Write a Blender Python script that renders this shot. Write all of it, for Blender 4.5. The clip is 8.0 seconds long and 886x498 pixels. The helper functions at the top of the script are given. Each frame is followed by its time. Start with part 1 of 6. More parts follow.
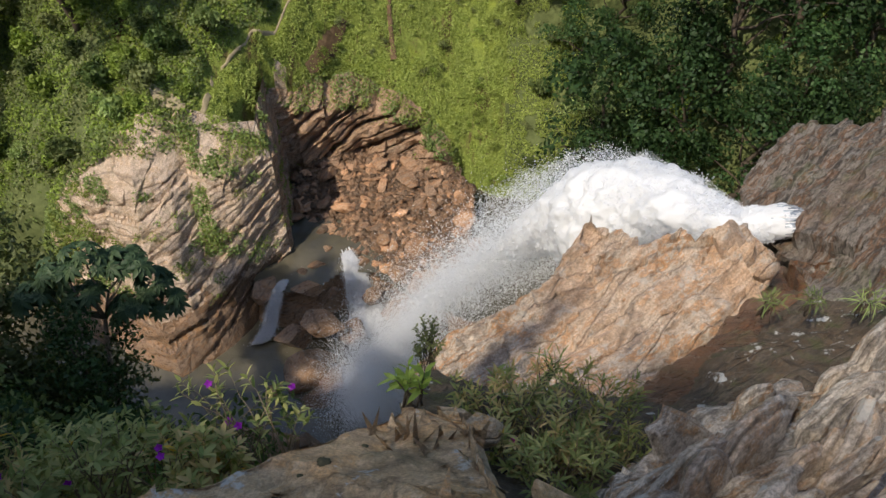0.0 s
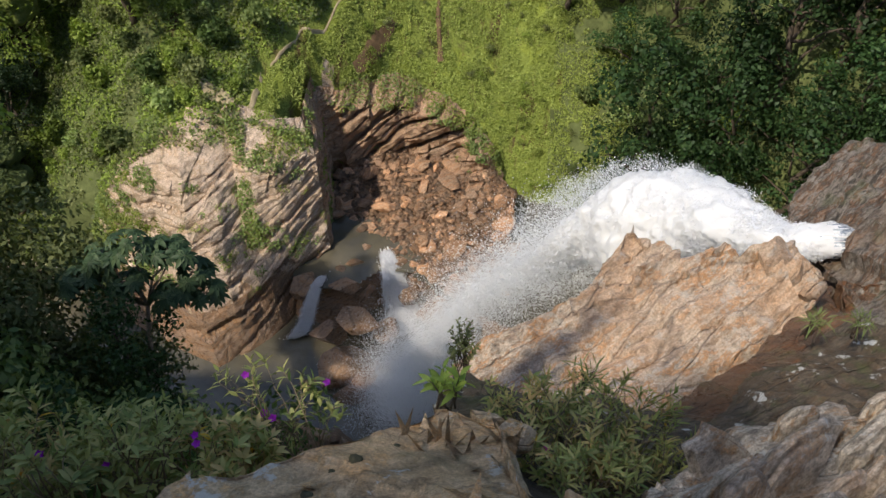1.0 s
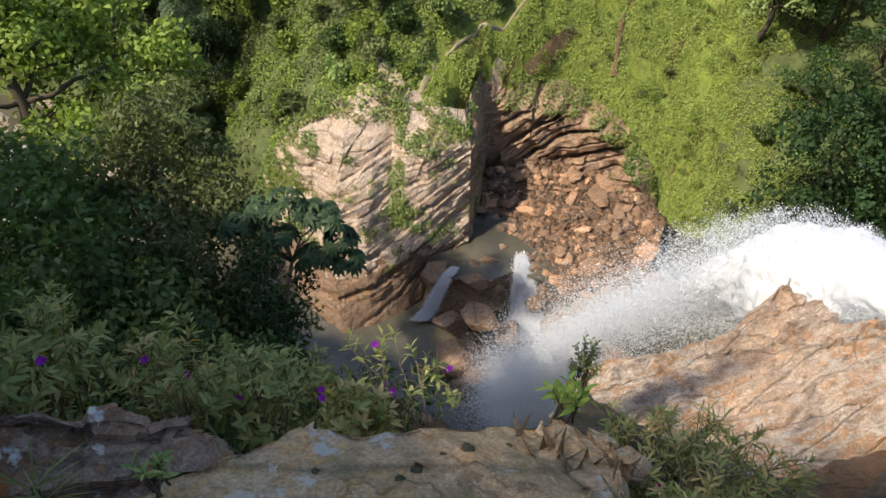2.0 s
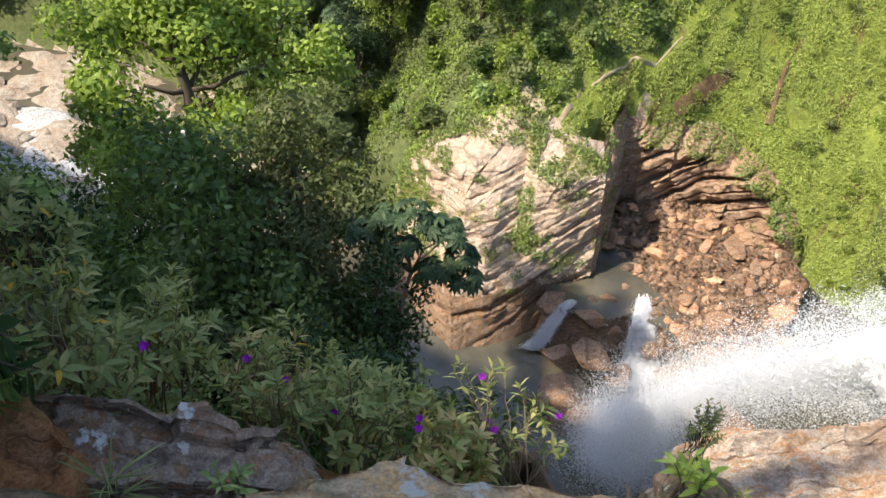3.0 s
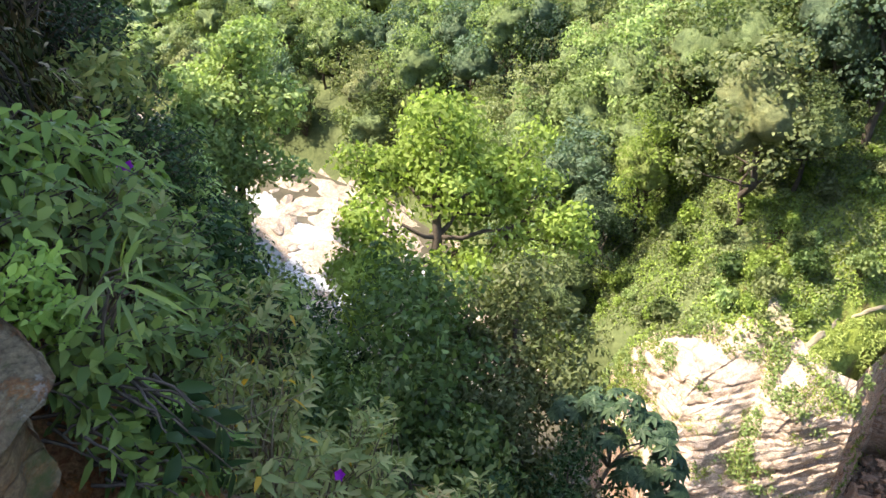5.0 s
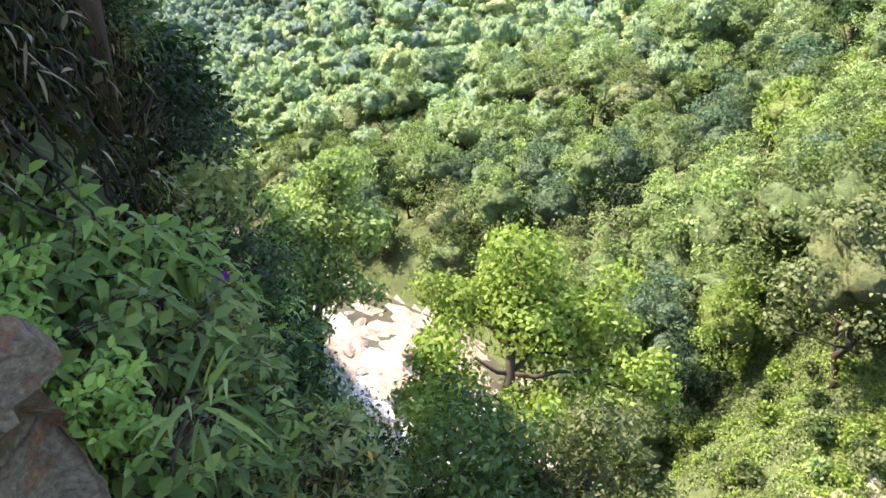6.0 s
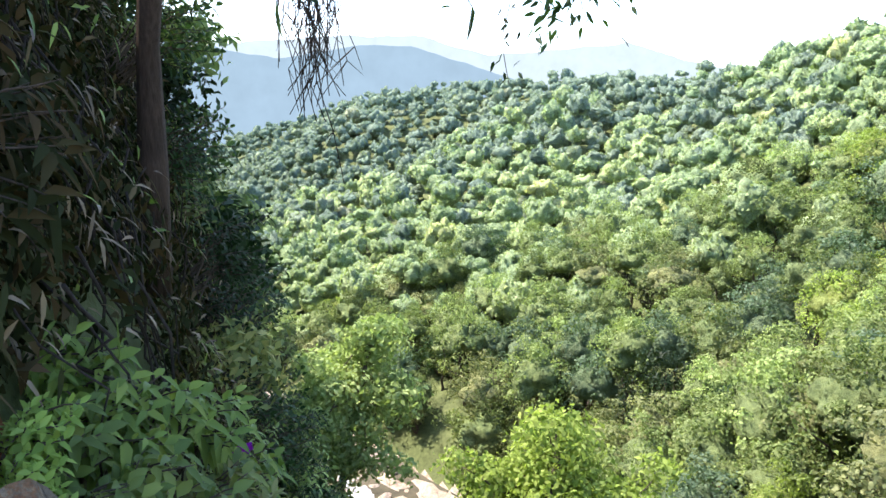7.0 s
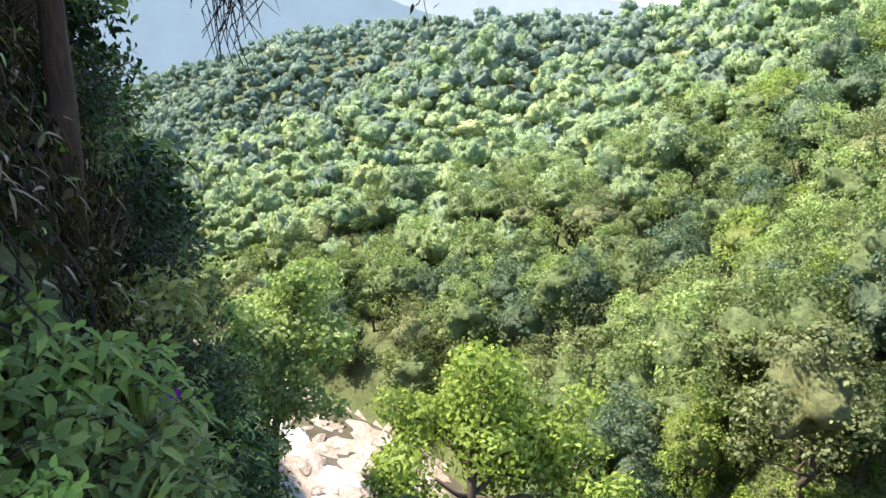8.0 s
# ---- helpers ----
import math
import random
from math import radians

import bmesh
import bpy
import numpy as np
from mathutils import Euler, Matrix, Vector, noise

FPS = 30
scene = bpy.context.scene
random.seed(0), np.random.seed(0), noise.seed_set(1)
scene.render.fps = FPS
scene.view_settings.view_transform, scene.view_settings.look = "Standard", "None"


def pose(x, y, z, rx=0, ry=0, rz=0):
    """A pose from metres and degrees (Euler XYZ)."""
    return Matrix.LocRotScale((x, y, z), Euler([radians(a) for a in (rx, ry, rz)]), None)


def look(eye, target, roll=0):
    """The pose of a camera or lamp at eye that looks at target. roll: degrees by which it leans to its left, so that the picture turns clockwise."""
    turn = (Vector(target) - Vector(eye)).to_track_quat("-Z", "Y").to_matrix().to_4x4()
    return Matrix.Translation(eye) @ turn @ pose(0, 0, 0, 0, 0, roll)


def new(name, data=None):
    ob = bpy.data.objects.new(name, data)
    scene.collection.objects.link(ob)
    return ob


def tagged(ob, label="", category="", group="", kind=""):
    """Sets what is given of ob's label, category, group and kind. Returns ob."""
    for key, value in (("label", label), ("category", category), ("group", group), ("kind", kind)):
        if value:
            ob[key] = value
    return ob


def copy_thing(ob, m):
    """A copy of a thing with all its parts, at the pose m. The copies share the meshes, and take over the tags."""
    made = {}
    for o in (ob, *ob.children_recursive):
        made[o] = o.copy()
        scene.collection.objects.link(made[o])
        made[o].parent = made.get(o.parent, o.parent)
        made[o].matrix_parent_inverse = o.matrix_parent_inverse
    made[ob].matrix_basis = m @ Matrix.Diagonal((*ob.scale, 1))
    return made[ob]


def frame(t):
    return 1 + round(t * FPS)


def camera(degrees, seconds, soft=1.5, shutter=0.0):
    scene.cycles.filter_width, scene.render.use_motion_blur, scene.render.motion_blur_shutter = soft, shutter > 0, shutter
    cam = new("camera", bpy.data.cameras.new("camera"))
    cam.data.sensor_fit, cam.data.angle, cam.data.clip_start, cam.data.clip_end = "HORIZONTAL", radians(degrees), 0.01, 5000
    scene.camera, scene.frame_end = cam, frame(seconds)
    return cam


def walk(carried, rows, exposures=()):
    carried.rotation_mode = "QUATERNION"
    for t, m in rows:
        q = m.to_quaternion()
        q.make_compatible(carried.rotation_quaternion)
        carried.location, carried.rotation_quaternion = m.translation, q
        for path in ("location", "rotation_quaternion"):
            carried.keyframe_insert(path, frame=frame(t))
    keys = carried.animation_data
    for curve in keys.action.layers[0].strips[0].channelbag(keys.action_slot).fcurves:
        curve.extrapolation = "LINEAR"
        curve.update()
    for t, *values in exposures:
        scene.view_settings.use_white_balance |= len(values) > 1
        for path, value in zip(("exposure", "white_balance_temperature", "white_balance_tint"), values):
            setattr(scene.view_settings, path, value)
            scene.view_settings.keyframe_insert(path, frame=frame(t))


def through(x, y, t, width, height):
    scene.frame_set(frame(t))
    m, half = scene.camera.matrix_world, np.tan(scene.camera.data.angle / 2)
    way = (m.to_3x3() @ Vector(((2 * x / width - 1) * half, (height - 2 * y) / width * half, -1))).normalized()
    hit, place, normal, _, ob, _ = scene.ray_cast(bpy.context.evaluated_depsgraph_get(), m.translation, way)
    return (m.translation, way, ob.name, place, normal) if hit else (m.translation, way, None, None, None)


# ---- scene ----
cam = camera(62.5, 8.0)
# seconds, x, y, z, turns about x, y and z
PATH = [
    (0.0, 0.000, -0.000, 30.000, 39.003, -2.997, 0.001),
    (0.5, -0.001, 0.005, 30.004, 38.823, -2.319, 0.781),
    (1.0, -0.014, 0.003, 29.993, 39.042, -2.331, 3.909),
    (1.5, -0.044, -0.009, 29.977, 38.807, -2.693, 10.390),
    (2.0, -0.080, -0.038, 29.995, 38.743, -1.076, 19.149),
    (2.2, -0.092, -0.030, 29.990, 39.119, -0.806, 22.857),
    (3.3, -0.219, 0.190, 29.720, 41.219, 1.639, 34.023),
    (3.5, -0.226, 0.193, 29.708, 41.935, 1.593, 36.636),
    (4.0, -0.240, 0.178, 29.726, 43.691, 2.126, 43.120),
    (4.5, -0.281, 0.184, 29.717, 46.837, 2.415, 46.188),
    (4.7, -0.275, 0.175, 29.740, 50.052, 2.578, 48.966),
    (5.8, -0.600, 0.192, 29.590, 63.033, 1.819, 58.755),
    (6.0, -0.610, 0.190, 29.585, 65.113, 1.498, 59.885),
    (6.5, -0.590, 0.190, 29.622, 72.729, -0.068, 63.005),
    (7.0, -0.595, 0.198, 29.631, 78.533, -0.853, 63.708),
    (7.5, -0.582, 0.193, 29.640, 79.117, -0.836, 63.407),
    (8.0, -0.528, 0.192, 29.656, 74.061, -1.065, 58.045),
]
EXPOSURES = [(0.0, 0.55, 6500, 10), (1.0, 0.6, 6500, 10), (2.0, 0.95, 6500, 10), (3.5, 1.7, 6500, 11), (4.5, 2.15, 6500, 13), (6.0, 2.25, 6250, 15), (7.0, 2.18, 6150, 16), (8.0, 2.05, 6150, 16)]
walk(cam, [(t, pose(x, y, z, a, b, c)) for t, x, y, z, a, b, c in PATH], EXPOSURES)

# ---- light: a hazy afternoon sun from behind the bluff, and the sky ----
SUN_AZ, SUN_EL = 126.0, 54.0           # degrees from +y towards -x, and above the horizon
to_sun = Vector((-math.sin(radians(SUN_AZ)) * math.cos(radians(SUN_EL)),
                 math.cos(radians(SUN_AZ)) * math.cos(radians(SUN_EL)), math.sin(radians(SUN_EL))))
world = bpy.data.worlds.new("sky")
scene.world = world
world.use_nodes = True
wt = world.node_tree
sky = wt.nodes.new("ShaderNodeTexSky")
sky.sky_type, sky.sun_disc = "NISHITA", False
sky.sun_elevation, sky.sun_rotation = radians(SUN_EL), radians(-SUN_AZ)
sky.dust_density, sky.air_density, sky.altitude = 1.5, 1.0, 300.0
wt.links.new(sky.outputs["Color"], wt.nodes["Background"].inputs["Color"])
wt.nodes["Background"].inputs["Strength"].default_value = 0.15
sun_data = bpy.data.lights.new("sun", "SUN")
sun_data.energy, sun_data.angle, sun_data.color = 3.3, radians(1.0), (1.0, 0.90, 0.75)
sun = new("sun", sun_data)
sun.matrix_world = look((0, 0, 90), tuple(Vector((0, 0, 90)) - to_sun))


# ---- materials ----
def material(name, rough=0.8, spec=0.3):
    m = bpy.data.materials.new(name)
    m.use_nodes = True
    t = m.node_tree
    b = t.nodes["Principled BSDF"]
    b.inputs["Roughness"].default_value = rough
    b.inputs["Specular IOR Level"].default_value = spec
    return m, t, b


def node(t, kind, **inputs):
    n = t.nodes.new("ShaderNode" + kind)
    for k, v in inputs.items():
        n.inputs[k.replace("_", " ")].default_value = v
    return n


def ramp(t, source, stops, hard=False):
    r = t.nodes.new("ShaderNodeValToRGB")
    e = r.color_ramp.elements
    while len(e) < len(stops):
        e.new(0.5)
    for i, (p, c) in enumerate(stops):
        e[i].position = p
        e[i].color = (*c, 1) if len(c) == 3 else c
    if hard:
        r.color_ramp.interpolation = "CONSTANT"
    t.links.new(source, r.inputs["Fac"])
    return r.outputs["Color"]


def grey(v):
    return (v, v, v)


def blend(t, fac, a, b, mode="MIX"):
    m = t.nodes.new("ShaderNodeMixRGB")
    m.blend_type = mode
    for sock, v in ((m.inputs["Fac"], fac), (m.inputs["Color1"], a), (m.inputs["Color2"], b)):
        if isinstance(v, (int, float)):
            sock.default_value = v
        elif isinstance(v, tuple):
            sock.default_value = (*v, 1)
        else:
            t.links.new(v, sock)
    return m.outputs["Color"]


def noise_at(t, coord, scale, detail=6.0, rough=0.6, stretch=None, turn=(0, 0, 0)):
    """Noise; stretch gives the frequency along the turned axes."""
    src = coord
    if stretch:
        mp = t.nodes.new("ShaderNodeMapping")
        mp.vector_type = "TEXTURE"
        mp.inputs["Scale"].default_value = [1 / q for q in stretch]
        mp.inputs["Rotation"].default_value = turn
        t.links.new(coord, mp.inputs["Vector"])
        src = mp.outputs["Vector"]
    n = node(t, "TexNoise", Scale=scale, Detail=detail, Roughness=rough)
    t.links.new(src, n.inputs["Vector"])
    return n.outputs["Fac"]


def position(t):
    return t.nodes.new("ShaderNodeNewGeometry").outputs["Position"]


def bump(t, bsdf, height, strength, distance):
    b = node(t, "Bump", Strength=strength, Distance=distance)
    t.links.new(height, b.inputs["Height"])
    t.links.new(b.outputs["Normal"], bsdf.inputs["Normal"])


STRATA = Vector((-0.22, -0.33, 0.92)).normalized()      # the layers of the far cliff
SLANT = Vector((0.42, -0.80, 0.34)).normalized()        # the layers of the near rocks


def rock_material(name, light, mid, dark, rust, lichen=0.0, moss=0.0, scale=1.0, strata=SLANT, rough=0.75, spec=0.35, rust_from=0.5, contrast=1.0, lichen_from=0.575, vary=0.0, lichen_scale=2.6):
    """Banded gneiss: thin layers, rusty stains, cracks, pale lichen spots and some moss."""
    m, t, b = material(name, rough, spec)
    p = position(t)
    turn = Vector((0, 0, 1)).rotation_difference(strata).to_euler()
    bands = noise_at(t, p, 1.6 * scale, 10, 0.74, (0.75, 0.6, 3.0), turn)
    fine = noise_at(t, p, 7 * scale, 10, 0.78, (0.8, 0.7, 2.0), turn)
    grain = noise_at(t, p, 28 * scale, 6, 0.75)
    broad = noise_at(t, p, 0.5 * scale, 5, 0.6)
    patches = noise_at(t, p, 1.3 * scale, 7, 0.68)
    col = ramp(t, bands, [(0.33, dark), (0.41, mid), (0.47, light), (0.51, mid), (0.55, rust), (0.59, light), (0.67, dark)])
    col = blend(t, ramp(t, broad, [(rust_from - 0.06, grey(0)), (rust_from + 0.10, grey(0.8))]), col, blend(t, fine, rust, light))
    col = blend(t, ramp(t, patches, [(0.56, grey(0)), (0.70, grey(0.55))]), col, blend(t, 0.5, dark, mid))
    lo, hi = 1 - 0.62 * contrast, 1 + 0.38 * contrast
    col = blend(t, 0.85, col, ramp(t, fine, [(0.28, grey(lo)), (0.5, grey(1.0)), (0.74, grey(hi))]), "MULTIPLY")
    col = blend(t, 0.8, col, ramp(t, grain, [(0.32, grey(0.45)), (0.5, grey(1.0)), (0.68, grey(1.5))]), "MULTIPLY")
    mp = t.nodes.new("ShaderNodeMapping")
    mp.vector_type = "TEXTURE"
    mp.inputs["Scale"].default_value = (1 / 0.22, 1 / 0.16, 1 / 1.5)
    mp.inputs["Rotation"].default_value = turn
    wob = blend(t, 0.12, p, node_noise_colour(t, p, 1.5 * scale), "ADD")
    t.links.new(wob, mp.inputs["Vector"])
    vo = node(t, "TexVoronoi", Scale=1.6 * scale)
    vo.feature = "DISTANCE_TO_EDGE"
    t.links.new(mp.outputs["Vector"], vo.inputs["Vector"])
    crack = ramp(t, vo.outputs["Distance"], [(0.0, grey(0.25)), (0.022, grey(1.0))])
    col = blend(t, 0.6, col, crack, "MULTIPLY")
    if moss:
        col = blend(t, ramp(t, noise_at(t, p, 1.9 * scale, 7, 0.7), [(0.52, grey(0)), (0.64, grey(moss))]), col, (0.085, 0.105, 0.028))
    if lichen:
        spots = noise_at(t, p, lichen_scale * scale, 8, 0.66)
        col = blend(t, ramp(t, spots, [(lichen_from, grey(0)), (lichen_from + 0.03, grey(lichen))]), col, blend(t, grain, (0.42, 0.41, 0.38), (0.70, 0.68, 0.63)))
    if vary:
        info, geo = t.nodes.new("ShaderNodeObjectInfo"), t.nodes.new("ShaderNodeNewGeometry")
        tone = ramp(t, geo.outputs["Random Per Island"], [(0.0, grey(1 - vary)), (0.5, grey(1.0)), (1.0, (1 + 1.1 * vary, 1 + vary, 1 + 0.9 * vary))])
        tone = blend(t, 1.0, tone, ramp(t, info.outputs["Random"], [(0.0, grey(1 - vary)), (0.6, grey(1.0)), (1.0, (1 + 1.2 * vary, 1 + vary, 1 + 0.8 * vary))]), "MULTIPLY")
        col = blend(t, 1.0, col, tone, "MULTIPLY")
    t.links.new(col, b.inputs["Base Color"])
    t.links.new(ramp(t, fine, [(0.3, grey(rough - 0.18)), (0.7, grey(min(1, rough + 0.15)))]), b.inputs["Roughness"])
    height = blend(t, 0.55, blend(t, 0.35, bands, fine), crack, "MULTIPLY")
    height = blend(t, 0.26, height, grain)
    bump(t, b, height, 1.0, 0.16 / scale)
    return m


def node_noise_colour(t, p, scale):
    n = node(t, "TexNoise", Scale=scale, Detail=5.0)
    t.links.new(p, n.inputs["Vector"])
    return n.outputs["Color"]


def leaf_material(name, a, b_, c, gloss=0.55, through=0.35, spread=0.5, toned=False):
    """Leaves that differ one from the next and from plant to plant, and let some light through."""
    m, t, b = material(name, gloss, 0.2 if gloss < 0.6 else 0.1)
    geo = t.nodes.new("ShaderNodeNewGeometry")
    info = t.nodes.new("ShaderNodeObjectInfo")
    col = ramp(t, geo.outputs["Random Per Island"], [(0.0, a), (0.5, b_), (1.0, c)])
    hsv = node(t, "HueSaturation")
    shift = node(t, "MapRange")
    shift.inputs["To Min"].default_value, shift.inputs["To Max"].default_value = 1 - spread, 1 + spread
    t.links.new(info.outputs["Random"], shift.inputs["Value"])
    t.links.new(shift.outputs["Result"], hsv.inputs["Value"])
    t.links.new(col, hsv.inputs["Color"])
    big = noise_at(t, geo.outputs["Position"], 0.35, 3)
    col = blend(t, 0.6, tree_tone(t, col) if toned else hsv.outputs["Color"], ramp(t, big, [(0.3, grey(0.7)), (0.7, grey(1.25))]), "MULTIPLY")
    t.links.new(col, b.inputs["Base Color"])
    tr = node(t, "BsdfTranslucent")
    t.links.new(blend(t, 1.0, col, (1.25, 1.35, 0.75), "MULTIPLY"), tr.inputs["Color"])
    mix = node(t, "MixShader", Fac=through)
    t.links.new(b.outputs["BSDF"], mix.inputs[1])
    t.links.new(tr.outputs["BSDF"], mix.inputs[2])
    t.links.new(mix.outputs["Shader"], t.nodes["Material Output"].inputs["Surface"])
    return m


def mottled(name, a, b_, scale, rough=0.85, spec=0.2, relief=0.5, stretch=None):
    m, t, b = material(name, rough, spec)
    p = position(t)
    n1, n2 = noise_at(t, p, scale, 8, 0.65, stretch), noise_at(t, p, scale * 0.16, 4)
    col = ramp(t, n1, [(0.3, a), (0.7, b_)])
    col = blend(t, 0.6, col, ramp(t, n2, [(0.3, grey(0.65)), (0.7, grey(1.25))]), "MULTIPLY")
    t.links.new(col, b.inputs["Base Color"])
    bump(t, b, n1, relief, 0.3 / scale)
    return m


MAT = {}
MAT["cliff"] = rock_material("pale_tan_gneiss", (0.62, 0.49, 0.385), (0.52, 0.40, 0.30), (0.36, 0.27, 0.20), (0.48, 0.33, 0.21), moss=0.2, scale=0.6, strata=STRATA, rust_from=0.58, contrast=0.8)
MAT["alcove"] = rock_material("brown_alcove_gneiss", (0.48, 0.35, 0.245), (0.33, 0.22, 0.145), (0.14, 0.092, 0.063), (0.34, 0.185, 0.095), moss=0.2, scale=0.6, strata=STRATA)
MAT["rubble"] = rock_material("red_brown_rock", (0.36, 0.25, 0.17), (0.23, 0.145, 0.09), (0.10, 0.062, 0.04), (0.30, 0.145, 0.06), scale=0.8, rough=0.5, spec=0.5, rust_from=0.52, vary=0.4)
MAT["slab"] = rock_material("orange_grey_gneiss", (0.55, 0.47, 0.38), (0.42, 0.30, 0.21), (0.19, 0.175, 0.17), (0.50, 0.25, 0.10), lichen=0.4, scale=1.1, rough=0.55, spec=0.5, rust_from=0.50, contrast=1.15)
MAT["wall"] = rock_material("grey_streaked_gneiss", (0.23, 0.20, 0.17), (0.058, 0.047, 0.037), (0.022, 0.018, 0.015), (0.15, 0.075, 0.035), lichen=0.25, moss=0.3, scale=1.0, rough=0.5, spec=0.5, rust_from=0.58, contrast=1.5, lichen_from=0.62)
# Dark damp rock, with the shade lying on the slope mixed into its browns.
MAT["dark_rock"] = rock_material("shaded_damp_rock", (0.145, 0.112, 0.08), (0.07, 0.055, 0.038), (0.032, 0.027, 0.022), (0.095, 0.055, 0.026), lichen=0.9, moss=0.5, scale=1.3, rough=0.6, lichen_from=0.60)
FLAG = Vector((-0.06, 0.50, 0.86)).normalized()         # the skin of the ledge
MAT["ledge"] = rock_material("lichened_orange_rock", (0.56, 0.43, 0.285), (0.46, 0.325, 0.19), (0.25, 0.18, 0.12), (0.58, 0.32, 0.12), lichen=0.9, moss=0.35, scale=1.9, strata=FLAG, rust_from=0.50, contrast=1.0, lichen_from=0.60, lichen_scale=1.4)
MAT["boulder"] = rock_material("lichened_brown_boulder", (0.33, 0.26, 0.20), (0.19, 0.13, 0.09), (0.08, 0.06, 0.045), (0.28, 0.13, 0.05), lichen=1.0, scale=2.4, strata=Vector((0.2, 0.3, 0.93)).normalized(), rust_from=0.53, contrast=1.3, lichen_from=0.585, lichen_scale=1.5)
MAT["plate"] = rock_material("pale_edged_gneiss", (0.58, 0.51, 0.43), (0.36, 0.30, 0.24), (0.17, 0.14, 0.115), (0.42, 0.25, 0.13), lichen=0.8, scale=2.0, rust_from=0.55, contrast=1.6, lichen_from=0.60, lichen_scale=1.8)
MAT["gully"] = rock_material("wet_rusty_rock", (0.15, 0.09, 0.053), (0.085, 0.046, 0.026), (0.032, 0.022, 0.016), (0.18, 0.07, 0.022), moss=0.3, scale=1.3, rough=0.35, spec=0.6)
MAT["old_rock"] = rock_material("olive_brown_rock", (0.25, 0.195, 0.115), (0.15, 0.112, 0.064), (0.07, 0.054, 0.036), (0.25, 0.11, 0.036), lichen=0.3, moss=0.9, lichen_from=0.64, scale=2.2, strata=Vector((0.35, 0.25, 0.9)).normalized())
MAT["rust_rock"] = rock_material("rusty_clay_and_stone", (0.36, 0.185, 0.09), (0.21, 0.088, 0.037), (0.095, 0.05, 0.03), (0.38, 0.13, 0.035), moss=0.4, scale=2.6, strata=Vector((0.3, 0.3, 0.9)).normalized(), rust_from=0.46, rough=0.85, spec=0.15)
MAT["river_rock"] = rock_material("bleached_river_rock", (0.46, 0.40, 0.33), (0.34, 0.285, 0.22), (0.19, 0.145, 0.105), (0.31, 0.20, 0.12), scale=0.4, strata=Vector((0.1, -0.2, 0.97)), rust_from=0.55, contrast=1.2)
MAT["wet_rock"] = rock_material("wet_brown_rock", (0.29, 0.20, 0.135), (0.19, 0.12, 0.077), (0.08, 0.052, 0.037), (0.31, 0.16, 0.065), scale=0.7, strata=STRATA, rough=0.34, spec=0.6)
MAT["soil"] = mottled("leafy_soil", (0.055, 0.068, 0.022), (0.13, 0.155, 0.055), 3.0)


def turf_material():
    """Thin turf: grass, moss and showing earth."""
    m, t, b = material("thin_turf", 0.9, 0.1)
    p = position(t)
    n1, n2, n3 = noise_at(t, p, 4.5, 8, 0.7), noise_at(t, p, 0.55, 5, 0.65), noise_at(t, p, 0.9, 6, 0.7)
    col = ramp(t, n1, [(0.3, (0.13, 0.165, 0.035)), (0.55, (0.23, 0.28, 0.06)), (0.75, (0.32, 0.365, 0.10))])
    col = blend(t, ramp(t, n2, [(0.5, grey(0)), (0.68, grey(0.75))]), col, (0.27, 0.32, 0.05))
    col = blend(t, ramp(t, n3, [(0.56, grey(0)), (0.68, grey(0.8))]), col, (0.15, 0.105, 0.055))
    n4 = noise_at(t, p, 0.8, 6, 0.65, (1.0, 0.28, 0.28))
    col = blend(t, ramp(t, n4, [(0.57, grey(0)), (0.63, grey(0.85))]), col, (0.13, 0.082, 0.045))
    t.links.new(col, b.inputs["Base Color"])
    bump(t, b, n1, 1.0, 0.25)
    return m


MAT["grassy"] = turf_material()
MAT["earth"] = mottled("bare_pale_earth", (0.27, 0.22, 0.13), (0.42, 0.35, 0.22), 4.0)
MAT["brown_earth"] = mottled("damp_brown_earth", (0.10, 0.065, 0.035), (0.20, 0.13, 0.07), 4.0)
MAT["rust_earth"] = mottled("rusty_clay", (0.13, 0.055, 0.022), (0.32, 0.125, 0.04), 9.0)
MAT["bark"] = mottled("dark_bark", (0.045, 0.034, 0.024), (0.12, 0.095, 0.07), 14.0, stretch=(3, 3, 0.5))
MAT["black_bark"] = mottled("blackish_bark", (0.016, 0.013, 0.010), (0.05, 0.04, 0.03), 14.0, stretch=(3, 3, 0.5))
MAT["brown_bark"] = mottled("dark_brown_bark", (0.028, 0.019, 0.012), (0.075, 0.05, 0.033), 14.0, stretch=(3, 3, 0.5))
MAT["pale_bark"] = mottled("pale_bark", (0.16, 0.13, 0.09), (0.30, 0.25, 0.19), 12.0, stretch=(1, 1, 3))
MAT["leaf"] = leaf_material("forest_green_leaves", (0.13, 0.18, 0.06), (0.20, 0.26, 0.095), (0.28, 0.335, 0.135), gloss=0.7)


def tree_tone(t, col):
    """Each tree of the woods has a tone of its own, from grey-green over yellow-green to pale."""
    at = t.nodes.new("ShaderNodeAttribute")
    at.attribute_name = "tone"
    return blend(t, 1.0, col, ramp(t, at.outputs["Fac"], [(0.0, (0.60, 0.70, 0.66)), (0.35, (0.82, 0.89, 0.84)), (0.65, (1.0, 1.02, 0.92)), (0.90, (1.18, 1.13, 0.92)), (1.0, (1.35, 1.17, 0.95))]), "MULTIPLY")


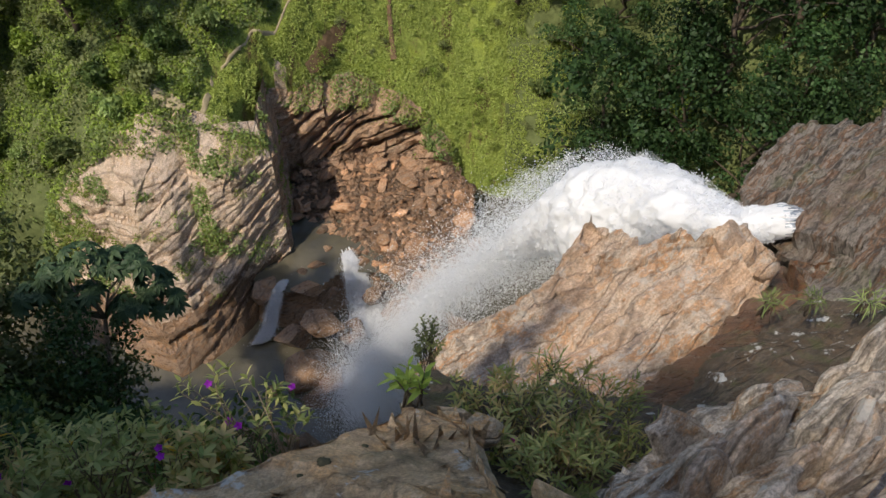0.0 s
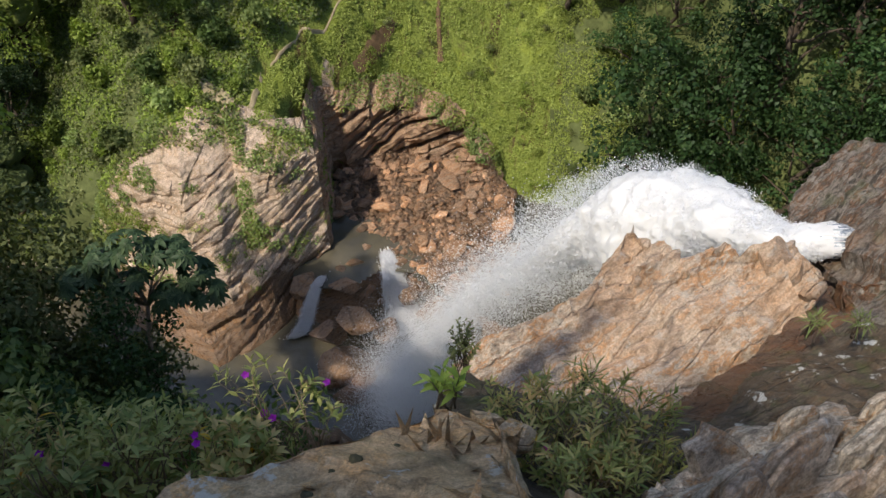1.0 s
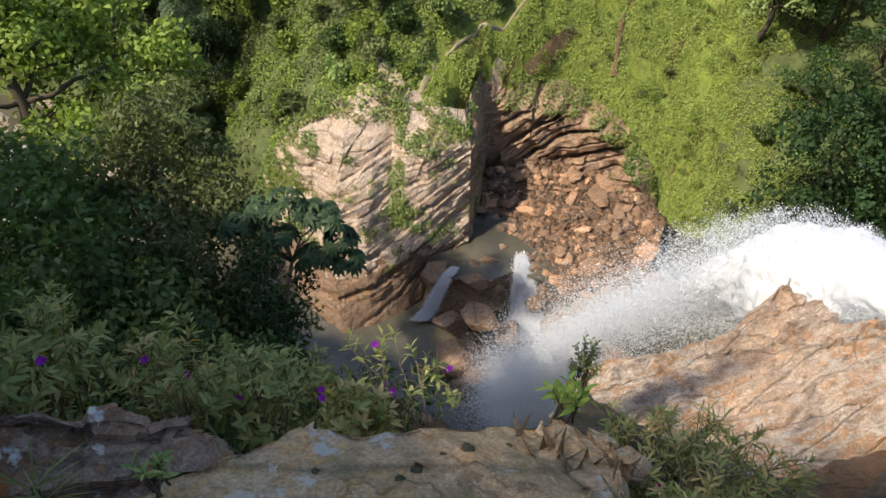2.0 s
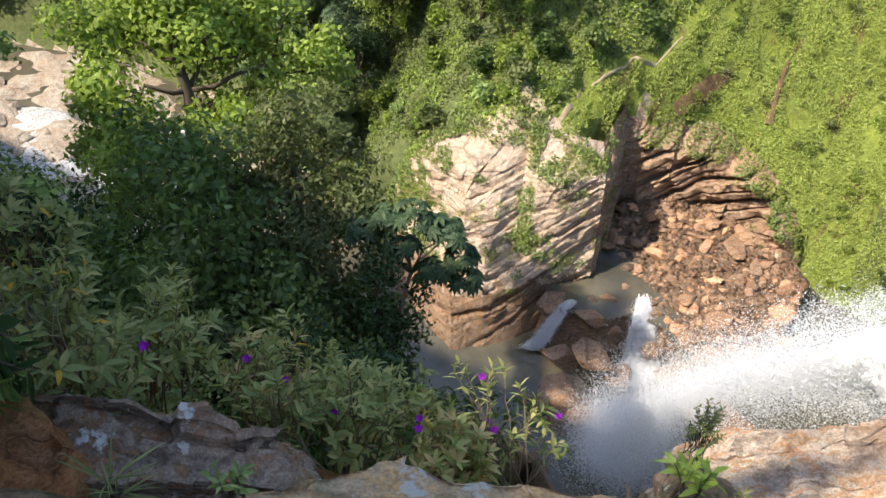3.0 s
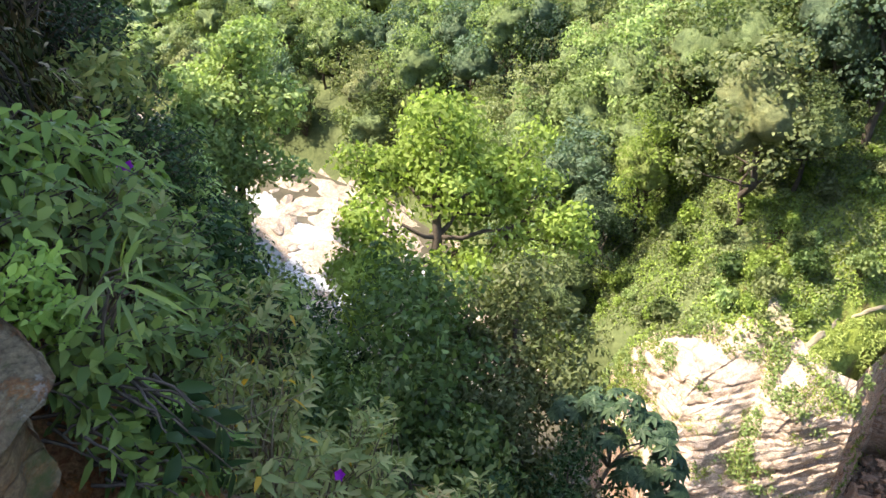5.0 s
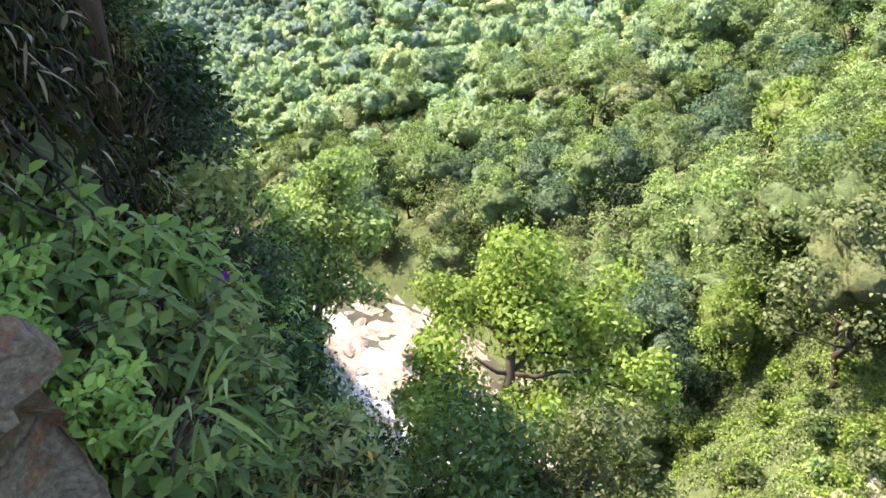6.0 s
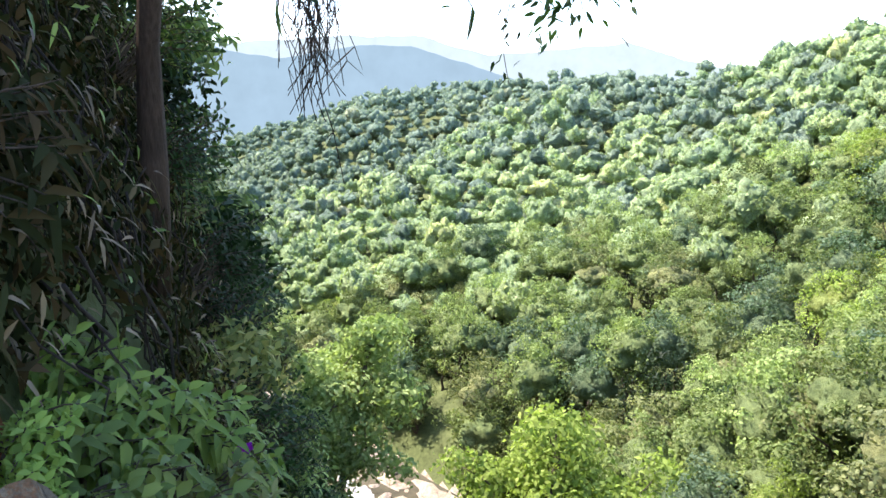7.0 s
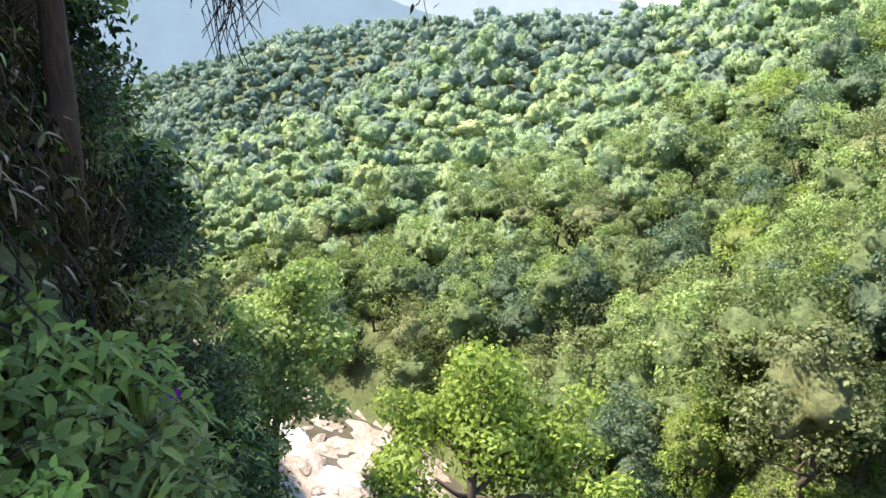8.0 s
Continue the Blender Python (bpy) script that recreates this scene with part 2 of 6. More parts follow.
def canopy_material(name, a, b_, toned=False):
    """Crowns seen from afar: mottled green with shaded gaps painted in, rough with leaf masses."""
    m, t, b = material(name, 0.8, 0.12)
    geo = t.nodes.new("ShaderNodeNewGeometry")
    p = geo.outputs["Position"]
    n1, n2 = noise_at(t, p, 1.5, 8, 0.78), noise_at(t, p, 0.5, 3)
    # Low noise more than halves the green: painted shade of gaps between leaves.
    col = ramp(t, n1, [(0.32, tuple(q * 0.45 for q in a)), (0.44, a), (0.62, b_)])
    if toned:
        col = tree_tone(t, col)
    else:
        col = blend(t, 0.7, col, ramp(t, geo.outputs["Random Per Island"], [(0.0, (0.72, 0.74, 0.70)), (0.5, (1.0, 1.0, 1.0)), (1.0, (1.30, 1.22, 1.05))]), "MULTIPLY")
    col = blend(t, 0.5, col, ramp(t, n2, [(0.3, grey(0.75)), (0.7, grey(1.2))]), "MULTIPLY")
    t.links.new(col, b.inputs["Base Color"])
    bump(t, b, n1, 1.0, 0.6)
    return m


# Bluff leaves: the shade of the bluff is put into this near-black green.
MAT["leaf_shade"] = leaf_material("shade_darkened_creeper", (0.016, 0.022, 0.007), (0.03, 0.036, 0.012), (0.075, 0.05, 0.022), gloss=0.9, through=0.15, spread=0.1)
# Deep green, darkened further to stand for foliage in shade.
MAT["leaf_dark"] = leaf_material("shade_deepened_leaves", (0.014, 0.034, 0.010), (0.025, 0.053, 0.016), (0.044, 0.080, 0.025), through=0.25)
MAT["leaf_lime"] = leaf_material("lime_green_leaves", (0.17, 0.235, 0.05), (0.24, 0.315, 0.07), (0.325, 0.405, 0.105), gloss=0.65, through=0.4, spread=0.15)
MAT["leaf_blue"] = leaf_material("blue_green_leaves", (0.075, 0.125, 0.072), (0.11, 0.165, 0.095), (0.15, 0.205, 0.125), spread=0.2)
MAT["leaf_olive"] = leaf_material("olive_leaves", (0.11, 0.135, 0.05), (0.165, 0.19, 0.075), (0.225, 0.245, 0.10), through=0.3, spread=0.15)
MAT["leaf_bronze"] = leaf_material("dark_olive_leaves", (0.06, 0.078, 0.028), (0.10, 0.12, 0.045), (0.15, 0.165, 0.07), through=0.3, spread=0.15)
CANOPY = {"leaf": ((0.125, 0.175, 0.075), (0.21, 0.27, 0.115)), "leaf_olive": ((0.15, 0.175, 0.08), (0.25, 0.27, 0.12)),
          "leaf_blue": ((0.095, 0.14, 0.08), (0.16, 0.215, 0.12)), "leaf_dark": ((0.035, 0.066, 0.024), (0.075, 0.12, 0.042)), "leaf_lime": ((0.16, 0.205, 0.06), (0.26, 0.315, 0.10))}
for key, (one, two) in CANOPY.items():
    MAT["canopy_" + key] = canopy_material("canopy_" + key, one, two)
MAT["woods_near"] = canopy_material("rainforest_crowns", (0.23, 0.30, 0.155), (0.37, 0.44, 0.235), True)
# Far woods: the haze of distance is mixed into paler, bluer greens.
MAT["woods_far"] = canopy_material("haze_tinted_crowns", (0.165, 0.215, 0.165), (0.25, 0.30, 0.22), True)
MAT["woods_leaf_near"] = leaf_material("rainforest_leaves", (0.23, 0.30, 0.145), (0.31, 0.38, 0.19), (0.40, 0.46, 0.235), gloss=0.75, toned=True)
# The far leaves carry the same haze in their colour.
MAT["woods_leaf_far"] = leaf_material("haze_tinted_leaves", (0.17, 0.22, 0.165), (0.215, 0.265, 0.195), (0.265, 0.315, 0.225), gloss=0.8, toned=True)
MAT["grass"] = leaf_material("hill_grass", (0.17, 0.215, 0.05), (0.26, 0.315, 0.075), (0.34, 0.385, 0.11), through=0.35, spread=0.2)
MAT["dry"] = leaf_material("dry_brown_stems", (0.10, 0.075, 0.045), (0.16, 0.12, 0.07), (0.22, 0.17, 0.10), through=0.15, spread=0.2)
MAT["yellow_leaf"] = leaf_material("yellowed_leaf", (0.45, 0.26, 0.03), (0.5, 0.32, 0.04), (0.42, 0.2, 0.02), through=0.4, spread=0.1)
MAT["leaf_cecropia"] = leaf_material("large_blue_green_leaves", (0.028, 0.055, 0.026), (0.048, 0.082, 0.038), (0.08, 0.12, 0.055), gloss=0.5, through=0.2, spread=0.1)
MAT["leaf_grey"] = leaf_material("dull_grey_green_leaves", (0.14, 0.175, 0.06), (0.225, 0.25, 0.09), (0.34, 0.315, 0.13), gloss=0.6, through=0.3, spread=0.15)
MAT["leaf_scrub"] = leaf_material("reddish_scrub_leaves", (0.17, 0.22, 0.07), (0.30, 0.29, 0.11), (0.42, 0.29, 0.14), gloss=0.6, through=0.3, spread=0.1)
MAT["leaf_fresh"] = leaf_material("fresh_green_leaves", (0.09, 0.155, 0.03), (0.145, 0.215, 0.042), (0.24, 0.31, 0.065), gloss=0.45, through=0.35, spread=0.1)
MAT["leaf_mid"] = leaf_material("mid_green_leaves", (0.05, 0.085, 0.026), (0.085, 0.135, 0.04), (0.14, 0.20, 0.06), spread=0.2)
MAT["leaf_sprig"] = leaf_material("yellow_green_sprigs", (0.16, 0.26, 0.05), (0.24, 0.35, 0.07), (0.33, 0.44, 0.10), gloss=0.5, through=0.4, spread=0.1)
MAT["leaf_broad"] = leaf_material("glossy_broad_leaves", (0.06, 0.10, 0.024), (0.11, 0.155, 0.036), (0.19, 0.235, 0.055), gloss=0.5, through=0.3, spread=0.15)
MAT["petal"] = leaf_material("purple_petals", (0.22, 0.015, 0.36), (0.28, 0.02, 0.42), (0.33, 0.03, 0.48), through=0.35, spread=0.1)
MAT["petal_pink"] = leaf_material("magenta_petals", (0.50, 0.02, 0.30), (0.55, 0.03, 0.34), (0.6, 0.04, 0.36), through=0.35, spread=0.1)


def water_material():
    m, t, b = material("tea_brown_water", 0.12, 0.5)
    p = position(t)
    n = noise_at(t, p, 1.8, 6, 0.6)
    deep = noise_at(t, p, 0.35, 3)
    col = ramp(t, deep, [(0.35, (0.060, 0.055, 0.040)), (0.65, (0.115, 0.100, 0.068))])
    t.links.new(col, b.inputs["Base Color"])
    bump(t, b, n, 0.35, 0.12)
    return m


def foam_material(name, base, density, soft, scale=1.3, stretch=None, detail=8.0):
    """Aerated water: white, lit through, broken by gaps."""
    m, t, b = material(name, 0.7, 0.2)
    b.inputs["Base Color"].default_value = (*base, 1)
    p = position(t)
    n = noise_at(t, p, scale, detail, 0.72, stretch)
    if density > 0.5:
        bump(t, b, n, 0.5, 0.2)
    else:
        b.inputs["Specular IOR Level"].default_value = 0.0
        b.inputs["Roughness"].default_value = 1.0
    tr = node(t, "BsdfTranslucent", Color=(*base, 1))
    mix = node(t, "MixShader", Fac=0.5)
    t.links.new(b.outputs["BSDF"], mix.inputs[1])
    t.links.new(tr.outputs["BSDF"], mix.inputs[2])
    out = mix.outputs["Shader"]
    if density < 1:
        clear = node(t, "BsdfTransparent")
        cut = node(t, "MixShader")
        t.links.new(ramp(t, n, [(0.5 - soft, grey(max(0, density - 0.35))), (0.5 + soft, grey(min(1, density + 0.35)))]), cut.inputs["Fac"])
        t.links.new(clear.outputs["BSDF"], cut.inputs[1])
        t.links.new(out, cut.inputs[2])
        out = cut.outputs["Shader"]
    t.links.new(out, t.nodes["Material Output"].inputs["Surface"])
    return m


MAT["water"] = water_material()
MAT["foam"] = foam_material("white_falling_water", (0.95, 0.95, 0.95), 1.0, 0.2)
MAT["cascade"] = foam_material("broken_white_water", (0.95, 0.95, 0.95), 0.66, 0.14, 3.0, (1.6, 1.6, 0.4))


def lip_material():
    """Clear dark water sliding over the lip, streaked with the first foam."""
    m, t, b = material("dark_sliding_water", 0.15, 0.6)
    n = noise_at(t, position(t), 4.0, 8, 0.72, (1.0, 2.5, 2.5))
    t.links.new(ramp(t, n, [(0.34, (0.05, 0.07, 0.10)), (0.46, (0.22, 0.26, 0.31)), (0.60, (0.9, 0.9, 0.9))]), b.inputs["Base Color"])
    bump(t, b, n, 0.5, 0.1)
    return m


MAT["lip"] = lip_material()
MAT["drops"] = foam_material("spray_drops", (0.90, 0.91, 0.93), 1.0, 0.2)


# ---- building helpers ----
def mesh_of(name, verts, faces, mats, smooth=False, slots=None):
    me = bpy.data.meshes.new(name)
    me.from_pydata([tuple(v) for v in verts], [], [tuple(f) for f in faces])
    for m in (mats if isinstance(mats, (list, tuple)) else [mats]):
        me.materials.append(m)
    if slots is not None:
        me.polygons.foreach_set("material_index", np.asarray(slots, dtype=np.int32))
    if smooth:
        me.polygons.foreach_set("use_smooth", np.ones(len(me.polygons), dtype=bool))
    me.update()
    return me


def part(name, me, parent, label=""):
    ob = new(name, me)
    ob.parent = parent
    return tagged(ob, label)


def thing(name, label, category, group="", at=None, kind=""):
    ob = new(name)
    if at is not None:
        ob.matrix_basis = at
    return tagged(ob, label, category, group, kind)


def lerp(x, xs, ys):
    if x <= xs[0]:
        return ys[0]
    for i in range(1, len(xs)):
        if x <= xs[i]:
            return ys[i - 1] + (ys[i] - ys[i - 1]) * (x - xs[i - 1]) / (xs[i] - xs[i - 1])
    return ys[-1]


def ease(s):
    s = min(1.0, max(0.0, s))
    return s * s * (3 - 2 * s)


def fbm(x, y, z, octaves=4, h=0.9):
    return noise.fractal((x, y, z), h, 2.1, octaves)


def tube(points, radii, sides=6):
    """Verts and faces of a tapered tube along points."""
    verts, faces = [], []
    pts = [Vector(p) for p in points]
    for i, p in enumerate(pts):
        d = (pts[min(i + 1, len(pts) - 1)] - pts[max(i - 1, 0)]).normalized()
        a = d.orthogonal().normalized() if i == 0 else (a - d * a.dot(d)).normalized()
        b = d.cross(a)
        for k in range(sides):
            w = 2 * math.pi * k / sides
            verts.append(p + (a * math.cos(w) + b * math.sin(w)) * radii[i])
    for i in range(len(pts) - 1):
        for k in range(sides):
            k2 = (k + 1) % sides
            faces.append((i * sides + k, i * sides + k2, (i + 1) * sides + k2, (i + 1) * sides + k))
    faces.append(tuple(range(sides))[::-1])
    faces.append(tuple((len(pts) - 1) * sides + k for k in range(sides)))
    return verts, faces


def join(pieces):
    verts, faces, slots = [], [], []
    for v, f, *s in pieces:
        o = len(verts)
        verts.extend(v)
        faces.extend([tuple(i + o for i in q) for q in f])
        slots.extend([s[0] if s else 0] * len(f))
    return verts, faces, slots


def leaves(rng, centres, outward, size, width=0.5, droop=0.3, fold=0.25, jitter=0.7):
    """One folded leaf of four corners at each centre, facing roughly along outward."""
    n = len(centres)
    nrm = outward + rng.normal(0, jitter, (n, 3))
    nrm /= np.linalg.norm(nrm, axis=1, keepdims=True) + 1e-9
    along = rng.normal(0, 1, (n, 3)) + outward * 0.5 - np.array((0, 0, droop))
    along -= nrm * (along * nrm).sum(1, keepdims=True)
    along /= np.linalg.norm(along, axis=1, keepdims=True) + 1e-9
    side = np.cross(nrm, along)
    s = size * rng.uniform(0.6, 1.3, (n, 1))
    base, tip = centres - along * s * 0.5, centres + along * s * 0.5 - nrm * s * fold * 0.5
    left, right = centres + side * s * width * 0.5 + nrm * s * fold * 0.3, centres - side * s * width * 0.5 + nrm * s * fold * 0.3
    v = np.stack([base, right, tip, left], 1).reshape(-1, 3)
    f = np.arange(4 * n).reshape(n, 4)
    return v, f


def on_blobs(rng, blobs, n, shell=0.35, top=0.25):
    """n places in the outer shell of blobs (x, y, z, r, squash), with the outward way there; more on top than below."""
    b = np.array(blobs, float)
    w = b[:, 3] ** 2
    pick = rng.choice(len(b), n, p=w / w.sum())
    d = rng.normal(0, 1, (n, 3))
    d[:, 2] += top * 1.5
    d /= np.linalg.norm(d, axis=1, keepdims=True)
    r = b[pick, 3] * (1 - shell * rng.uniform(0, 1, n) ** 1.5) * (1 + 0.12 * rng.normal(0, 1, n))
    c = b[pick, :3] + d * np.stack([r, r, r * b[pick, 4]], 1)
    return c, d


def as_mesh(name, v, f, mat):
    me = bpy.data.meshes.new(name)
    me.vertices.add(len(v))
    me.vertices.foreach_set("co", np.asarray(v, np.float32).ravel())
    k = f.shape[1]
    me.loops.add(f.size)
    me.loops.foreach_set("vertex_index", f.astype(np.int32).ravel())
    me.polygons.add(len(f))
    me.polygons.foreach_set("loop_start", np.arange(0, f.size, k, dtype=np.int32))
    me.polygons.foreach_set("loop_total", np.full(len(f), k, dtype=np.int32))
    me.materials.append(mat)
    me.update(calc_edges=True)
    return me
# ---- the gorge: one sheet of ground from the river up to the far ridge and up the near bluff ----
FAR_X = [-900, -500, -300, -150, -95, -75, -58, -45, -28, -22, -18, -13, -9.5, -7, -3, 1, 5, 8, 12, 18, 30, 120]
FAR_Y = [60, 40, 28, 23, 23, 28.5, 32.5, 32, 27, 23.5, 21, 21.5, 24.5, 30.5, 33.6, 32.6, 28.8, 28, 25.5, 22.5, 21, 30]
NEAR_X = [-900, -300, -150, -90, -60, -25, -12, -5, 5, 20, 120]
NEAR_Y = [18, 8, 6, 9, 16, 13.5, 12.5, 12.5, 13, 15, 20]
BED_X = [-900, -250, -60, -25, -9, 10, 16, 26, 60, 120]
BED_Z = [-34, -20, -10.5, -7.5, -5.2, -5.2, -4, 4, 14, 20]
CREST_X = [-900, -471, -395, -262, -154, -100, 0, 120]
CREST_Y = [110, 100, 150, 190, 178, 152, 150, 150]
CREST_Z = [-38, 2, 31.5, 38, 38, 45, 64, 66]
SIDE_Y = [-80, -30, -6, -3.5, -1.5, 0.3, 1.2, 2.2, 4, 7, 10]
LEDGE_Z = [40, 35, 30.5, 29.3, 27.7, 27.0, 26.0, 23.4, 18.0, 10.0, 3]
BLUFF_Z = [46, 44, 38.5, 36.5, 34.3, 31.4, 28.9, 24.8, 16.5, 9.0, 3.0]


RIM_X = [-26, -19, -17.5, -15.8, -13, -10, -8.4, -7.6, -4.4, -2.2, 0.2, 2.2, 3.0, 8, 14, 20]
RIM_Y = [26.5, 25, 25.2, 25.6, 26.8, 27.6, 28.6, 32.2, 34.8, 34.8, 33.4, 31.8, 30.6, 29, 26.5, 23]
RIM_Z = [-2, 0.0, 2.4, 3.8, 5.0, 4.8, 4.6, 3.5, 2.9, 2.5, 1.4, 0.1, -2.2, -3.0, -2.5, -1.5]


def above_rim(x, y):
    w = y - lerp(x, RIM_X, RIM_Y)
    return lerp(x, RIM_X, RIM_Z) + (0.68 * w if w < 16 else 10.9 + 0.48 * (w - 16))


def shelf(x, y):
    """The step of bedrock that holds the upper pool."""
    return 2.7 * ease((y - lerp(x, [-9, -7, -5, -3.6, -2.2, 0, 4], [22.4, 21.9, 22.2, 23.6, 23.4, 21.8, 20.0])) / 1.3) * ease((x + 9.5) / 1.5) * ease((10 - x) / 3)


def talus_span(x):
    return (lerp(x, [-6.4, -3.5, -1.5, 1, 3.5, 6.5], [28.0, 26.2, 23.6, 22.3, 23.0, 25.0]), lerp(x, [-6.4, -3.5, 0, 1.6, 3.4], [30.6, 32.4, 32.2, 31.2, 28.8]))


def talus(x, y):
    if not -7.7 < x < 3.4:
        return 0.0
    front, back = talus_span(x)
    s = (y - front) / max(1.0, back - front)
    return 0.0 if s < 0 else 0.1 + 1.5 * min(s, 1.3) ** 1.2


def ground_z(x, y):
    bed = lerp(x, BED_X, BED_Z)
    yf, yn = lerp(x, FAR_X, FAR_Y), lerp(x, NEAR_X, NEAR_Y)
    if y > yf:
        v = y - yf
        yc, zc = lerp(x, CREST_X, CREST_Y), lerp(x, CREST_X, CREST_Z)
        bank = lerp(x, [-150, -40, -22, -15, 7, 13, 20], [2.0, 2.5, 4.0, 8.8, 7.6, 4.0, 3.0]) * ease(v / 4.5)
        span = max(20.0, yc - yf)
        s = v / span
        hill = (zc - bed - 6) * (s if s < 1 else 1 - 0.45 * (s - 1))
        extra = lerp(x, [-40, -14, 8, 30], [0, 4.5, 6, 9]) * ease(v / 14)
        rough = 0.35 * fbm(x * 0.25, y * 0.25, 1.0) * ease(v / 3) + 4.0 * ease((v - 15) / 60) * ease((1.1 - s) * 2.5) * fbm(x * 0.012, y * 0.006, 3.3, 3)
        spur = 9.0 * ease((v - 25) / 50) * ease((1.0 - s) * 2) * math.sin(x * 0.045 + 0.02 * y + 1.2)
        z = bed + 2.7 * ease((x + 22) / 8) + bank + hill + extra + rough + spur
        k = ease((x + 26) / 6) * ease((16 - x) / 6) * ease((95 - y) / 40)
        if k > 0:
            w = y - lerp(x, RIM_X, RIM_Y)
            broad = sum(above_rim(x + q, y) for q in (-5, -3, -1.5, 0, 1.5, 3, 5)) / 7
            rim = above_rim(x, y) + (broad - above_rim(x, y)) * ease((w + 0.5) / 3.5) + ease(w / 2.5) * (0.5 * fbm(x * 0.3, y * 0.3, 1.0) + 0.22 * fbm(x * 1.1, y * 1.1, 6.0, 3))
            side = lerp(y, [28.8, 32.6], [-8.6, -8.5]) - x
            if -9.4 < x < -6.8 and 28.2 < y < 32.6:
                rim = min(broad, 5.2) if side > 0.1 else max(bed - 1, 1.2 + 3.8 * side)
            elif -12 < x < -6.8 and 32.6 <= y < 38:
                rim = min(rim, 4.5 + 0.75 * (y - 32.6) + 2.2 * max(0, -8.0 - x))
            elif w < 0.1:
                rim = max(bed - 1, lerp(x, RIM_X, RIM_Z) - 1.9 + 3.8 * w)
            z = z * (1 - k) + rim * k
        return z
    if y < yn:
        k = yn / 13.0
        t = ease((-1.6 - x) / 2.2)
        ys = [q if q < 3 else 3 + (q - 3) * (yn - 3) / 9.8 for q in SIDE_Y] + [yn]
        za, zb = np.interp(y, ys, LEDGE_Z + [bed]), np.interp(y + lerp(x, [-10, -3], [0.1, 1.25]) * ease((5 - y) / 3), ys, BLUFF_Z + [bed])
        # The last term lifts the unseen bluff top to shade the trees below.
        z = za * (1 - t) + zb * t + 9.0 * ease((-10 - x) / 8) * ease((1.5 - y) / 4)
        return z + 0.5 * ease((y - 3) / 3) * fbm(x * 0.4, y * 0.4, 5.0) + 1.2 * ease((-6 - y) / 10) * fbm(x * 0.1, y * 0.1, 2.0)
    lumps = talus(x, y)
    if x < -16:
        lumps += lerp(x, [-120, -60, -24, -16], [1.3, 1.3, 0.8, 0.0]) * (fbm(x * 0.22, y * 0.3, 7.0, 5, 0.7) + 0.45)
    return bed + shelf(x, y) + lumps + 0.15 * fbm(x * 0.8, y * 0.8, 9.0)


def steps(*spans):
    out = []
    for a, b, n in spans:
        out.extend(a + (b - a) * i / n for i in range(n))
    return out + [spans[-1][1]]


def build_ground():
    xs = steps((-900, -300, 40), (-300, -120, 40), (-120, -40, 50), (-40, 18, 96), (18, 60, 24), (60, 120, 10))
    ys = steps((-80, -8, 14), (-8, -2, 10), (-2, 6, 26), (6, 44, 64), (44, 120, 40), (120, 260, 40), (260, 420, 10))
    verts = [(x, y, ground_z(x, y)) for x in xs for y in ys]
    n = len(ys)
    faces, slots = [], []
    for i in range(len(xs) - 1):
        for j in range(n - 1):
            faces.append((i * n + j, (i + 1) * n + j, (i + 1) * n + j + 1, i * n + j + 1))
            x, y = (xs[i] + xs[i + 1]) / 2, (ys[j] + ys[j + 1]) / 2
            yf, yn = lerp(x, FAR_X, FAR_Y), lerp(x, NEAR_X, NEAR_Y)
            if yn < y < yf + (0.8 if x < -22 else 0):
                slots.append(2 if x < -16 else 3)
            elif y > yf and -18 < x < -7.2 and y - lerp(x, RIM_X, RIM_Y) < 0.9 + 1.6 * fbm(x * .5, y * .5, 3.0):
                slots.append(6)
            elif y > yf and x > -14 - 0.25 * (y - yf) and x < 5.5 + 1.5 * fbm(x * .3, y * .3, 0) and y < yf + 34:
                slots.append(1)
            else:
                slots.append(4 if y < 3 and x > -3.2 else 0)
    me = mesh_of("ground", verts, faces, [MAT["soil"], MAT["grassy"], MAT["river_rock"], MAT["wet_rock"], MAT["rust_earth"], MAT["rubble"], MAT["cliff"]], True, slots)
    tagged(new("ground", me), "steep gorge ground, turf, forest soil and bleached river bedrock", "ground", kind="structure")


build_ground()


# ---- rock ----


def block_push(p, n, fw, fu, fv, amount, wob=0.2, seed=0.0):
    """Plates of layered rock: each layer broken into long blocks that stand out by different amounts."""
    a = Vector((0.72, 0.65, -0.25))
    a = (a - n * a.dot(n)).normalized()
    b = n.cross(a)
    w = p.dot(n) * fw + wob * fbm(p.x * 0.35, p.y * 0.35, p.z * 0.35 + seed, 2)
    k = math.floor(w)
    s = w - k
    u = p.dot(a) * fu + 0.41 * k
    v = p.dot(b) * fv + 0.23 * k
    h = noise.cell_vector((u + seed, v, k + 0.5))[0] - 0.5
    return amount * (h + (s - 0.5) * 0.55)


TILTED = Vector((-0.46, -0.25, 0.85)).normalized()      # the layers in the alcove
CLIFF_FOOT = [(3.6, 28.6), (2.6, 30.0), (1.6, 31.2), (0.0, 32.2), (-3.5, 32.6), (-7.7, 31.2), (-7.15, 27.2), (-6.95, 25.4), (-8.0, 23.2), (-9.3, 20.4), (-11.6, 18.5), (-14.6, 19.4), (-16.4, 21.1), (-17.8, 21.8)]
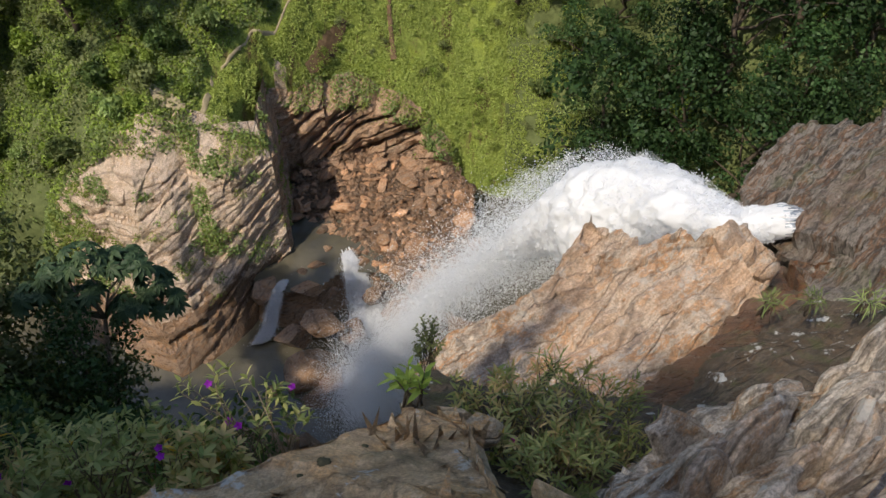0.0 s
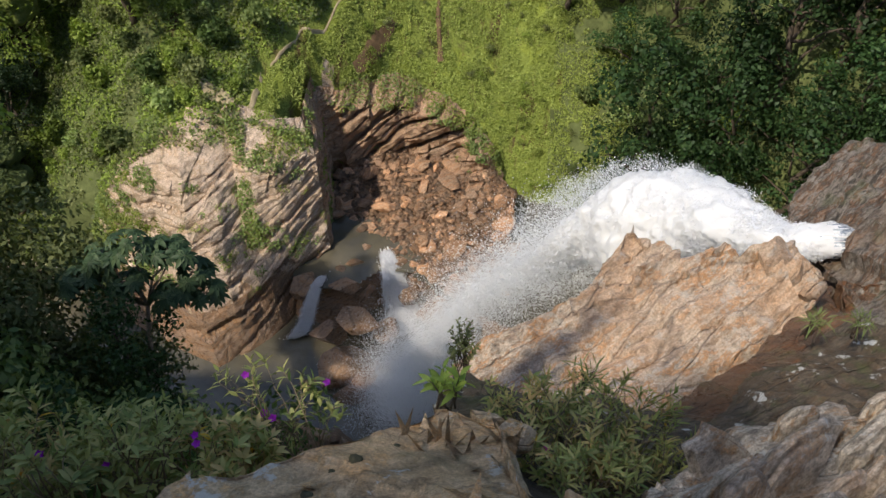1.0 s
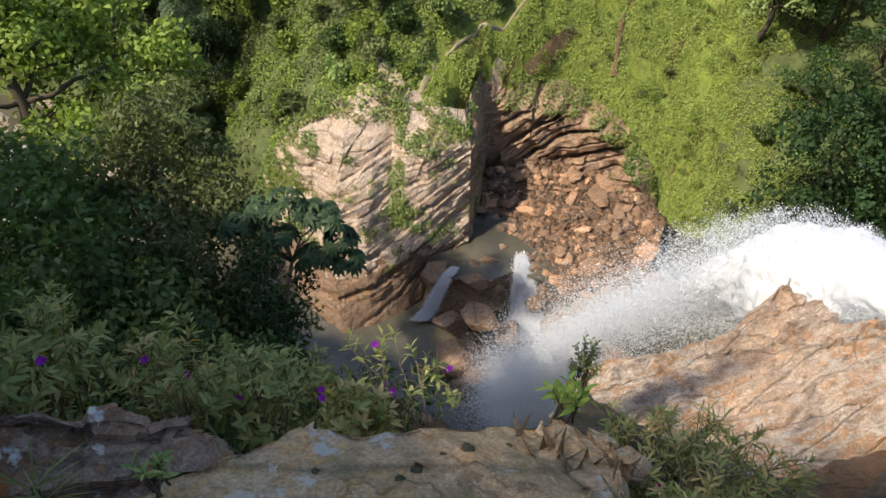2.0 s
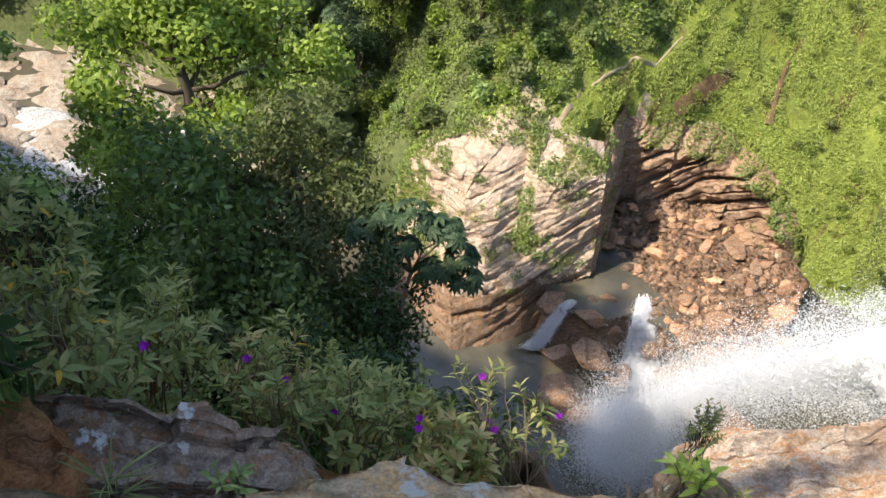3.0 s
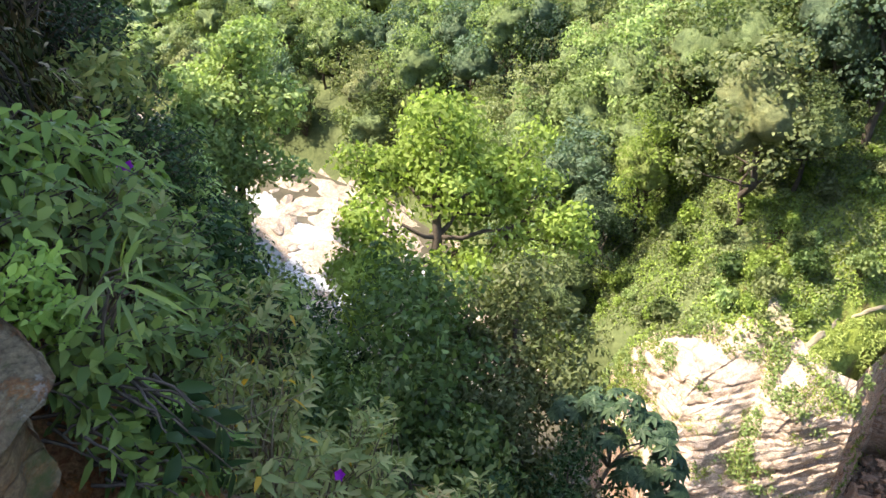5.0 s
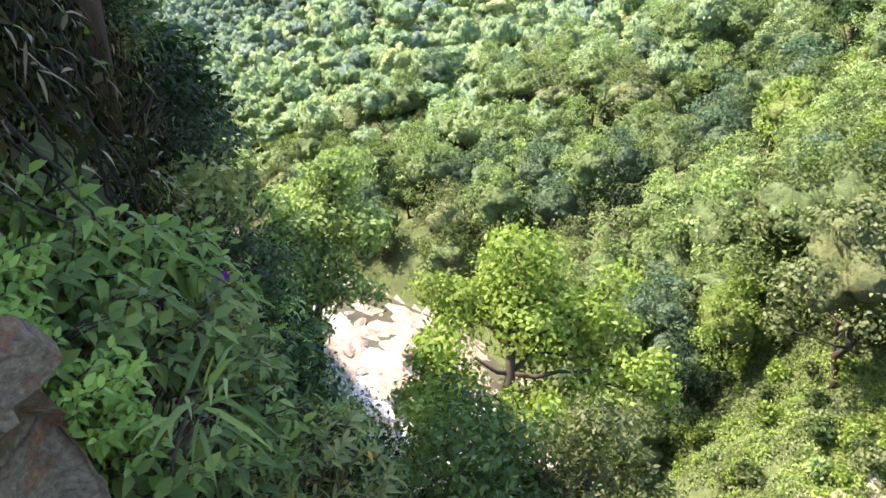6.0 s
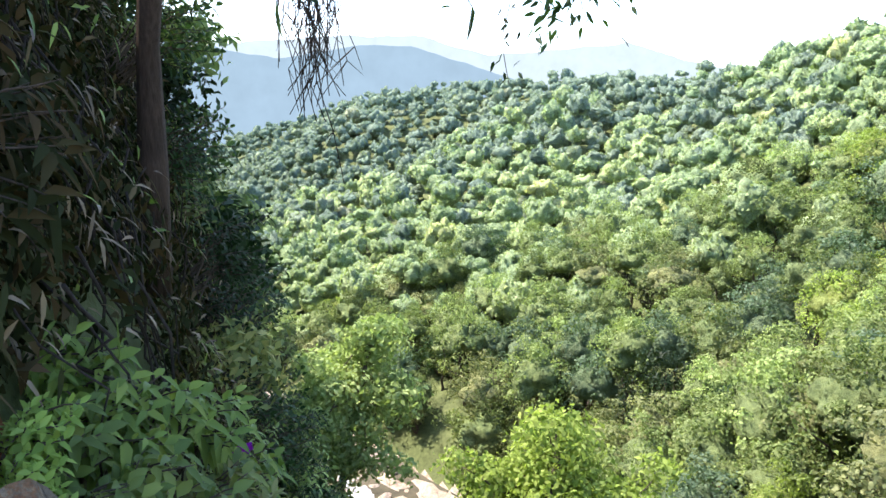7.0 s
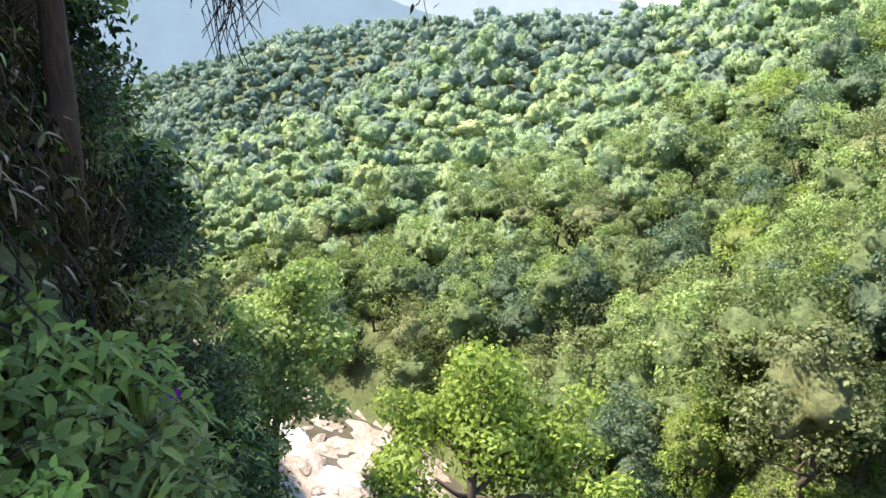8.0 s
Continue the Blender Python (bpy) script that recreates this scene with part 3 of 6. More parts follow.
CLIFF_MID = [(3.6, 28.7, -3.4), (2.6, 30.1, -3.0), (1.7, 31.3, -1.8), (0.0, 32.4, -1.0), (-3.5, 32.9, -0.6), (-7.8, 31.4, -0.6), (-7.2, 27.3, -1.8), (-6.9, 25.7, -1.9), (-8.7, 23.7, -1.5), (-10.4, 22.4, -1.0), (-13.2, 21.2, -1.5), (-16.0, 22.6, -2.0), (-17.6, 23.4, -2.5), (-19.0, 24.0, -3.0)]
CLIFF_BROW = [(3.9, 29.0, -2.9), (2.8, 30.4, -2.3), (2.0, 31.7, -0.2), (0.1, 32.9, 1.2), (-3.6, 33.6, 2.3), (-8.2, 31.9, 2.7), (-7.75, 28.7, 3.4), (-7.5, 27.3, 3.4), (-9.5, 26.1, 4.0), (-11.3, 25.7, 3.5), (-13.7, 24.8, 3.5), (-16.1, 24.8, 2.5), (-18.5, 25.0, 0.5), (-20.0, 25.1, -2.0)]
CLIFF_TOP = [(4.2, 29.6, -2.6), (3.0, 31.0, -1.9), (2.2, 32.2, 0.3), (0.2, 33.8, 1.7), (-3.6, 35.2, 3.0), (-8.6, 32.9, 4.3), (-8.5, 30.2, 4.4), (-8.4, 28.8, 4.5), (-10, 27.9, 5.0), (-12, 27.4, 5.2), (-14.4, 26.5, 4.6), (-16.6, 25.6, 3.3), (-19, 25.4, 0.8), (-20.4, 26, -2.4)]


def ledge_push(p, freq, amount, seed=0.0, n=STRATA):
    """Layered rock in steps: each bed juts out at its top and is broken along its length by joints."""
    w = p.dot(n) * freq + 0.22 * fbm(p.x * 0.3, p.y * 0.3, p.z * 0.3 + seed, 3)
    k = math.floor(w)
    s = w - k
    run = (p.x * 0.85 - p.y * 0.35) * 0.55 * freq ** 0.5 + 0.37 * k
    h = noise.cell_vector((run + seed, k + 0.5, seed))[0]
    return amount * ((0.25 + 0.75 * h) * (1 if s > 0.24 else -0.5 + 6.25 * s) + 0.25 * (s - 0.5))


def far_cliff():
    """The cliff over the pool: a pale stepped face above dark wet footings, a sharp corner, and the alcove behind it."""
    nu, nv = 640, 136
    verts, faces = [], []
    knots = list(range(len(CLIFF_FOOT)))
    for i in range(nu + 1):
        u = knots[-1] * i / nu
        rows = [[lerp(u, knots, [q[k] for q in line]) for k in range(len(line[0]))] for line in (CLIFF_FOOT, CLIFF_MID, CLIFF_BROW, CLIFF_TOP)]
        rows[0].append(-5.6)
        if u < 4.5:
            rows[3][2] = min(rows[3][2], ground_z(rows[3][0], rows[3][1] + 0.8) + 0.1)
        if u < 5:
            for r in rows[2:]:
                r[2] += 0.55 * fbm(u * 1.3, 2.0, 0.0, 3) + (0.5 if 2.6 < u < 4.4 else 0) * fbm(u * 4.0, 5.0, 0.0, 2)
        ta, tb = Vector(rows[0]), Vector(rows[3])
        out = Vector((ta.x - tb.x, ta.y - tb.y, 0)).normalized()
        if 4.8 < u < 6.8:
            out = Vector((1, -0.2, 0)).normalized()
        away = (out + Vector((0, 0, 0.3))).normalized()
        for j in range(nv + 1):
            v = j / nv
            p = Vector([lerp(v, [0, 0.3, 0.82, 1], [r[k] for r in rows]) for k in range(3)])
            if u < 5:
                d = ledge_push(p, 0.8, 0.55, 0.0, TILTED) + ledge_push(p, 1.9, 0.30, 5.0, TILTED) + 0.5 * fbm(p.x * 0.5, p.y * 0.5, p.z * 0.5, 4)
            else:
                d = ledge_push(p, 0.7, 0.18) + ledge_push(p, 2.0, 0.10, 5.0) + 0.10 * fbm(p.x * 0.9, p.y * 0.9, p.z * 0.9, 4)
            d += 0.30 * fbm(p.x * 0.3, p.y * 0.3, p.z * 0.3, 4) + 0.06 * fbm(p.x * 2, p.y * 2, p.z * 2, 3)
            if 8.6 < u < 9.4:
                d -= 0.55 * (1 - abs(u - 9.0) / 0.4)                   # the grassy cleft down the face
            fade = min(1, v * 6, (1 - v) * 4 + 0.25) * (0.75 if 4.8 < u < 6.8 else 1)
            verts.append(p + away * d * fade)
    n = nv + 1
    for i in range(nu):
        for j in range(nv):
            faces.append((i * n + j, i * n + j + 1, (i + 1) * n + j + 1, (i + 1) * n + j))
    mid = nu * 6.9 / knots[-1]
    slots = []
    for i in range(nu):
        for j in range(nv):
            z = verts[i * n + j].z
            wet = z < (-1.7 if i > mid else -3.0) + 1.0 * fbm(i * 0.03, j * 0.08, 0)
            slots.append(2 if wet else (1 if i < mid else 0))
    me = mesh_of("rock_cliff", verts, faces, [MAT["cliff"], MAT["alcove"], MAT["wet_rock"]], True, slots)
    me.set_sharp_from_angle(angle=radians(30))
    tagged(new("rock_cliff", me), "pale tan layered gneiss cliff with a red-brown alcove above the pool", "cliff", kind="structure")


far_cliff()


def rock_slab(name, label, outline, back, mat, size=0.2, rough=0.12, freq=3.0, step=0.1, strata=STRATA, crown=0.0, category="rock"):
    """A rock: an outline of corners, its back pushed along back, broken up and layered."""
    bm = bmesh.new()
    vs = [bm.verts.new(p) for p in outline]
    face = bm.faces.new(vs)
    bm.normal_update()
    if face.normal.dot(Vector(back)) > 0:
        face.normal_flip()
    r = bmesh.ops.extrude_face_region(bm, geom=[face])
    bmesh.ops.translate(bm, verts=[v for v in r["geom"] if isinstance(v, bmesh.types.BMVert)], vec=Vector(back))
    bmesh.ops.triangulate(bm, faces=bm.faces[:])
    for _ in range(6):
        lim = size * 1.5
        edges = [e for e in bm.edges if e.calc_length() > lim]
        if not edges or len(bm.faces) > 60000:
            break
        bmesh.ops.subdivide_edges(bm, edges=edges, cuts=1, use_grid_fill=False)
        bmesh.ops.triangulate(bm, faces=[f for f in bm.faces if len(f.verts) > 3])
    for _ in range(2):
        bmesh.ops.smooth_vert(bm, verts=bm.verts[:], factor=0.35, use_axis_x=True, use_axis_y=True, use_axis_z=True)
    bm.normal_update()
    mid = sum((Vector(p) for p in outline), Vector()) / len(outline)
    span = max((Vector(p) - mid).length for p in outline)
    for v in bm.verts:
        p = v.co.copy()
        d = rough * 1.6 * fbm(p.x * 0.7, p.y * 0.7, p.z * 0.7, 5) + rough * 0.35 * fbm(p.x * 5, p.y * 5, p.z * 5, 3)
        d += block_push(p, strata, freq * 0.4, freq * 0.13, freq * 0.2, step * 1.1, 0.25) + block_push(p, strata, freq * 1.1, freq * 0.25, freq * 0.3, step * 0.45, 0.3, 3.0)
        d += step * 0.25 * fbm(p.dot(strata) * freq * 3, p.x * 1.5, p.y * 1.5, 3)
        d += crown * max(0, 1 - ((p - mid).length / span) ** 2)
        v.co = p + v.normal * d
    me = bpy.data.meshes.new(name)
    bm.to_mesh(me)
    bm.free()
    me.materials.append(mat)
    me.polygons.foreach_set("use_smooth", np.ones(len(me.polygons), dtype=bool))
    me.set_sharp_from_angle(angle=radians(28))
    return tagged(new(name, me), label, category)


rock_slab("rock_outcrop", "sunlit orange and grey gneiss outcrop beside the waterfall", [
    (2.59, 7.46, 21.65), (2.76, 7.5, 21.69), (3.08, 7.37, 21.68), (3.41, 7.0, 21.59), (3.74, 7.14, 21.68), (4.07, 7.29, 21.76), (4.28, 7.15, 21.74), (4.55, 7.26, 21.8), (4.88, 7.31, 21.85), (5.19, 7.15, 21.83), (5.57, 6.91, 21.79), (5.38, 6.34, 21.6), (4.83, 5.74, 21.35), (4.12, 5.21, 21.11), (3.59, 4.62, 20.86), (2.65, 4.49, 20.73), (1.41, 4.6, 20.63), (0.1, 4.81, 20.56), (-0.05, 5.32, 20.7), (0.48, 5.79, 20.9), (1.02, 6.13, 21.07), (1.86, 6.49, 21.27), (2.18, 6.98, 21.46)],
    (0.3, 0.3, -7), MAT["slab"], 0.055, 0.10, 2.6, 0.20, SLANT, 0.15)
rock_slab("rock_wall", "grey streaked gneiss wall above the lip of the waterfall", [
    (5.91, 9.4, 19.58), (6.37, 9.83, 19.79), (6.96, 10.68, 19.95), (7.61, 11.18, 20.3), (7.93, 10.88, 20.7), (8.36, 10.98, 21.03), (8.37, 10.58, 21.2), (8.8, 10.79, 21.49), (10.02, 10.66, 22.59), (10.26, 7.56, 24.09), (8.65, 3.71, 24.3), (6.64, 4.79, 22.13), (6.27, 5.69, 21.43), (6.04, 6.57, 20.87), (6.24, 7.46, 20.66), (6.23, 8.83, 20.09)],
    (1.5, -0.8, -8), MAT["wall"], 0.07, 0.16, 2.2, 0.34, SLANT, 0.15)
rock_slab("wall_spur", "dark and pale streaked rock hugging the spout of water", [
    (6.85, 9.2, 20.46), (7.27, 9.85, 20.6), (7.8, 9.82, 20.88), (8.3, 9.31, 21.19), (8.28, 7.57, 21.37), (7.82, 7.12, 21.19), (7.22, 7.55, 20.84), (6.6, 7.83, 20.49), (6.69, 8.47, 20.46)],
    (1.2, -0.3, -5), MAT["wall"], 0.06, 0.12, 2.6, 0.22, SLANT, 0.1)
rock_slab("wet_rock_face", "dripping rust-red rock face below the wall", [
    (6.39, 7.79, 20.53), (7.09, 7.72, 20.84), (8.09, 7.18, 21.42), (7.54, 5.35, 21.82), (6.77, 5.68, 21.41), (6.4, 6.1, 21.11), (6.12, 6.81, 20.76)],
    (1.0, -0.4, -5), MAT["gully"], 0.06, 0.12, 2.6, 0.18, SLANT, 0.1)
rock_slab("rock_slope", "damp rock slope darkened as in shade, with pale lichen spots", [
    (1.9, 3.1, 23.9), (2.7, 3.5, 23.0), (4.3, 5.0, 22.1), (5.4, 5.9, 21.9), (6.5, 4.6, 23.5), (7.5, 3.0, 25.3), (5.5, 1.2, 27.0), (3.0, 1.2, 26.4), (1.3, 1.9, 25.2)],
    (0.3, -0.8, -5), MAT["dark_rock"], 0.07, 0.12, 2.4, 0.12, SLANT, -0.1)
rock_slab("wet_gully", "wet rusty rock in the gully beside the outcrop", [
    (1.12, 4.45, 21.72), (2.49, 3.98, 22.53), (3.85, 5.0, 22.05), (5.41, 6.67, 21.07), (6.42, 8.01, 20.21), (5.94, 6.71, 21.19), (5.58, 5.16, 22.43), (5.74, 4.24, 23.27), (4.65, 2.86, 24.14), (2.55, 2.45, 23.87), (1.23, 3.44, 22.62)],
    (0.2, -0.4, -6), MAT["gully"], 0.08, 0.10, 2.4, 0.14, SLANT, 0.0)
rock_slab("rock_gully", "brown earthy rock gully between ledge and outcrop", [
    (-0.05, 1.9, 26.2), (0.1, 2.6, 25.2), (0.2, 4.2, 22.4), (1.0, 4.0, 22.6), (2.0, 4.1, 22.5), (2.7, 3.7, 22.9), (2.0, 2.6, 24.6), (1.5, 1.7, 26.2), (0.95, 1.15, 26.8), (0.45, 1.1, 26.9)],
    (0, -0.6, -3), MAT["dark_rock"], 0.07, 0.1, 2.4, 0.08, SLANT, 0.0)
rock_slab("rock_ledge", "lichen-spotted orange-brown rock ledge underfoot", [
    (-1.55, 0.55, 27.3), (-1.16, 1.12, 27.0), (-0.66, 1.40, 26.92), (-0.29, 1.68, 26.6), (-0.01, 1.88, 26.47), (0.37, 1.73, 26.63), (0.45, 1.05, 27.3),
    (0.6, 0.3, 27.9), (0.5, -0.9, 28.15), (-1.2, -1.0, 28.2), (-1.5, 0.0, 27.8)],
    (0, -0.5, -2.2), MAT["ledge"], 0.045, 0.055, 2.2, 0.022, SLANT, 0.1)
rock_slab("jagged_rock", "jagged pale-edged gneiss slabs at the cliff edge", [
    (0.75, 1.05, 27.1), (0.95, 1.30, 26.95), (1.45, 1.61, 26.64), (1.98, 2.02, 26.38), (2.06, 1.69, 26.76), (2.48, 1.94, 26.79), (3.4, 1.2, 27.5), (2.2, 0.1, 28.1), (0.8, 0.0, 28.0), (0.6, 0.6, 27.6)],
    (0, -0.4, -2.2), MAT["plate"], 0.03, 0.05, 7.0, 0.13, SLANT, 0.05)
rock_slab("mossy_boulder", "dark boulder with white lichen on the ledge", [
    (-2.45, 0.35, 27.6), (-1.99, 0.72, 27.38), (-1.51, 0.96, 27.1), (-1.3, 0.78, 26.95), (-1.45, 0.3, 27.3), (-2.0, 0.1, 27.5)],
    (0.1, -0.25, -1.3), MAT["boulder"], 0.022, 0.08, 6.0, 0.11, Vector((0.25, 0.45, 0.86)).normalized(), 0.08)
rock_slab("mossy_rock", "rounded greenish rock at the foot of the bluff", [
    (-2.05, -0.35, 28.75), (-2.40, 0.02, 28.72), (-2.42, 0.12, 28.5), (-2.22, 0.20, 28.28), (-2.05, 0.02, 28.2), (-1.8, -0.4, 28.3)],
    (0, -0.5, -1.2), MAT["old_rock"], 0.03, 0.06, 3.5, 0.09, Vector((0.35, 0.25, 0.9)).normalized(), 0.08)
rock_slab("low_rock", "smooth olive-brown layered rock below rusty earth", [
    (-2.1, -0.3, 28.05), (-1.99, 0.04, 27.95), (-1.84, 0.17, 27.87), (-1.57, 0.33, 27.79), (-1.33, 0.39, 27.71), (-1.1, 0.1, 27.8), (-1.4, -0.5, 28.1)],
    (0, -0.4, -1.2), MAT["old_rock"], 0.03, 0.05, 3.5, 0.07, Vector((0.3, 0.3, 0.9)).normalized(), 0.06)
rock_slab("earth_bank", "bank of rusty orange clay and stones under hanging plants", [(-2.95, -0.08, 28.07), (-2.73, 0.25, 27.74), (-2.54, 0.33, 27.6), (-2.31, 0.39, 27.52), (-2.07, 0.47, 27.46), (-1.91, 0.45, 27.45), (-1.91, 0.23, 27.5), (-2.08, -0.0, 27.65), (-2.35, -0.31, 27.9)],
    (0.1, -0.5, -0.9), MAT["rust_rock"], 0.03, 0.16, 3.5, 0.10, Vector((0.3, 0.3, 0.9)).normalized(), 0.0)


def boulder_mesh(name, seed, mat, sub=3, cuts=7):
    rng = random.Random(seed)
    bm = bmesh.new()
    bmesh.ops.create_icosphere(bm, subdivisions=sub, radius=1.0)
    for _ in range(cuts):
        n = Vector((rng.gauss(0, 1), rng.gauss(0, 1), rng.gauss(0, 0.8))).normalized()
        k = rng.uniform(0.42, 0.72)
        for v in bm.verts:
            d = v.co.dot(n) - k
            if d > 0:
                v.co -= n * d
    for v in bm.verts:
        c = v.co
        v.co = c * (1 + 0.05 * fbm(c.x * 2 + seed, c.y * 2, c.z * 2, 3))
        v.co.z *= 0.72
    me = bpy.data.meshes.new(name)
    bm.to_mesh(me)
    bm.free()
    me.materials.append(mat)
    return me


def outcrop_blocks():
    """Broken blocks along the crest of the outcrop, each parted from it by joints."""
    rock = bpy.data.objects["rock_outcrop"]
    kinds = [boulder_mesh("block", 70 + i, MAT["slab"], 4, 11) for i in range(4)]
    turn = Vector((0, 0, 1)).rotation_difference(SLANT).to_matrix().to_4x4()
    for i, (x, y, r) in enumerate([(2.62, 7.0, 0.30), (3.0, 6.95, 0.26), (3.66, 6.85, 0.24), (4.02, 6.95, 0.34), (4.4, 6.9, 0.30), (4.75, 6.95, 0.36), (5.1, 6.8, 0.32), (5.35, 6.6, 0.30), (4.9, 6.3, 0.26), (1.2, 5.8, 0.30), (0.75, 5.5, 0.26)]):
        hit = rock.ray_cast(Vector((x, y, 31)), Vector((0, 0, -1)))
        if hit[0]:
            ob = part("block", kinds[i % 4], rock)
            ob.matrix_basis = Matrix.Translation(hit[1] - Vector((0, 0, 0.10))) @ turn @ pose(0, 0, 0, 8 * (i % 3) - 8, 6 * (i % 4) - 9, 50 * i) @ Matrix.Diagonal((r * 1.4, r, r * 0.55, 1))


outcrop_blocks()


def plate_mesh(name, seed, mat):
    """A broken plate 2 m across and 0.3 m thick: an uneven outline, stepped top and splintered rim."""
    rng = random.Random(seed)
    n = 11
    ring = [(math.cos(2 * math.pi * k / n) * rng.uniform(0.6, 1.1), math.sin(2 * math.pi * k / n) * rng.uniform(0.6, 1.1)) for k in range(n)]
    verts, faces = [], []
    for z, s in ((-0.16, 0.86), (-0.05, 1.0), (0.06, 0.99), (0.08, 0.86), (0.15, 0.80), (0.16, 0.5)):
        verts += [(x * s * rng.uniform(0.95, 1.05), y * s * rng.uniform(0.95, 1.05), z + rng.uniform(-0.02, 0.02)) for x, y in ring]
    for r in range(5):
        for k in range(n):
            k2 = (k + 1) % n
            faces.append((r * n + k, r * n + k2, (r + 1) * n + k2, (r + 1) * n + k))
    faces += [tuple(range(n))[::-1], tuple(5 * n + k for k in range(n))]
    return mesh_of(name, verts, faces, mat)


def near_stones():
    """Loose blocks on the ledge, and the tilted plates at the cliff's edge."""
    blocks = [boulder_mesh("stone", 80 + i, MAT["ledge"], 4, 9) for i in range(4)]
    plates = [plate_mesh("rock_plate", 90 + i, MAT["plate"]) for i in range(4)]
    for i, (x, y, z, r) in enumerate([(0.25, 1.74, 26.55, 0.09), (0.35, 1.60, 26.66, 0.12), (0.62, 1.0, 27.12, 0.14)]):
        ob = new("stone", blocks[i % 4])
        ob.matrix_basis = pose(x, y, z - 0.08, 10 * i, 15 - 7 * i, 50 * i) @ Matrix.Diagonal((r * 1.4, r, r * 1.1, 1))
        tagged(ob, "lichen-spotted block of stone on the ledge", "stone", "stones on the ledge")
    turn = Vector((0, 0, 1)).rotation_difference(SLANT).to_matrix().to_4x4()
    rng = random.Random(19)
    rock = bpy.data.objects["jagged_rock"]
    placed = 0
    while placed < 34:
        x, y, r = rng.uniform(0.85, 2.9), rng.uniform(0.7, 2.1), rng.uniform(0.14, 0.34)
        hit = rock.ray_cast(Vector((x, y, 31)), Vector((0, 0, -1)))
        if not hit[0] or hit[1].z < 26.2:
            continue
        placed += 1
        ob = new("rock_plate", plates[placed % 4])
        ob.matrix_basis = Matrix.Translation(hit[1] + Vector((0, 0, r * 0.18))) @ turn @ pose(0, 0, 0, rng.uniform(-14, 14), rng.uniform(-14, 14), rng.uniform(0, 360)) @ Matrix.Diagonal((r * 1.2, r * 0.75, r * 0.9, 1))
        tagged(ob, "tilted pale-edged plate of gneiss at the cliff edge", "rock", "tilted plates at the edge")


near_stones()


def scatter_boulders():
    kinds = [boulder_mesh("boulder", 30 + i, MAT["rubble"], 2 + i % 2, 10) for i in range(12)]
    rng = random.Random(5)
    placed = []
    tries = 0
    while len(placed) < 295 and tries < 9000:
        tries += 1
        x, y = rng.uniform(-7.4, 3.4), rng.uniform(23.2, 33.0)
        front, back = talus_span(x)
        if not front < y < back:
            continue
        r = rng.choice([0.18, 0.22, 0.26, 0.32, 0.4, 0.5, 0.75]) * rng.uniform(0.85, 1.15)
        if any((x - a) ** 2 + (y - b) ** 2 < (0.5 * (r + c)) ** 2 for a, b, c in placed):
            continue
        placed.append((x, y, r))
        z = ground_z(x, y) + r * 0.3
        ob = new("boulder", rng.choice(kinds))
        ob.matrix_basis = pose(x, y, z, rng.uniform(-30, 30), rng.uniform(-30, 30), rng.uniform(0, 360)) @ Matrix.Diagonal((r * rng.uniform(1, 1.7), r * rng.uniform(0.75, 1.1), r * rng.uniform(0.4, 0.95), 1))
        tagged(ob, "red-brown angular boulder in the rubble under the alcove", "boulder", "boulders of the rockfall")


scatter_boulders()


def talus_stones():
    rng = np.random.default_rng(6)
    n = 5200
    xs, ys = rng.uniform(-7.5, 3.6, n), rng.uniform(21.5, 33, n)
    ok = [(x, y, ground_z(x, y) + 0.04) for x, y in zip(xs, ys) if talus(x, y) > 0 and y < talus_span(x)[1] + 0.6]
    c = np.array(ok)
    box = np.array([(i, j, k) for i in (-1, 1) for j in (-1, 1) for k in (-1, 1)], float)
    size = rng.uniform(0.05, 0.19, (len(c), 1, 3)) * np.array((1.2, 1.0, 0.7))
    a = rng.uniform(0, 6.28, len(c))
    b = rng.normal(0, 0.45, len(c))
    v = box[None] * size * rng.uniform(0.65, 1.15, (len(c), 8, 1))
    v = np.stack([v[..., 0] * np.cos(a)[:, None] - v[..., 1] * np.sin(a)[:, None], v[..., 0] * np.sin(a)[:, None] + v[..., 1] * np.cos(a)[:, None], v[..., 2] + v[..., 0] * b[:, None]], 2) + c[:, None, :]
    q = np.array(((0, 1, 3, 2), (4, 6, 7, 5), (0, 4, 5, 1), (2, 3, 7, 6), (0, 2, 6, 4), (1, 5, 7, 3)))
    f = (np.arange(len(c))[:, None, None] * 8 + q[None]).reshape(-1, 4)
    tagged(new("rubble", as_mesh("rubble", v.reshape(-1, 3), f, MAT["rubble"])), "broken red-brown stones of the rockfall", "stones", kind="stuff")


talus_stones()
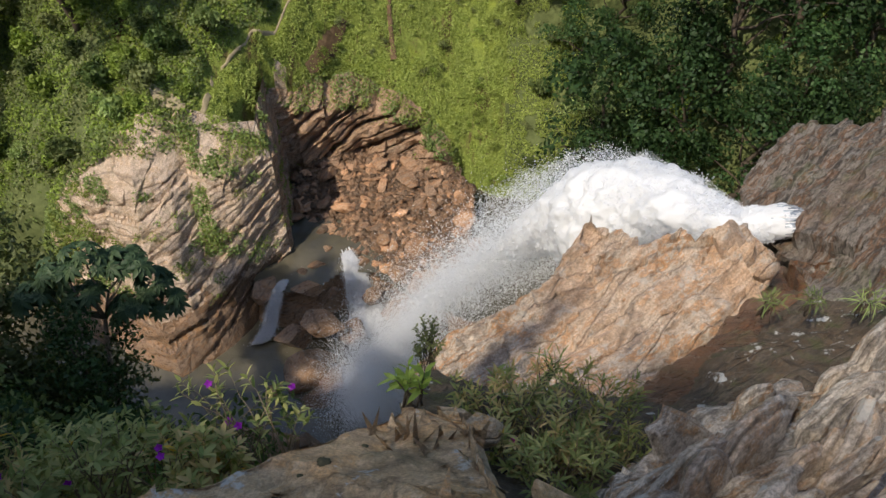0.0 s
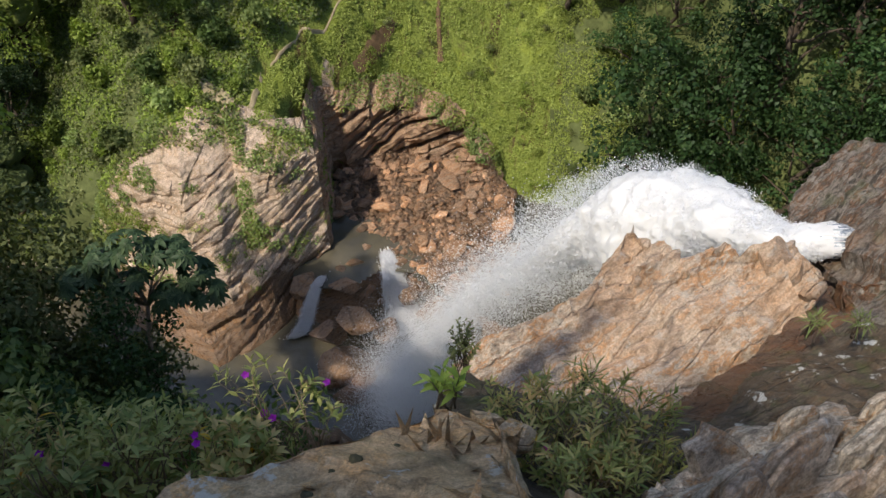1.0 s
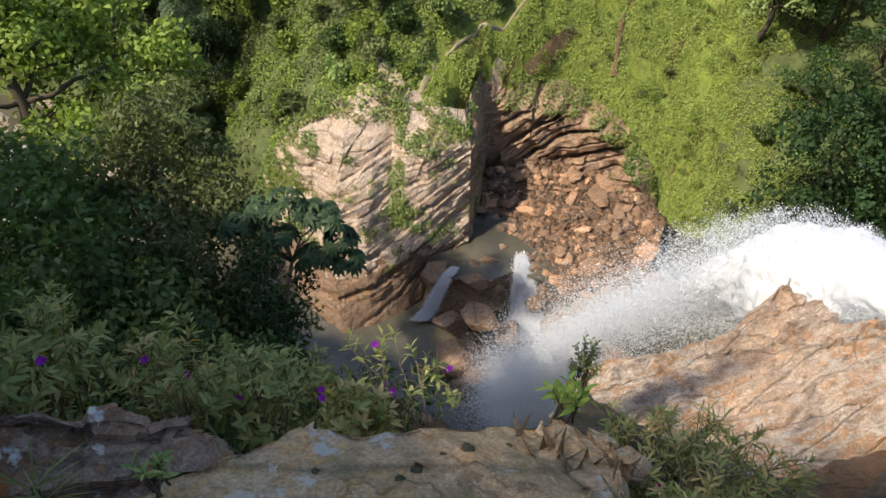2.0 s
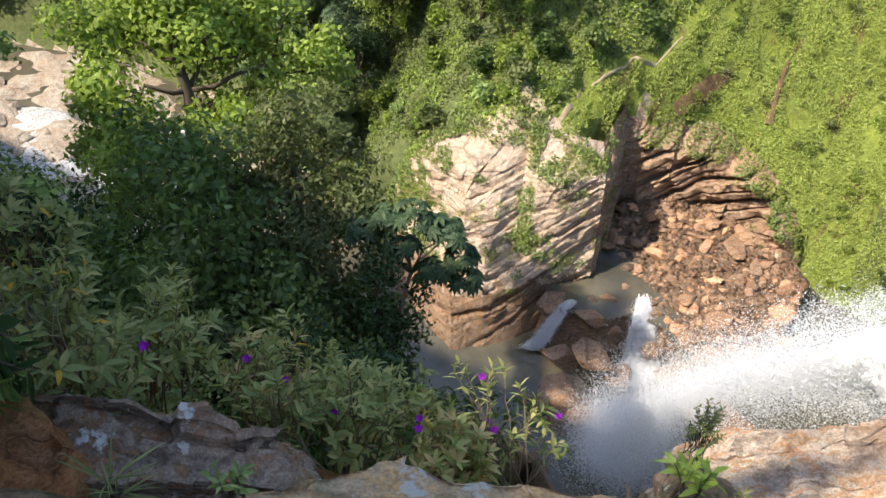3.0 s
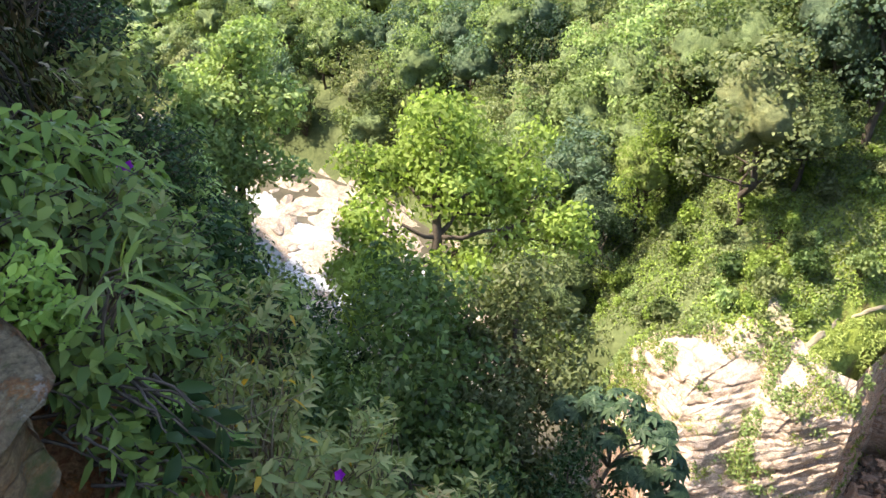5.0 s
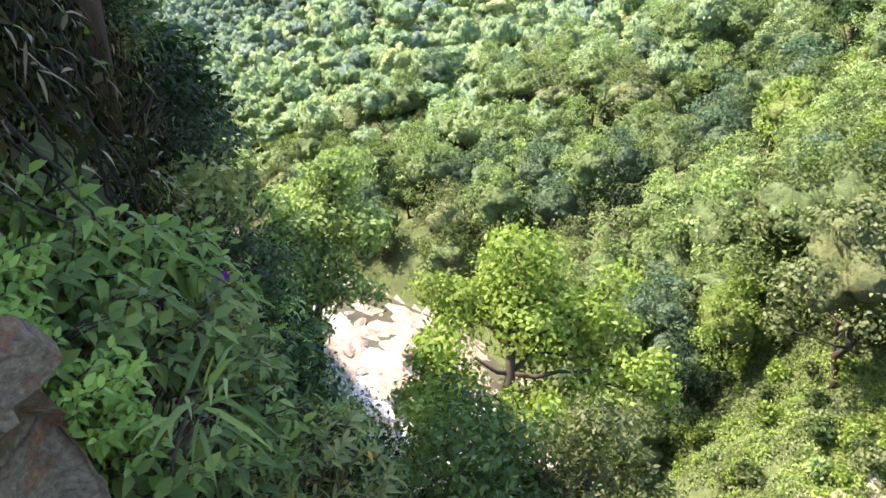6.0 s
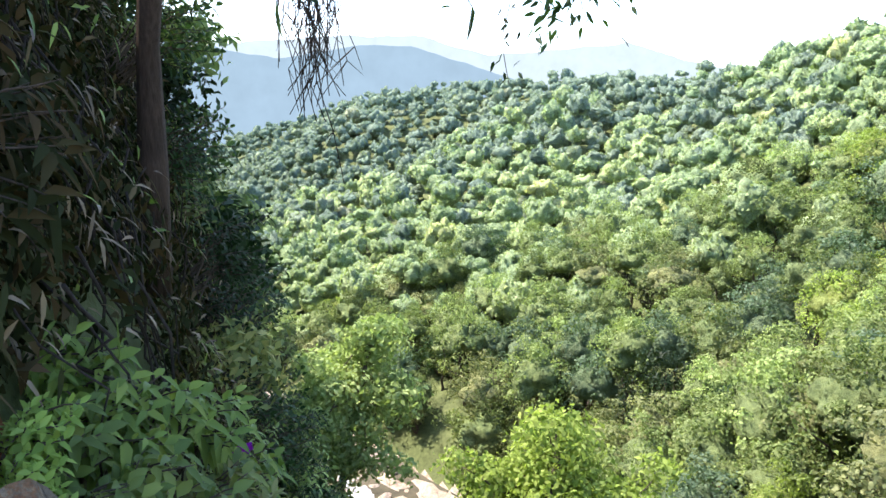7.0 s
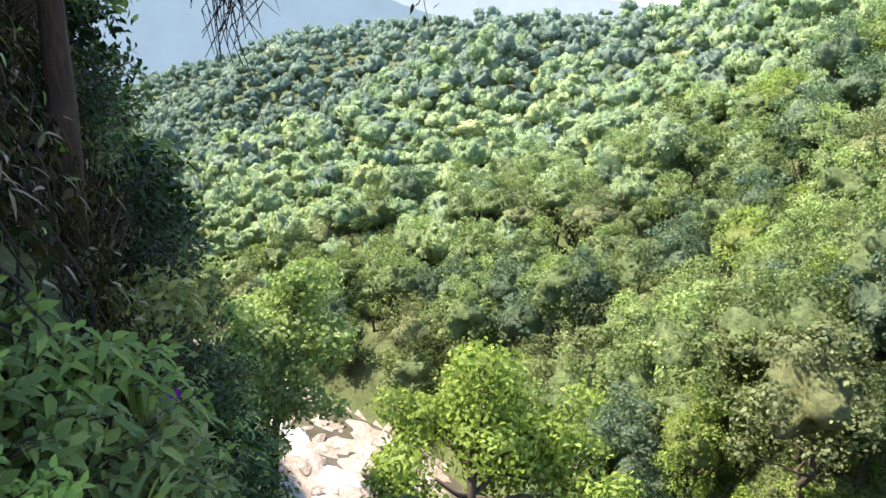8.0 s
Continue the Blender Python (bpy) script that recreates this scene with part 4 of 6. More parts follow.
POOL_ROCKS = [
    (-5.5, 23.0, -2.0, 1.0, 0.7, 0.6, 10), (-4.9, 21.7, -3.2, 1.9, 1.0, 1.2, -15), (-4.2, 22.9, -2.1, 0.5, 0.4, 0.4, 50), (-5.6, 19.6, -4.4, 2.0, 1.4, 1.6, 30),
    (-3.9, 19.0, -4.4, 1.4, 1.1, 1.5, 60), (-3.5, 25.6, -2.2, 0.7, 0.45, 0.5, 20), (-2.0, 23.2, -2.7, 0.8, 0.7, 0.9, 0), (-1.0, 24.4, -2.2, 1.1, 0.8, 0.7, 45),
    (-5.3, 24.7, -2.2, 0.8, 0.4, 0.4, 5), (-8.1, 23.0, -2.6, 1.2, 0.9, 1.3, 80), (-0.5, 22.6, -2.8, 1.3, 1.0, 1.2, 15), (0.8, 21.8, -3.2, 1.3, 1.0, 1.2, 70),
    (-8.3, 12.3, -0.6, 2.1, 1.6, 4.6, 10), (-5.9, 12.6, 0.0, 1.8, 1.4, 4.8, 40), (-4.5, 13.5, -1.6, 1.4, 1.2, 3.6, 70), (-3.8, 12.9, -0.8, 0.9, 0.9, 3.8, 20), (-7.3, 13.9, -1.8, 1.7, 1.3, 3.8, 0), (-10.2, 13.4, -1.6, 1.9, 1.4, 4.0, 55)]
POOL_ROCKS += [(-6.0, 24.2, -2.2, 0.5, 0.4, 0.35, 0), (-4.9, 25.9, -2.2, 0.4, 0.3, 0.3, 40), (-6.2, 21.3, -4.0, 1.2, 1.0, 1.3, 20), (-3.4, 21.4, -3.9, 1.1, 0.9, 1.2, 80), (-4.6, 18.0, -4.8, 1.5, 1.1, 1.0, 15), (-7.2, 18.3, -4.9, 0.8, 0.6, 0.6, 60), (-2.8, 25.0, -2.1, 0.6, 0.5, 0.4, 10),
               (-1.8, 26.4, -1.9, 0.7, 0.5, 0.5, 70), (-5.2, 27.2, -2.1, 0.6, 0.4, 0.4, 30)]
RIVER_KINDS = [boulder_mesh("river_boulder", 60 + i, MAT[("wet_rock", "rubble")[i % 3 == 2]], 4, 12) for i in range(4)]
for i, (x, y, z, a, b, c, turn) in enumerate(POOL_ROCKS):
    ob = new("river_boulder", RIVER_KINDS[i % 4])
    ob.matrix_basis = pose(x, y, z, 5, -8, turn) @ Matrix.Diagonal((a, b, c, 1))
    tagged(ob, "wet dark brown boulder standing in the pool", "boulder", "boulders in the pool")


def downstream_boulders():
    kinds = [boulder_mesh("pale_boulder", 160 + i, MAT["river_rock"], 3, 12) for i in range(4)]
    rng = random.Random(17)
    for _ in range(120):
        x = -24 - 90 * rng.random() ** 1.5
        yn, yf = lerp(x, NEAR_X, NEAR_Y), lerp(x, FAR_X, FAR_Y)
        y = rng.uniform(yn, yf)
        r = rng.uniform(0.25, 0.85) * (1.2 if x < -50 else 1)
        ob = new("pale_boulder", rng.choice(kinds))
        ob.matrix_basis = pose(x, y, ground_z(x, y) + 0.1 * r, rng.uniform(-15, 15), rng.uniform(-15, 15), rng.uniform(0, 360)) @ Matrix.Diagonal((r * 1.5, r, r * 0.7, 1))
        tagged(ob, "bleached boulder on the river's bedrock", "boulder", "boulders of the river")


downstream_boulders()


# ---- water ----
def sheet(name, label, inside, x0, x1, y0, y1, cell, level, mat):
    nx, ny = int((x1 - x0) / cell), int((y1 - y0) / cell)
    verts, faces, index = [], [], {}
    for i in range(nx + 1):
        for j in range(ny + 1):
            x, y = x0 + i * cell, y0 + j * cell
            index[i, j] = len(verts)
            verts.append((x, y, level(x, y) + 0.05 * fbm(x * 0.9, y * 0.9, 4.0)))
    for i in range(nx):
        for j in range(ny):
            if inside(x0 + (i + .5) * cell, y0 + (j + .5) * cell):
                faces.append((index[i, j], index[i + 1, j], index[i + 1, j + 1], index[i, j + 1]))
    return tagged(new(name, mesh_of(name, verts, faces, mat, True)), label, "water", kind="structure")


def in_river(x, y):
    return lerp(x, NEAR_X, NEAR_Y) - 1.5 < y < lerp(x, FAR_X, FAR_Y) + 2


sheet("water_upper", "still tea-brown water of the upper pool", lambda x, y: shelf(x, y) > 2.0 and y < 32, -9, 9, 19, 33, 0.25, lambda x, y: -2.15, MAT["water"])
sheet("water_lower", "dark water of the plunge pool", lambda x, y: y < 24 and shelf(x, y) < 2.2, -16, 9, 9, 24, 0.5, lambda x, y: -4.75, MAT["water"])
sheet("water_river", "shallow brown river among bleached bedrock", in_river, -160, -14, 12, 46, 1.0,
      lambda x, y: lerp(x, BED_X, BED_Z) + 0.45, MAT["water"])


def cascade(name, label, path, width, seed=1):
    """A narrow fall: strands of white water down a path of places, fanning out below, with loose drops among them."""
    rng = np.random.default_rng(seed)
    ks = list(range(len(path)))
    ob = thing(name, label, "waterfall")
    pieces = []
    for k in range(38):
        fan, lift = rng.uniform(-0.5, 0.5), 0.02 + 0.07 * rng.uniform()
        start, stop = rng.uniform(0, 1.2), ks[-1] - rng.uniform(0, 0.6)
        pts = []
        for i in range(13):
            u = start + (stop - start) * i / 12
            w = lerp(u / ks[-1], [0, 1], width)
            q = [lerp(u, ks, [r[c] for r in path]) for c in range(3)]
            pts.append((q[0] + fan * w + rng.normal(0, 0.018), q[1] + fan * w * 0.35 + rng.normal(0, 0.018), q[2] + lift + 0.10 * (1 - 4 * fan * fan) * w * 0.5))
        r = rng.uniform(0.010, 0.026) * (0.6 + 0.5 * width[1])
        pieces.append(tube(pts, [r * (0.7 + 0.5 * math.sin(i * 1.3 + k)) for i in range(13)], 5))
    v, f, _ = join(pieces)
    tagged(part("water_sheet", mesh_of("water_sheet", v, f, MAT["foam"], True), ob), kind="stuff")
    count = 46000
    us = rng.uniform(0.3, ks[-1], count)
    c = np.stack([np.interp(us, ks, [q[k] for q in path]) for k in range(3)], 1)
    w = np.interp(us / ks[-1], [0, 1], width)
    fan = rng.normal(0, 0.24, count) * w
    c += np.stack([fan, fan * 0.35, 0.05 + 0.08 * np.abs(rng.normal(0, 1, count)) * w], 1) + rng.normal(0, 0.03, (count, 3))
    size = rng.uniform(0.010, 0.034, count)
    v = (c[:, None, :] + rng.normal(0, 1, (count, 3, 3)) * size[:, None, None] * np.array((1, 1, 1.8))).reshape(-1, 3)
    tagged(part("loose_spray", as_mesh("loose_spray", v, np.arange(3 * count).reshape(-1, 3), MAT["drops"]), ob, "loose white drops"), kind="stuff")
    return ob


cascade("small_waterfall", "narrow white cascade over the step of the pool", [(-6.84, 23.5, -2.0), (-7.07, 22.86, -2.1), (-7.41, 22.25, -3.0), (-7.7, 21.6, -4.1), (-8.1, 21.0, -4.55)], (0.35, 0.85), seed=3)
cascade("small_waterfall", "white cascade falling into the plunge pool", [(-3.8, 25.8, -2.0), (-3.38, 24.69, -2.05), (-3.06, 24.09, -2.7), (-2.76, 23.7, -3.8), (-2.4, 22.9, -4.35), (-2.68, 21.5, -4.5)], (0.45, 2.3), seed=8)


def rapids(x, y, a, b, turn, seed):
    """White water over the bedrock: a low ragged hump of foam."""
    verts, faces = [], []
    n, m = 26, 14
    ca, sa = math.cos(radians(turn)), math.sin(radians(turn))
    for i in range(n + 1):
        for j in range(m + 1):
            u, w = i / n * 2 - 1, j / m * 2 - 1
            k = 1 + 0.35 * fbm(u * 1.5 + seed, w * 1.5, 3.0)
            px, py = u * a * k, w * b * k * (1 - 0.5 * u * u)
            gx, gy = x + px * ca - py * sa, y + px * sa + py * ca
            verts.append((gx, gy, lerp(gx, BED_X, BED_Z) + 0.55 + 0.35 * (1 - u * u) * (1 - w * w) + 0.2 * fbm(gx * 1.3, gy * 1.3, seed, 3)))
    for i in range(n):
        for j in range(m):
            faces.append((i * (m + 1) + j, (i + 1) * (m + 1) + j, (i + 1) * (m + 1) + j + 1, i * (m + 1) + j + 1))
    tagged(new("rapid", mesh_of("rapid", verts, faces, MAT["cascade"], True)), "white broken water rushing over bleached bedrock", "rapid", "white water of the river")


for k, spot in enumerate([(-70, 22.0, 5, 1.4, 20), (-63, 23.0, 4, 1.2, 160), (-55.5, 23.6, 4.2, 1.6, 10), (-52.5, 20.6, 2.6, 1.0, 150), (-48.4, 19.8, 2.8, 1.1, 20), (-42.6, 20.6, 2.6, 1.0, 160), (-37.5, 22.0, 2.8, 1.1, 10), (-44, 26.5, 2.6, 1.0, 30)]):
    rapids(*spot, 3.0 + k)

JET_S = [0, 1, 2, 3, 4, 5, 6, 7, 8, 9]
JET = [(7.49, 8.83, 20.15), (6.44, 8.42, 20.7), (5.82, 8.67, 20.23), (5.3, 10.5, 18.8), (4.6, 11.6, 17.5), (3.8, 12.9, 15.4), (2.6, 14.4, 12.0), (1.05, 15.8, 8.0), (-0.7, 16.6, 3.2), (-2.2, 17.2, -4.6)]
JET_R = [0.34, 0.36, 0.36, 0.95, 1.45, 1.7, 1.9, 2.1, 2.35, 2.9]


def jet_at(u):
    return Vector([lerp(u, JET_S, [p[k] for p in JET]) for k in range(3)]), lerp(u, JET_S, JET_R)


def drops(rng, us, reach, squash, size, clump=0.25):
    """Loose drops about the plume's line at the given stations, at a share reach of its radius."""
    count = len(us)
    at = np.stack([np.interp(us, JET_S, [p[k] for p in JET]) for k in range(3)], 1)
    r = np.interp(us, JET_S, JET_R)
    d = rng.normal(0, 1, (count, 3))
    d /= np.linalg.norm(d, axis=1, keepdims=True)
    lumpy = np.array([1 + clump * noise.noise((p[0] * 1.7, p[1] * 1.7, p[2] * 1.7)) + 0.6 * clump * noise.noise((p[0] * 5, p[1] * 5, p[2] * 5)) for p in (at + d * r[:, None]).tolist()])
    c = at + d * (r * reach * lumpy)[:, None] * np.array((1.05, 1.05, squash))
    v = (c[:, None, :] + rng.normal(0, 1, (count, 3, 3)) * size[:, None, None]).reshape(-1, 3)
    return v, np.arange(3 * count).reshape(-1, 3)


def waterfall():
    ob = thing("waterfall", "great white plume of water leaping clear of the rock", "waterfall")
    n, m = 190, 72
    verts, faces = [], []
    for i in range(n + 1):
        u = 6.6 * i / n
        p, r = jet_at(u)
        d = (jet_at(min(9, u + .1))[0] - jet_at(max(0, u - .1))[0]).normalized()
        a = d.cross(Vector((0, 0, 1))).normalized()
        b = a.cross(d)
        k = 0.86 * (1 - 0.95 * ease((u - 3.9) / 2.6))
        for j in range(m):
            w = 2 * math.pi * j / m
            e = a * math.cos(w) * 1.1 + b * math.sin(w) * 0.85
            c = p + e * r
            f = 1 + 0.17 * fbm(c.x * 0.9 + 1, c.y * 0.9, c.z * 0.9 + u, 3) + 0.16 * fbm(c.x * 3.0, c.y * 3.0, c.z * 3.0, 5, 0.7)
            verts.append(p + e * r * k * f)
    for i in range(n):
        for j in range(m):
            j2 = (j + 1) % m
            faces.append((i * m + j, i * m + j2, (i + 1) * m + j2, (i + 1) * m + j))
    slots = [1 if i < n * (0.15 + 0.03 * fbm(j * 0.9, 1.0, 0.0)) else 0 for i in range(n) for j in range(m)]
    part("water_body", mesh_of("water_body", verts, faces, [MAT["foam"], MAT["lip"]], True, slots), ob)
    rng = np.random.default_rng(4)
    near = rng.uniform(1.25, 5.6, 200000)
    v, f = drops(rng, near, 0.84 + 0.10 * np.abs(rng.normal(0, 0.6, len(near))), 0.88, rng.uniform(0.005, 0.016, len(near)), 0.3)
    tagged(part("loose_spray", as_mesh("loose_spray", v, f, MAT["drops"]), ob, "loose white drops"), kind="stuff")
    low = 3.9 + 5.1 * rng.uniform(0, 1, 480000) ** 0.66
    v, f = drops(rng, low, np.abs(rng.normal(0, 0.50, len(low))) * np.clip((low - 2.2) / 3.6, 0.5, 1), 0.85, rng.uniform(0.007, 0.021, len(low)), 0.2)
    tagged(part("spray", as_mesh("spray", v, f, MAT["drops"]), ob, "drifting grey-white spray"), kind="stuff")
    n = 170000
    c = rng.normal(0, 1, (n, 3)) * np.array((1.1, 1.0, 1.8)) + np.array((-1.5, 17.6, -2.8))
    c[:, 2] = -4.8 + np.abs(c[:, 2] + 4.8)
    size = rng.uniform(0.010, 0.026, n)
    v = (c[:, None, :] + rng.normal(0, 1, (n, 3, 3)) * size[:, None, None]).reshape(-1, 3)
    tagged(part("pool_spray", as_mesh("pool_spray", v, np.arange(3 * n).reshape(-1, 3), MAT["drops"]), ob, "spray hanging over the plunge pool"), kind="stuff")


waterfall()
# ---- far distance: hazy ranges behind the ridge, too far to shift; haze and daylight are emitted colour ----
def range_backdrop(name, label, dist, base, heights, colour, az0, az1):
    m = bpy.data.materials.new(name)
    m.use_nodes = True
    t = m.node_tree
    # Unlit backdrop: the range glows in its hazy, daylit colour.
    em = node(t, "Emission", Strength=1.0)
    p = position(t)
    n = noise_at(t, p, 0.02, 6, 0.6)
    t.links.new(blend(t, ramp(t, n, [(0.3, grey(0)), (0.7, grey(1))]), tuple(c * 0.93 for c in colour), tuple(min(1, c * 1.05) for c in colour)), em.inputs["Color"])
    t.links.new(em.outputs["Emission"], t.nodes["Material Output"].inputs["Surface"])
    verts, faces = [], []
    N = 160
    azs = [h[0] for h in heights]
    for i in range(N + 1):
        az = az0 + (az1 - az0) * i / N
        el = lerp(az, azs[::-1] if azs[0] > azs[-1] else azs, [h[1] for h in heights][::-1] if azs[0] > azs[-1] else [h[1] for h in heights])
        el += 0.16 * fbm(az * 0.5, dist * 0.01, 0, 5)
        x, y = -math.sin(radians(az)) * dist, math.cos(radians(az)) * dist
        verts += [(x, y, base), (x, y, 30 + dist * math.tan(radians(el)))]
    for i in range(N):
        faces.append((2 * i, 2 * i + 2, 2 * i + 3, 2 * i + 1))
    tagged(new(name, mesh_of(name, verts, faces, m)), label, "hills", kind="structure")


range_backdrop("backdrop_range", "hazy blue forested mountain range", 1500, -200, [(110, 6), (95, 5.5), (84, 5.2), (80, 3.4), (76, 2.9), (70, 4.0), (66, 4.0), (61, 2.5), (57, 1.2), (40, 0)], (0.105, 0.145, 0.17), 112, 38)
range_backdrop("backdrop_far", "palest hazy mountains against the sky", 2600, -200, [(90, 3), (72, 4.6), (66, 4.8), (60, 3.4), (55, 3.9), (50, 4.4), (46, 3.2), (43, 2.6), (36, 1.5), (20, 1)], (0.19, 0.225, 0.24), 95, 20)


# ---- trees ----
def limb_path(rng, a, b, wob, n=5):
    a, b = Vector(a), Vector(b)
    return [a.lerp(b, i / n) + Vector((rng.normal(), rng.normal(), rng.normal())) * wob * math.sin(math.pi * i / n) for i in range(n + 1)]


def make_tree(seed, height, spread, trunk_r, clumps, leaves_n, leaf, mat, bark, label, first=0.45, flat=0.8, lean=(0, 0), width=0.55, droop=0.3, limbs=None, clump_r=0.32, core=None):
    """A tree at the origin: tapered trunk with limbs, and a crown of leaf clumps at the limbs' ends."""
    rng = np.random.default_rng(seed)
    ob = thing("tree", label, "tree")
    top = Vector((lean[0], lean[1], height * 0.86))
    pts = limb_path(rng, (0, 0, -0.6), top, trunk_r * 1.6, 8)
    pieces = [tube(pts, [trunk_r * (1.25 - 1.1 * i / 8) for i in range(9)], 7)]
    blobs = []
    for c in range(clumps):
        s = first + (1 - first) * (c + 0.5) / clumps
        w = c * 2.4 + rng.uniform(-0.5, 0.5)
        reach = spread * math.sin(math.pi * (0.22 + 0.70 * (s - first) / (1 - first))) * rng.uniform(0.65, 1.05)
        base = pts[min(8, int(s * 8))]
        end = Vector((top.x * s + reach * math.cos(w), top.y * s + reach * math.sin(w), height * s * rng.uniform(0.97, 1.08)))
        r = spread * clump_r * rng.uniform(0.75, 1.3)
        blobs.append((end.x, end.y, end.z, r, flat))
        blobs.append((end.x + rng.normal() * r * .8, end.y + rng.normal() * r * .8, end.z - r * .3 + rng.normal() * r * .3, r * 0.7, flat))
        if c < (limbs if limbs is not None else clumps):
            pieces.append(tube(limb_path(rng, base, end, reach * 0.06, 4), [trunk_r * 0.42 * (1.0 - 0.2 * i) for i in range(5)], 5))
    blobs.append((top.x, top.y, height * 0.92, spread * clump_r * 1.1, flat))
    v, f, _ = join(pieces)
    part("trunk", mesh_of("trunk", v, f, bark, True), ob)
    c, d = on_blobs(rng, blobs, leaves_n, 0.28, 0.45)
    lv, lf = leaves(rng, c, d, leaf, width, droop, 0.25, 0.45)
    crown = part("crown", as_mesh("crown", lv, lf, mat), ob)
    if core is not None:
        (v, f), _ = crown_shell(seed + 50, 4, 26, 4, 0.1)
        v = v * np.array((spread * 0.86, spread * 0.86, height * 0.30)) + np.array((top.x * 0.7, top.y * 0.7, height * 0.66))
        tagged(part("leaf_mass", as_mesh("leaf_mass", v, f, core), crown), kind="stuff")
    return ob


def lump(rng, blobs, sub, rough=0.16):
    """Lumpy leaf masses: one roughened ball for each blob (x, y, z, r, squash), as verts and triangles."""
    bm = bmesh.new()
    bmesh.ops.create_icosphere(bm, subdivisions=sub, radius=1.0)
    ball = np.array([v.co[:] for v in bm.verts])
    tri = np.array([[v.index for v in f.verts] for f in bm.faces])
    bm.free()
    vs, fs = [], []
    for i, (x, y, z, r, q) in enumerate(blobs):
        k = 1 + rough * rng.normal(0, 1, (len(ball), 1))
        vs.append(ball * k * np.array((r, r, r * q)) + np.array((x, y, z)))
        fs.append(tri + i * len(ball))
    return np.concatenate(vs), np.concatenate(fs)


def crown_shell(seed, sub, lumps, n, leaf):
    """A crown 1 m in half-width for the joined woods: a dome of swelling leaf masses, with loose leaves standing off it."""
    rng = np.random.default_rng(seed)
    bm = bmesh.new()
    bmesh.ops.create_icosphere(bm, subdivisions=sub, radius=1.0)
    way = np.array([v.co[:] for v in bm.verts])
    tri = np.array([[v.index for v in f.verts] for f in bm.faces])
    bm.free()
    d = rng.normal(0, 1, (lumps, 3))
    d[:, 2] = np.abs(d[:, 2]) * 0.9 - 0.25
    d /= np.linalg.norm(d, axis=1, keepdims=True)
    c = d * rng.uniform(0.48, 0.74, (lumps, 1))
    q = rng.uniform(0.17, 0.33, lumps)
    along = way @ c.T
    disc = along ** 2 - (c ** 2).sum(1)[None] + q[None] ** 2
    reach = np.where(disc > 0, along + np.sqrt(np.maximum(disc, 0)), 0).max(1)
    r = np.maximum(reach, 0.50) * (1 + 0.05 * rng.normal(0, 1, len(way)))
    v = way * r[:, None]
    v[:, 2] = np.where(v[:, 2] < -0.3, -0.3 + (v[:, 2] + 0.3) * 0.5, v[:, 2]) * rng.uniform(0.72, 1.0)
    pick = rng.choice(len(way), n)
    return (v, tri), leaves(rng, v[pick] * rng.uniform(0.95, 1.09, (n, 1)), way[pick], leaf, 0.7, 0.1, 0.3, 1.0)


def path_x(y):
    """Where the path climbs: beyond it grows the scrub and forest."""
    return lerp(y, [26, 28.46, 29.74, 30.94, 31.53, 32.55, 33.44, 33.64, 34.53, 35.36, 35.96, 52], [-11.17, -10.87, -10.64, -10.66, -10.1, -9.39, -8.98, -8.5, -7.88, -7.57, -7.26, -4.26])


def forest_ok(x, y):
    yf = lerp(x, FAR_X, FAR_Y)
    v = y - yf
    if v < (0.8 if x < -24 or x > 6 else 3):
        return False
    if path_x(y) - 1.2 < x < 4.6 and v < 24 or 4 < x < 9 and v < 10 or path_x(y) - 6.5 < x < 0 and y < 46:        # the grassy hill with the path
        return False
    if -24 < x < 4 and v < 11.5:
        return False
    return True


def woods_mesh(name, items, mat, label):
    """Many crowns or their leaves joined into one mesh, each with its tone."""
    sizes = [len(v) for v, f, tone in items]
    offs = np.cumsum([0] + sizes[:-1])
    me = as_mesh(name, np.concatenate([v for v, f, tone in items]), np.concatenate([f + o for (v, f, tone), o in zip(items, offs)]), mat)
    at = me.attributes.new("tone", "FLOAT", "POINT")
    at.data.foreach_set("value", np.repeat(np.array([tone for v, f, tone in items], np.float32), sizes))
    tagged(new(name, me), label, "forest", kind="stuff")


def plant_far_woods():
    rng = np.random.default_rng(11)
    fine = [crown_shell(100 + i, 4, 30 + i, 420, 0.17) for i in range(8)]
    plain = [crown_shell(120 + i, 3, 22 + i % 4, 130, 0.26) for i in range(8)]
    bands = {"near": ([], []), "far": ([], [])}
    dist = 88.0
    while dist < 560:
        step = 3.9 + dist * 0.0036
        n = int(dist * radians(68) / step)
        for k in range(n):
            az = radians(23 + 68 * (k + rng.uniform(0, 1)) / n)
            d = dist + rng.uniform(-0.5, 0.5) * step
            x, y = -math.sin(az) * d, math.cos(az) * d
            if not forest_ok(x, y) or y > lerp(x, CREST_X, CREST_Y) + 10:
                continue
            r = (1.5 + 2.1 * rng.uniform() ** 1.7) * (1 + d * 0.0004)
            tall = rng.uniform(2.0, 5.6) + (rng.uniform(1.5, 4.5) if rng.uniform() < 0.14 else 0)
            z = ground_z(x, y) + tall
            a = rng.uniform(0, 6.28)
            m = np.array(((math.cos(a), -math.sin(a), 0), (math.sin(a) * rng.uniform(0.8, 1.1), math.cos(a), 0), (0, 0, rng.uniform(0.95, 1.5))))
            tone = min(1.0, max(0.0, 0.5 + 0.16 * rng.normal() + 0.22 * fbm(x * 0.02, y * 0.02, 4.0, 3)))
            shell, leafy = (fine if d < 135 else plain)[rng.integers(8)]
            # With distance more trees take the haze-tinted greens.
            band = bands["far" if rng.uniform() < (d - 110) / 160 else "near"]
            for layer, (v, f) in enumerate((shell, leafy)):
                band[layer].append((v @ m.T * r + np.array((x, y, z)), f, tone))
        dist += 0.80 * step
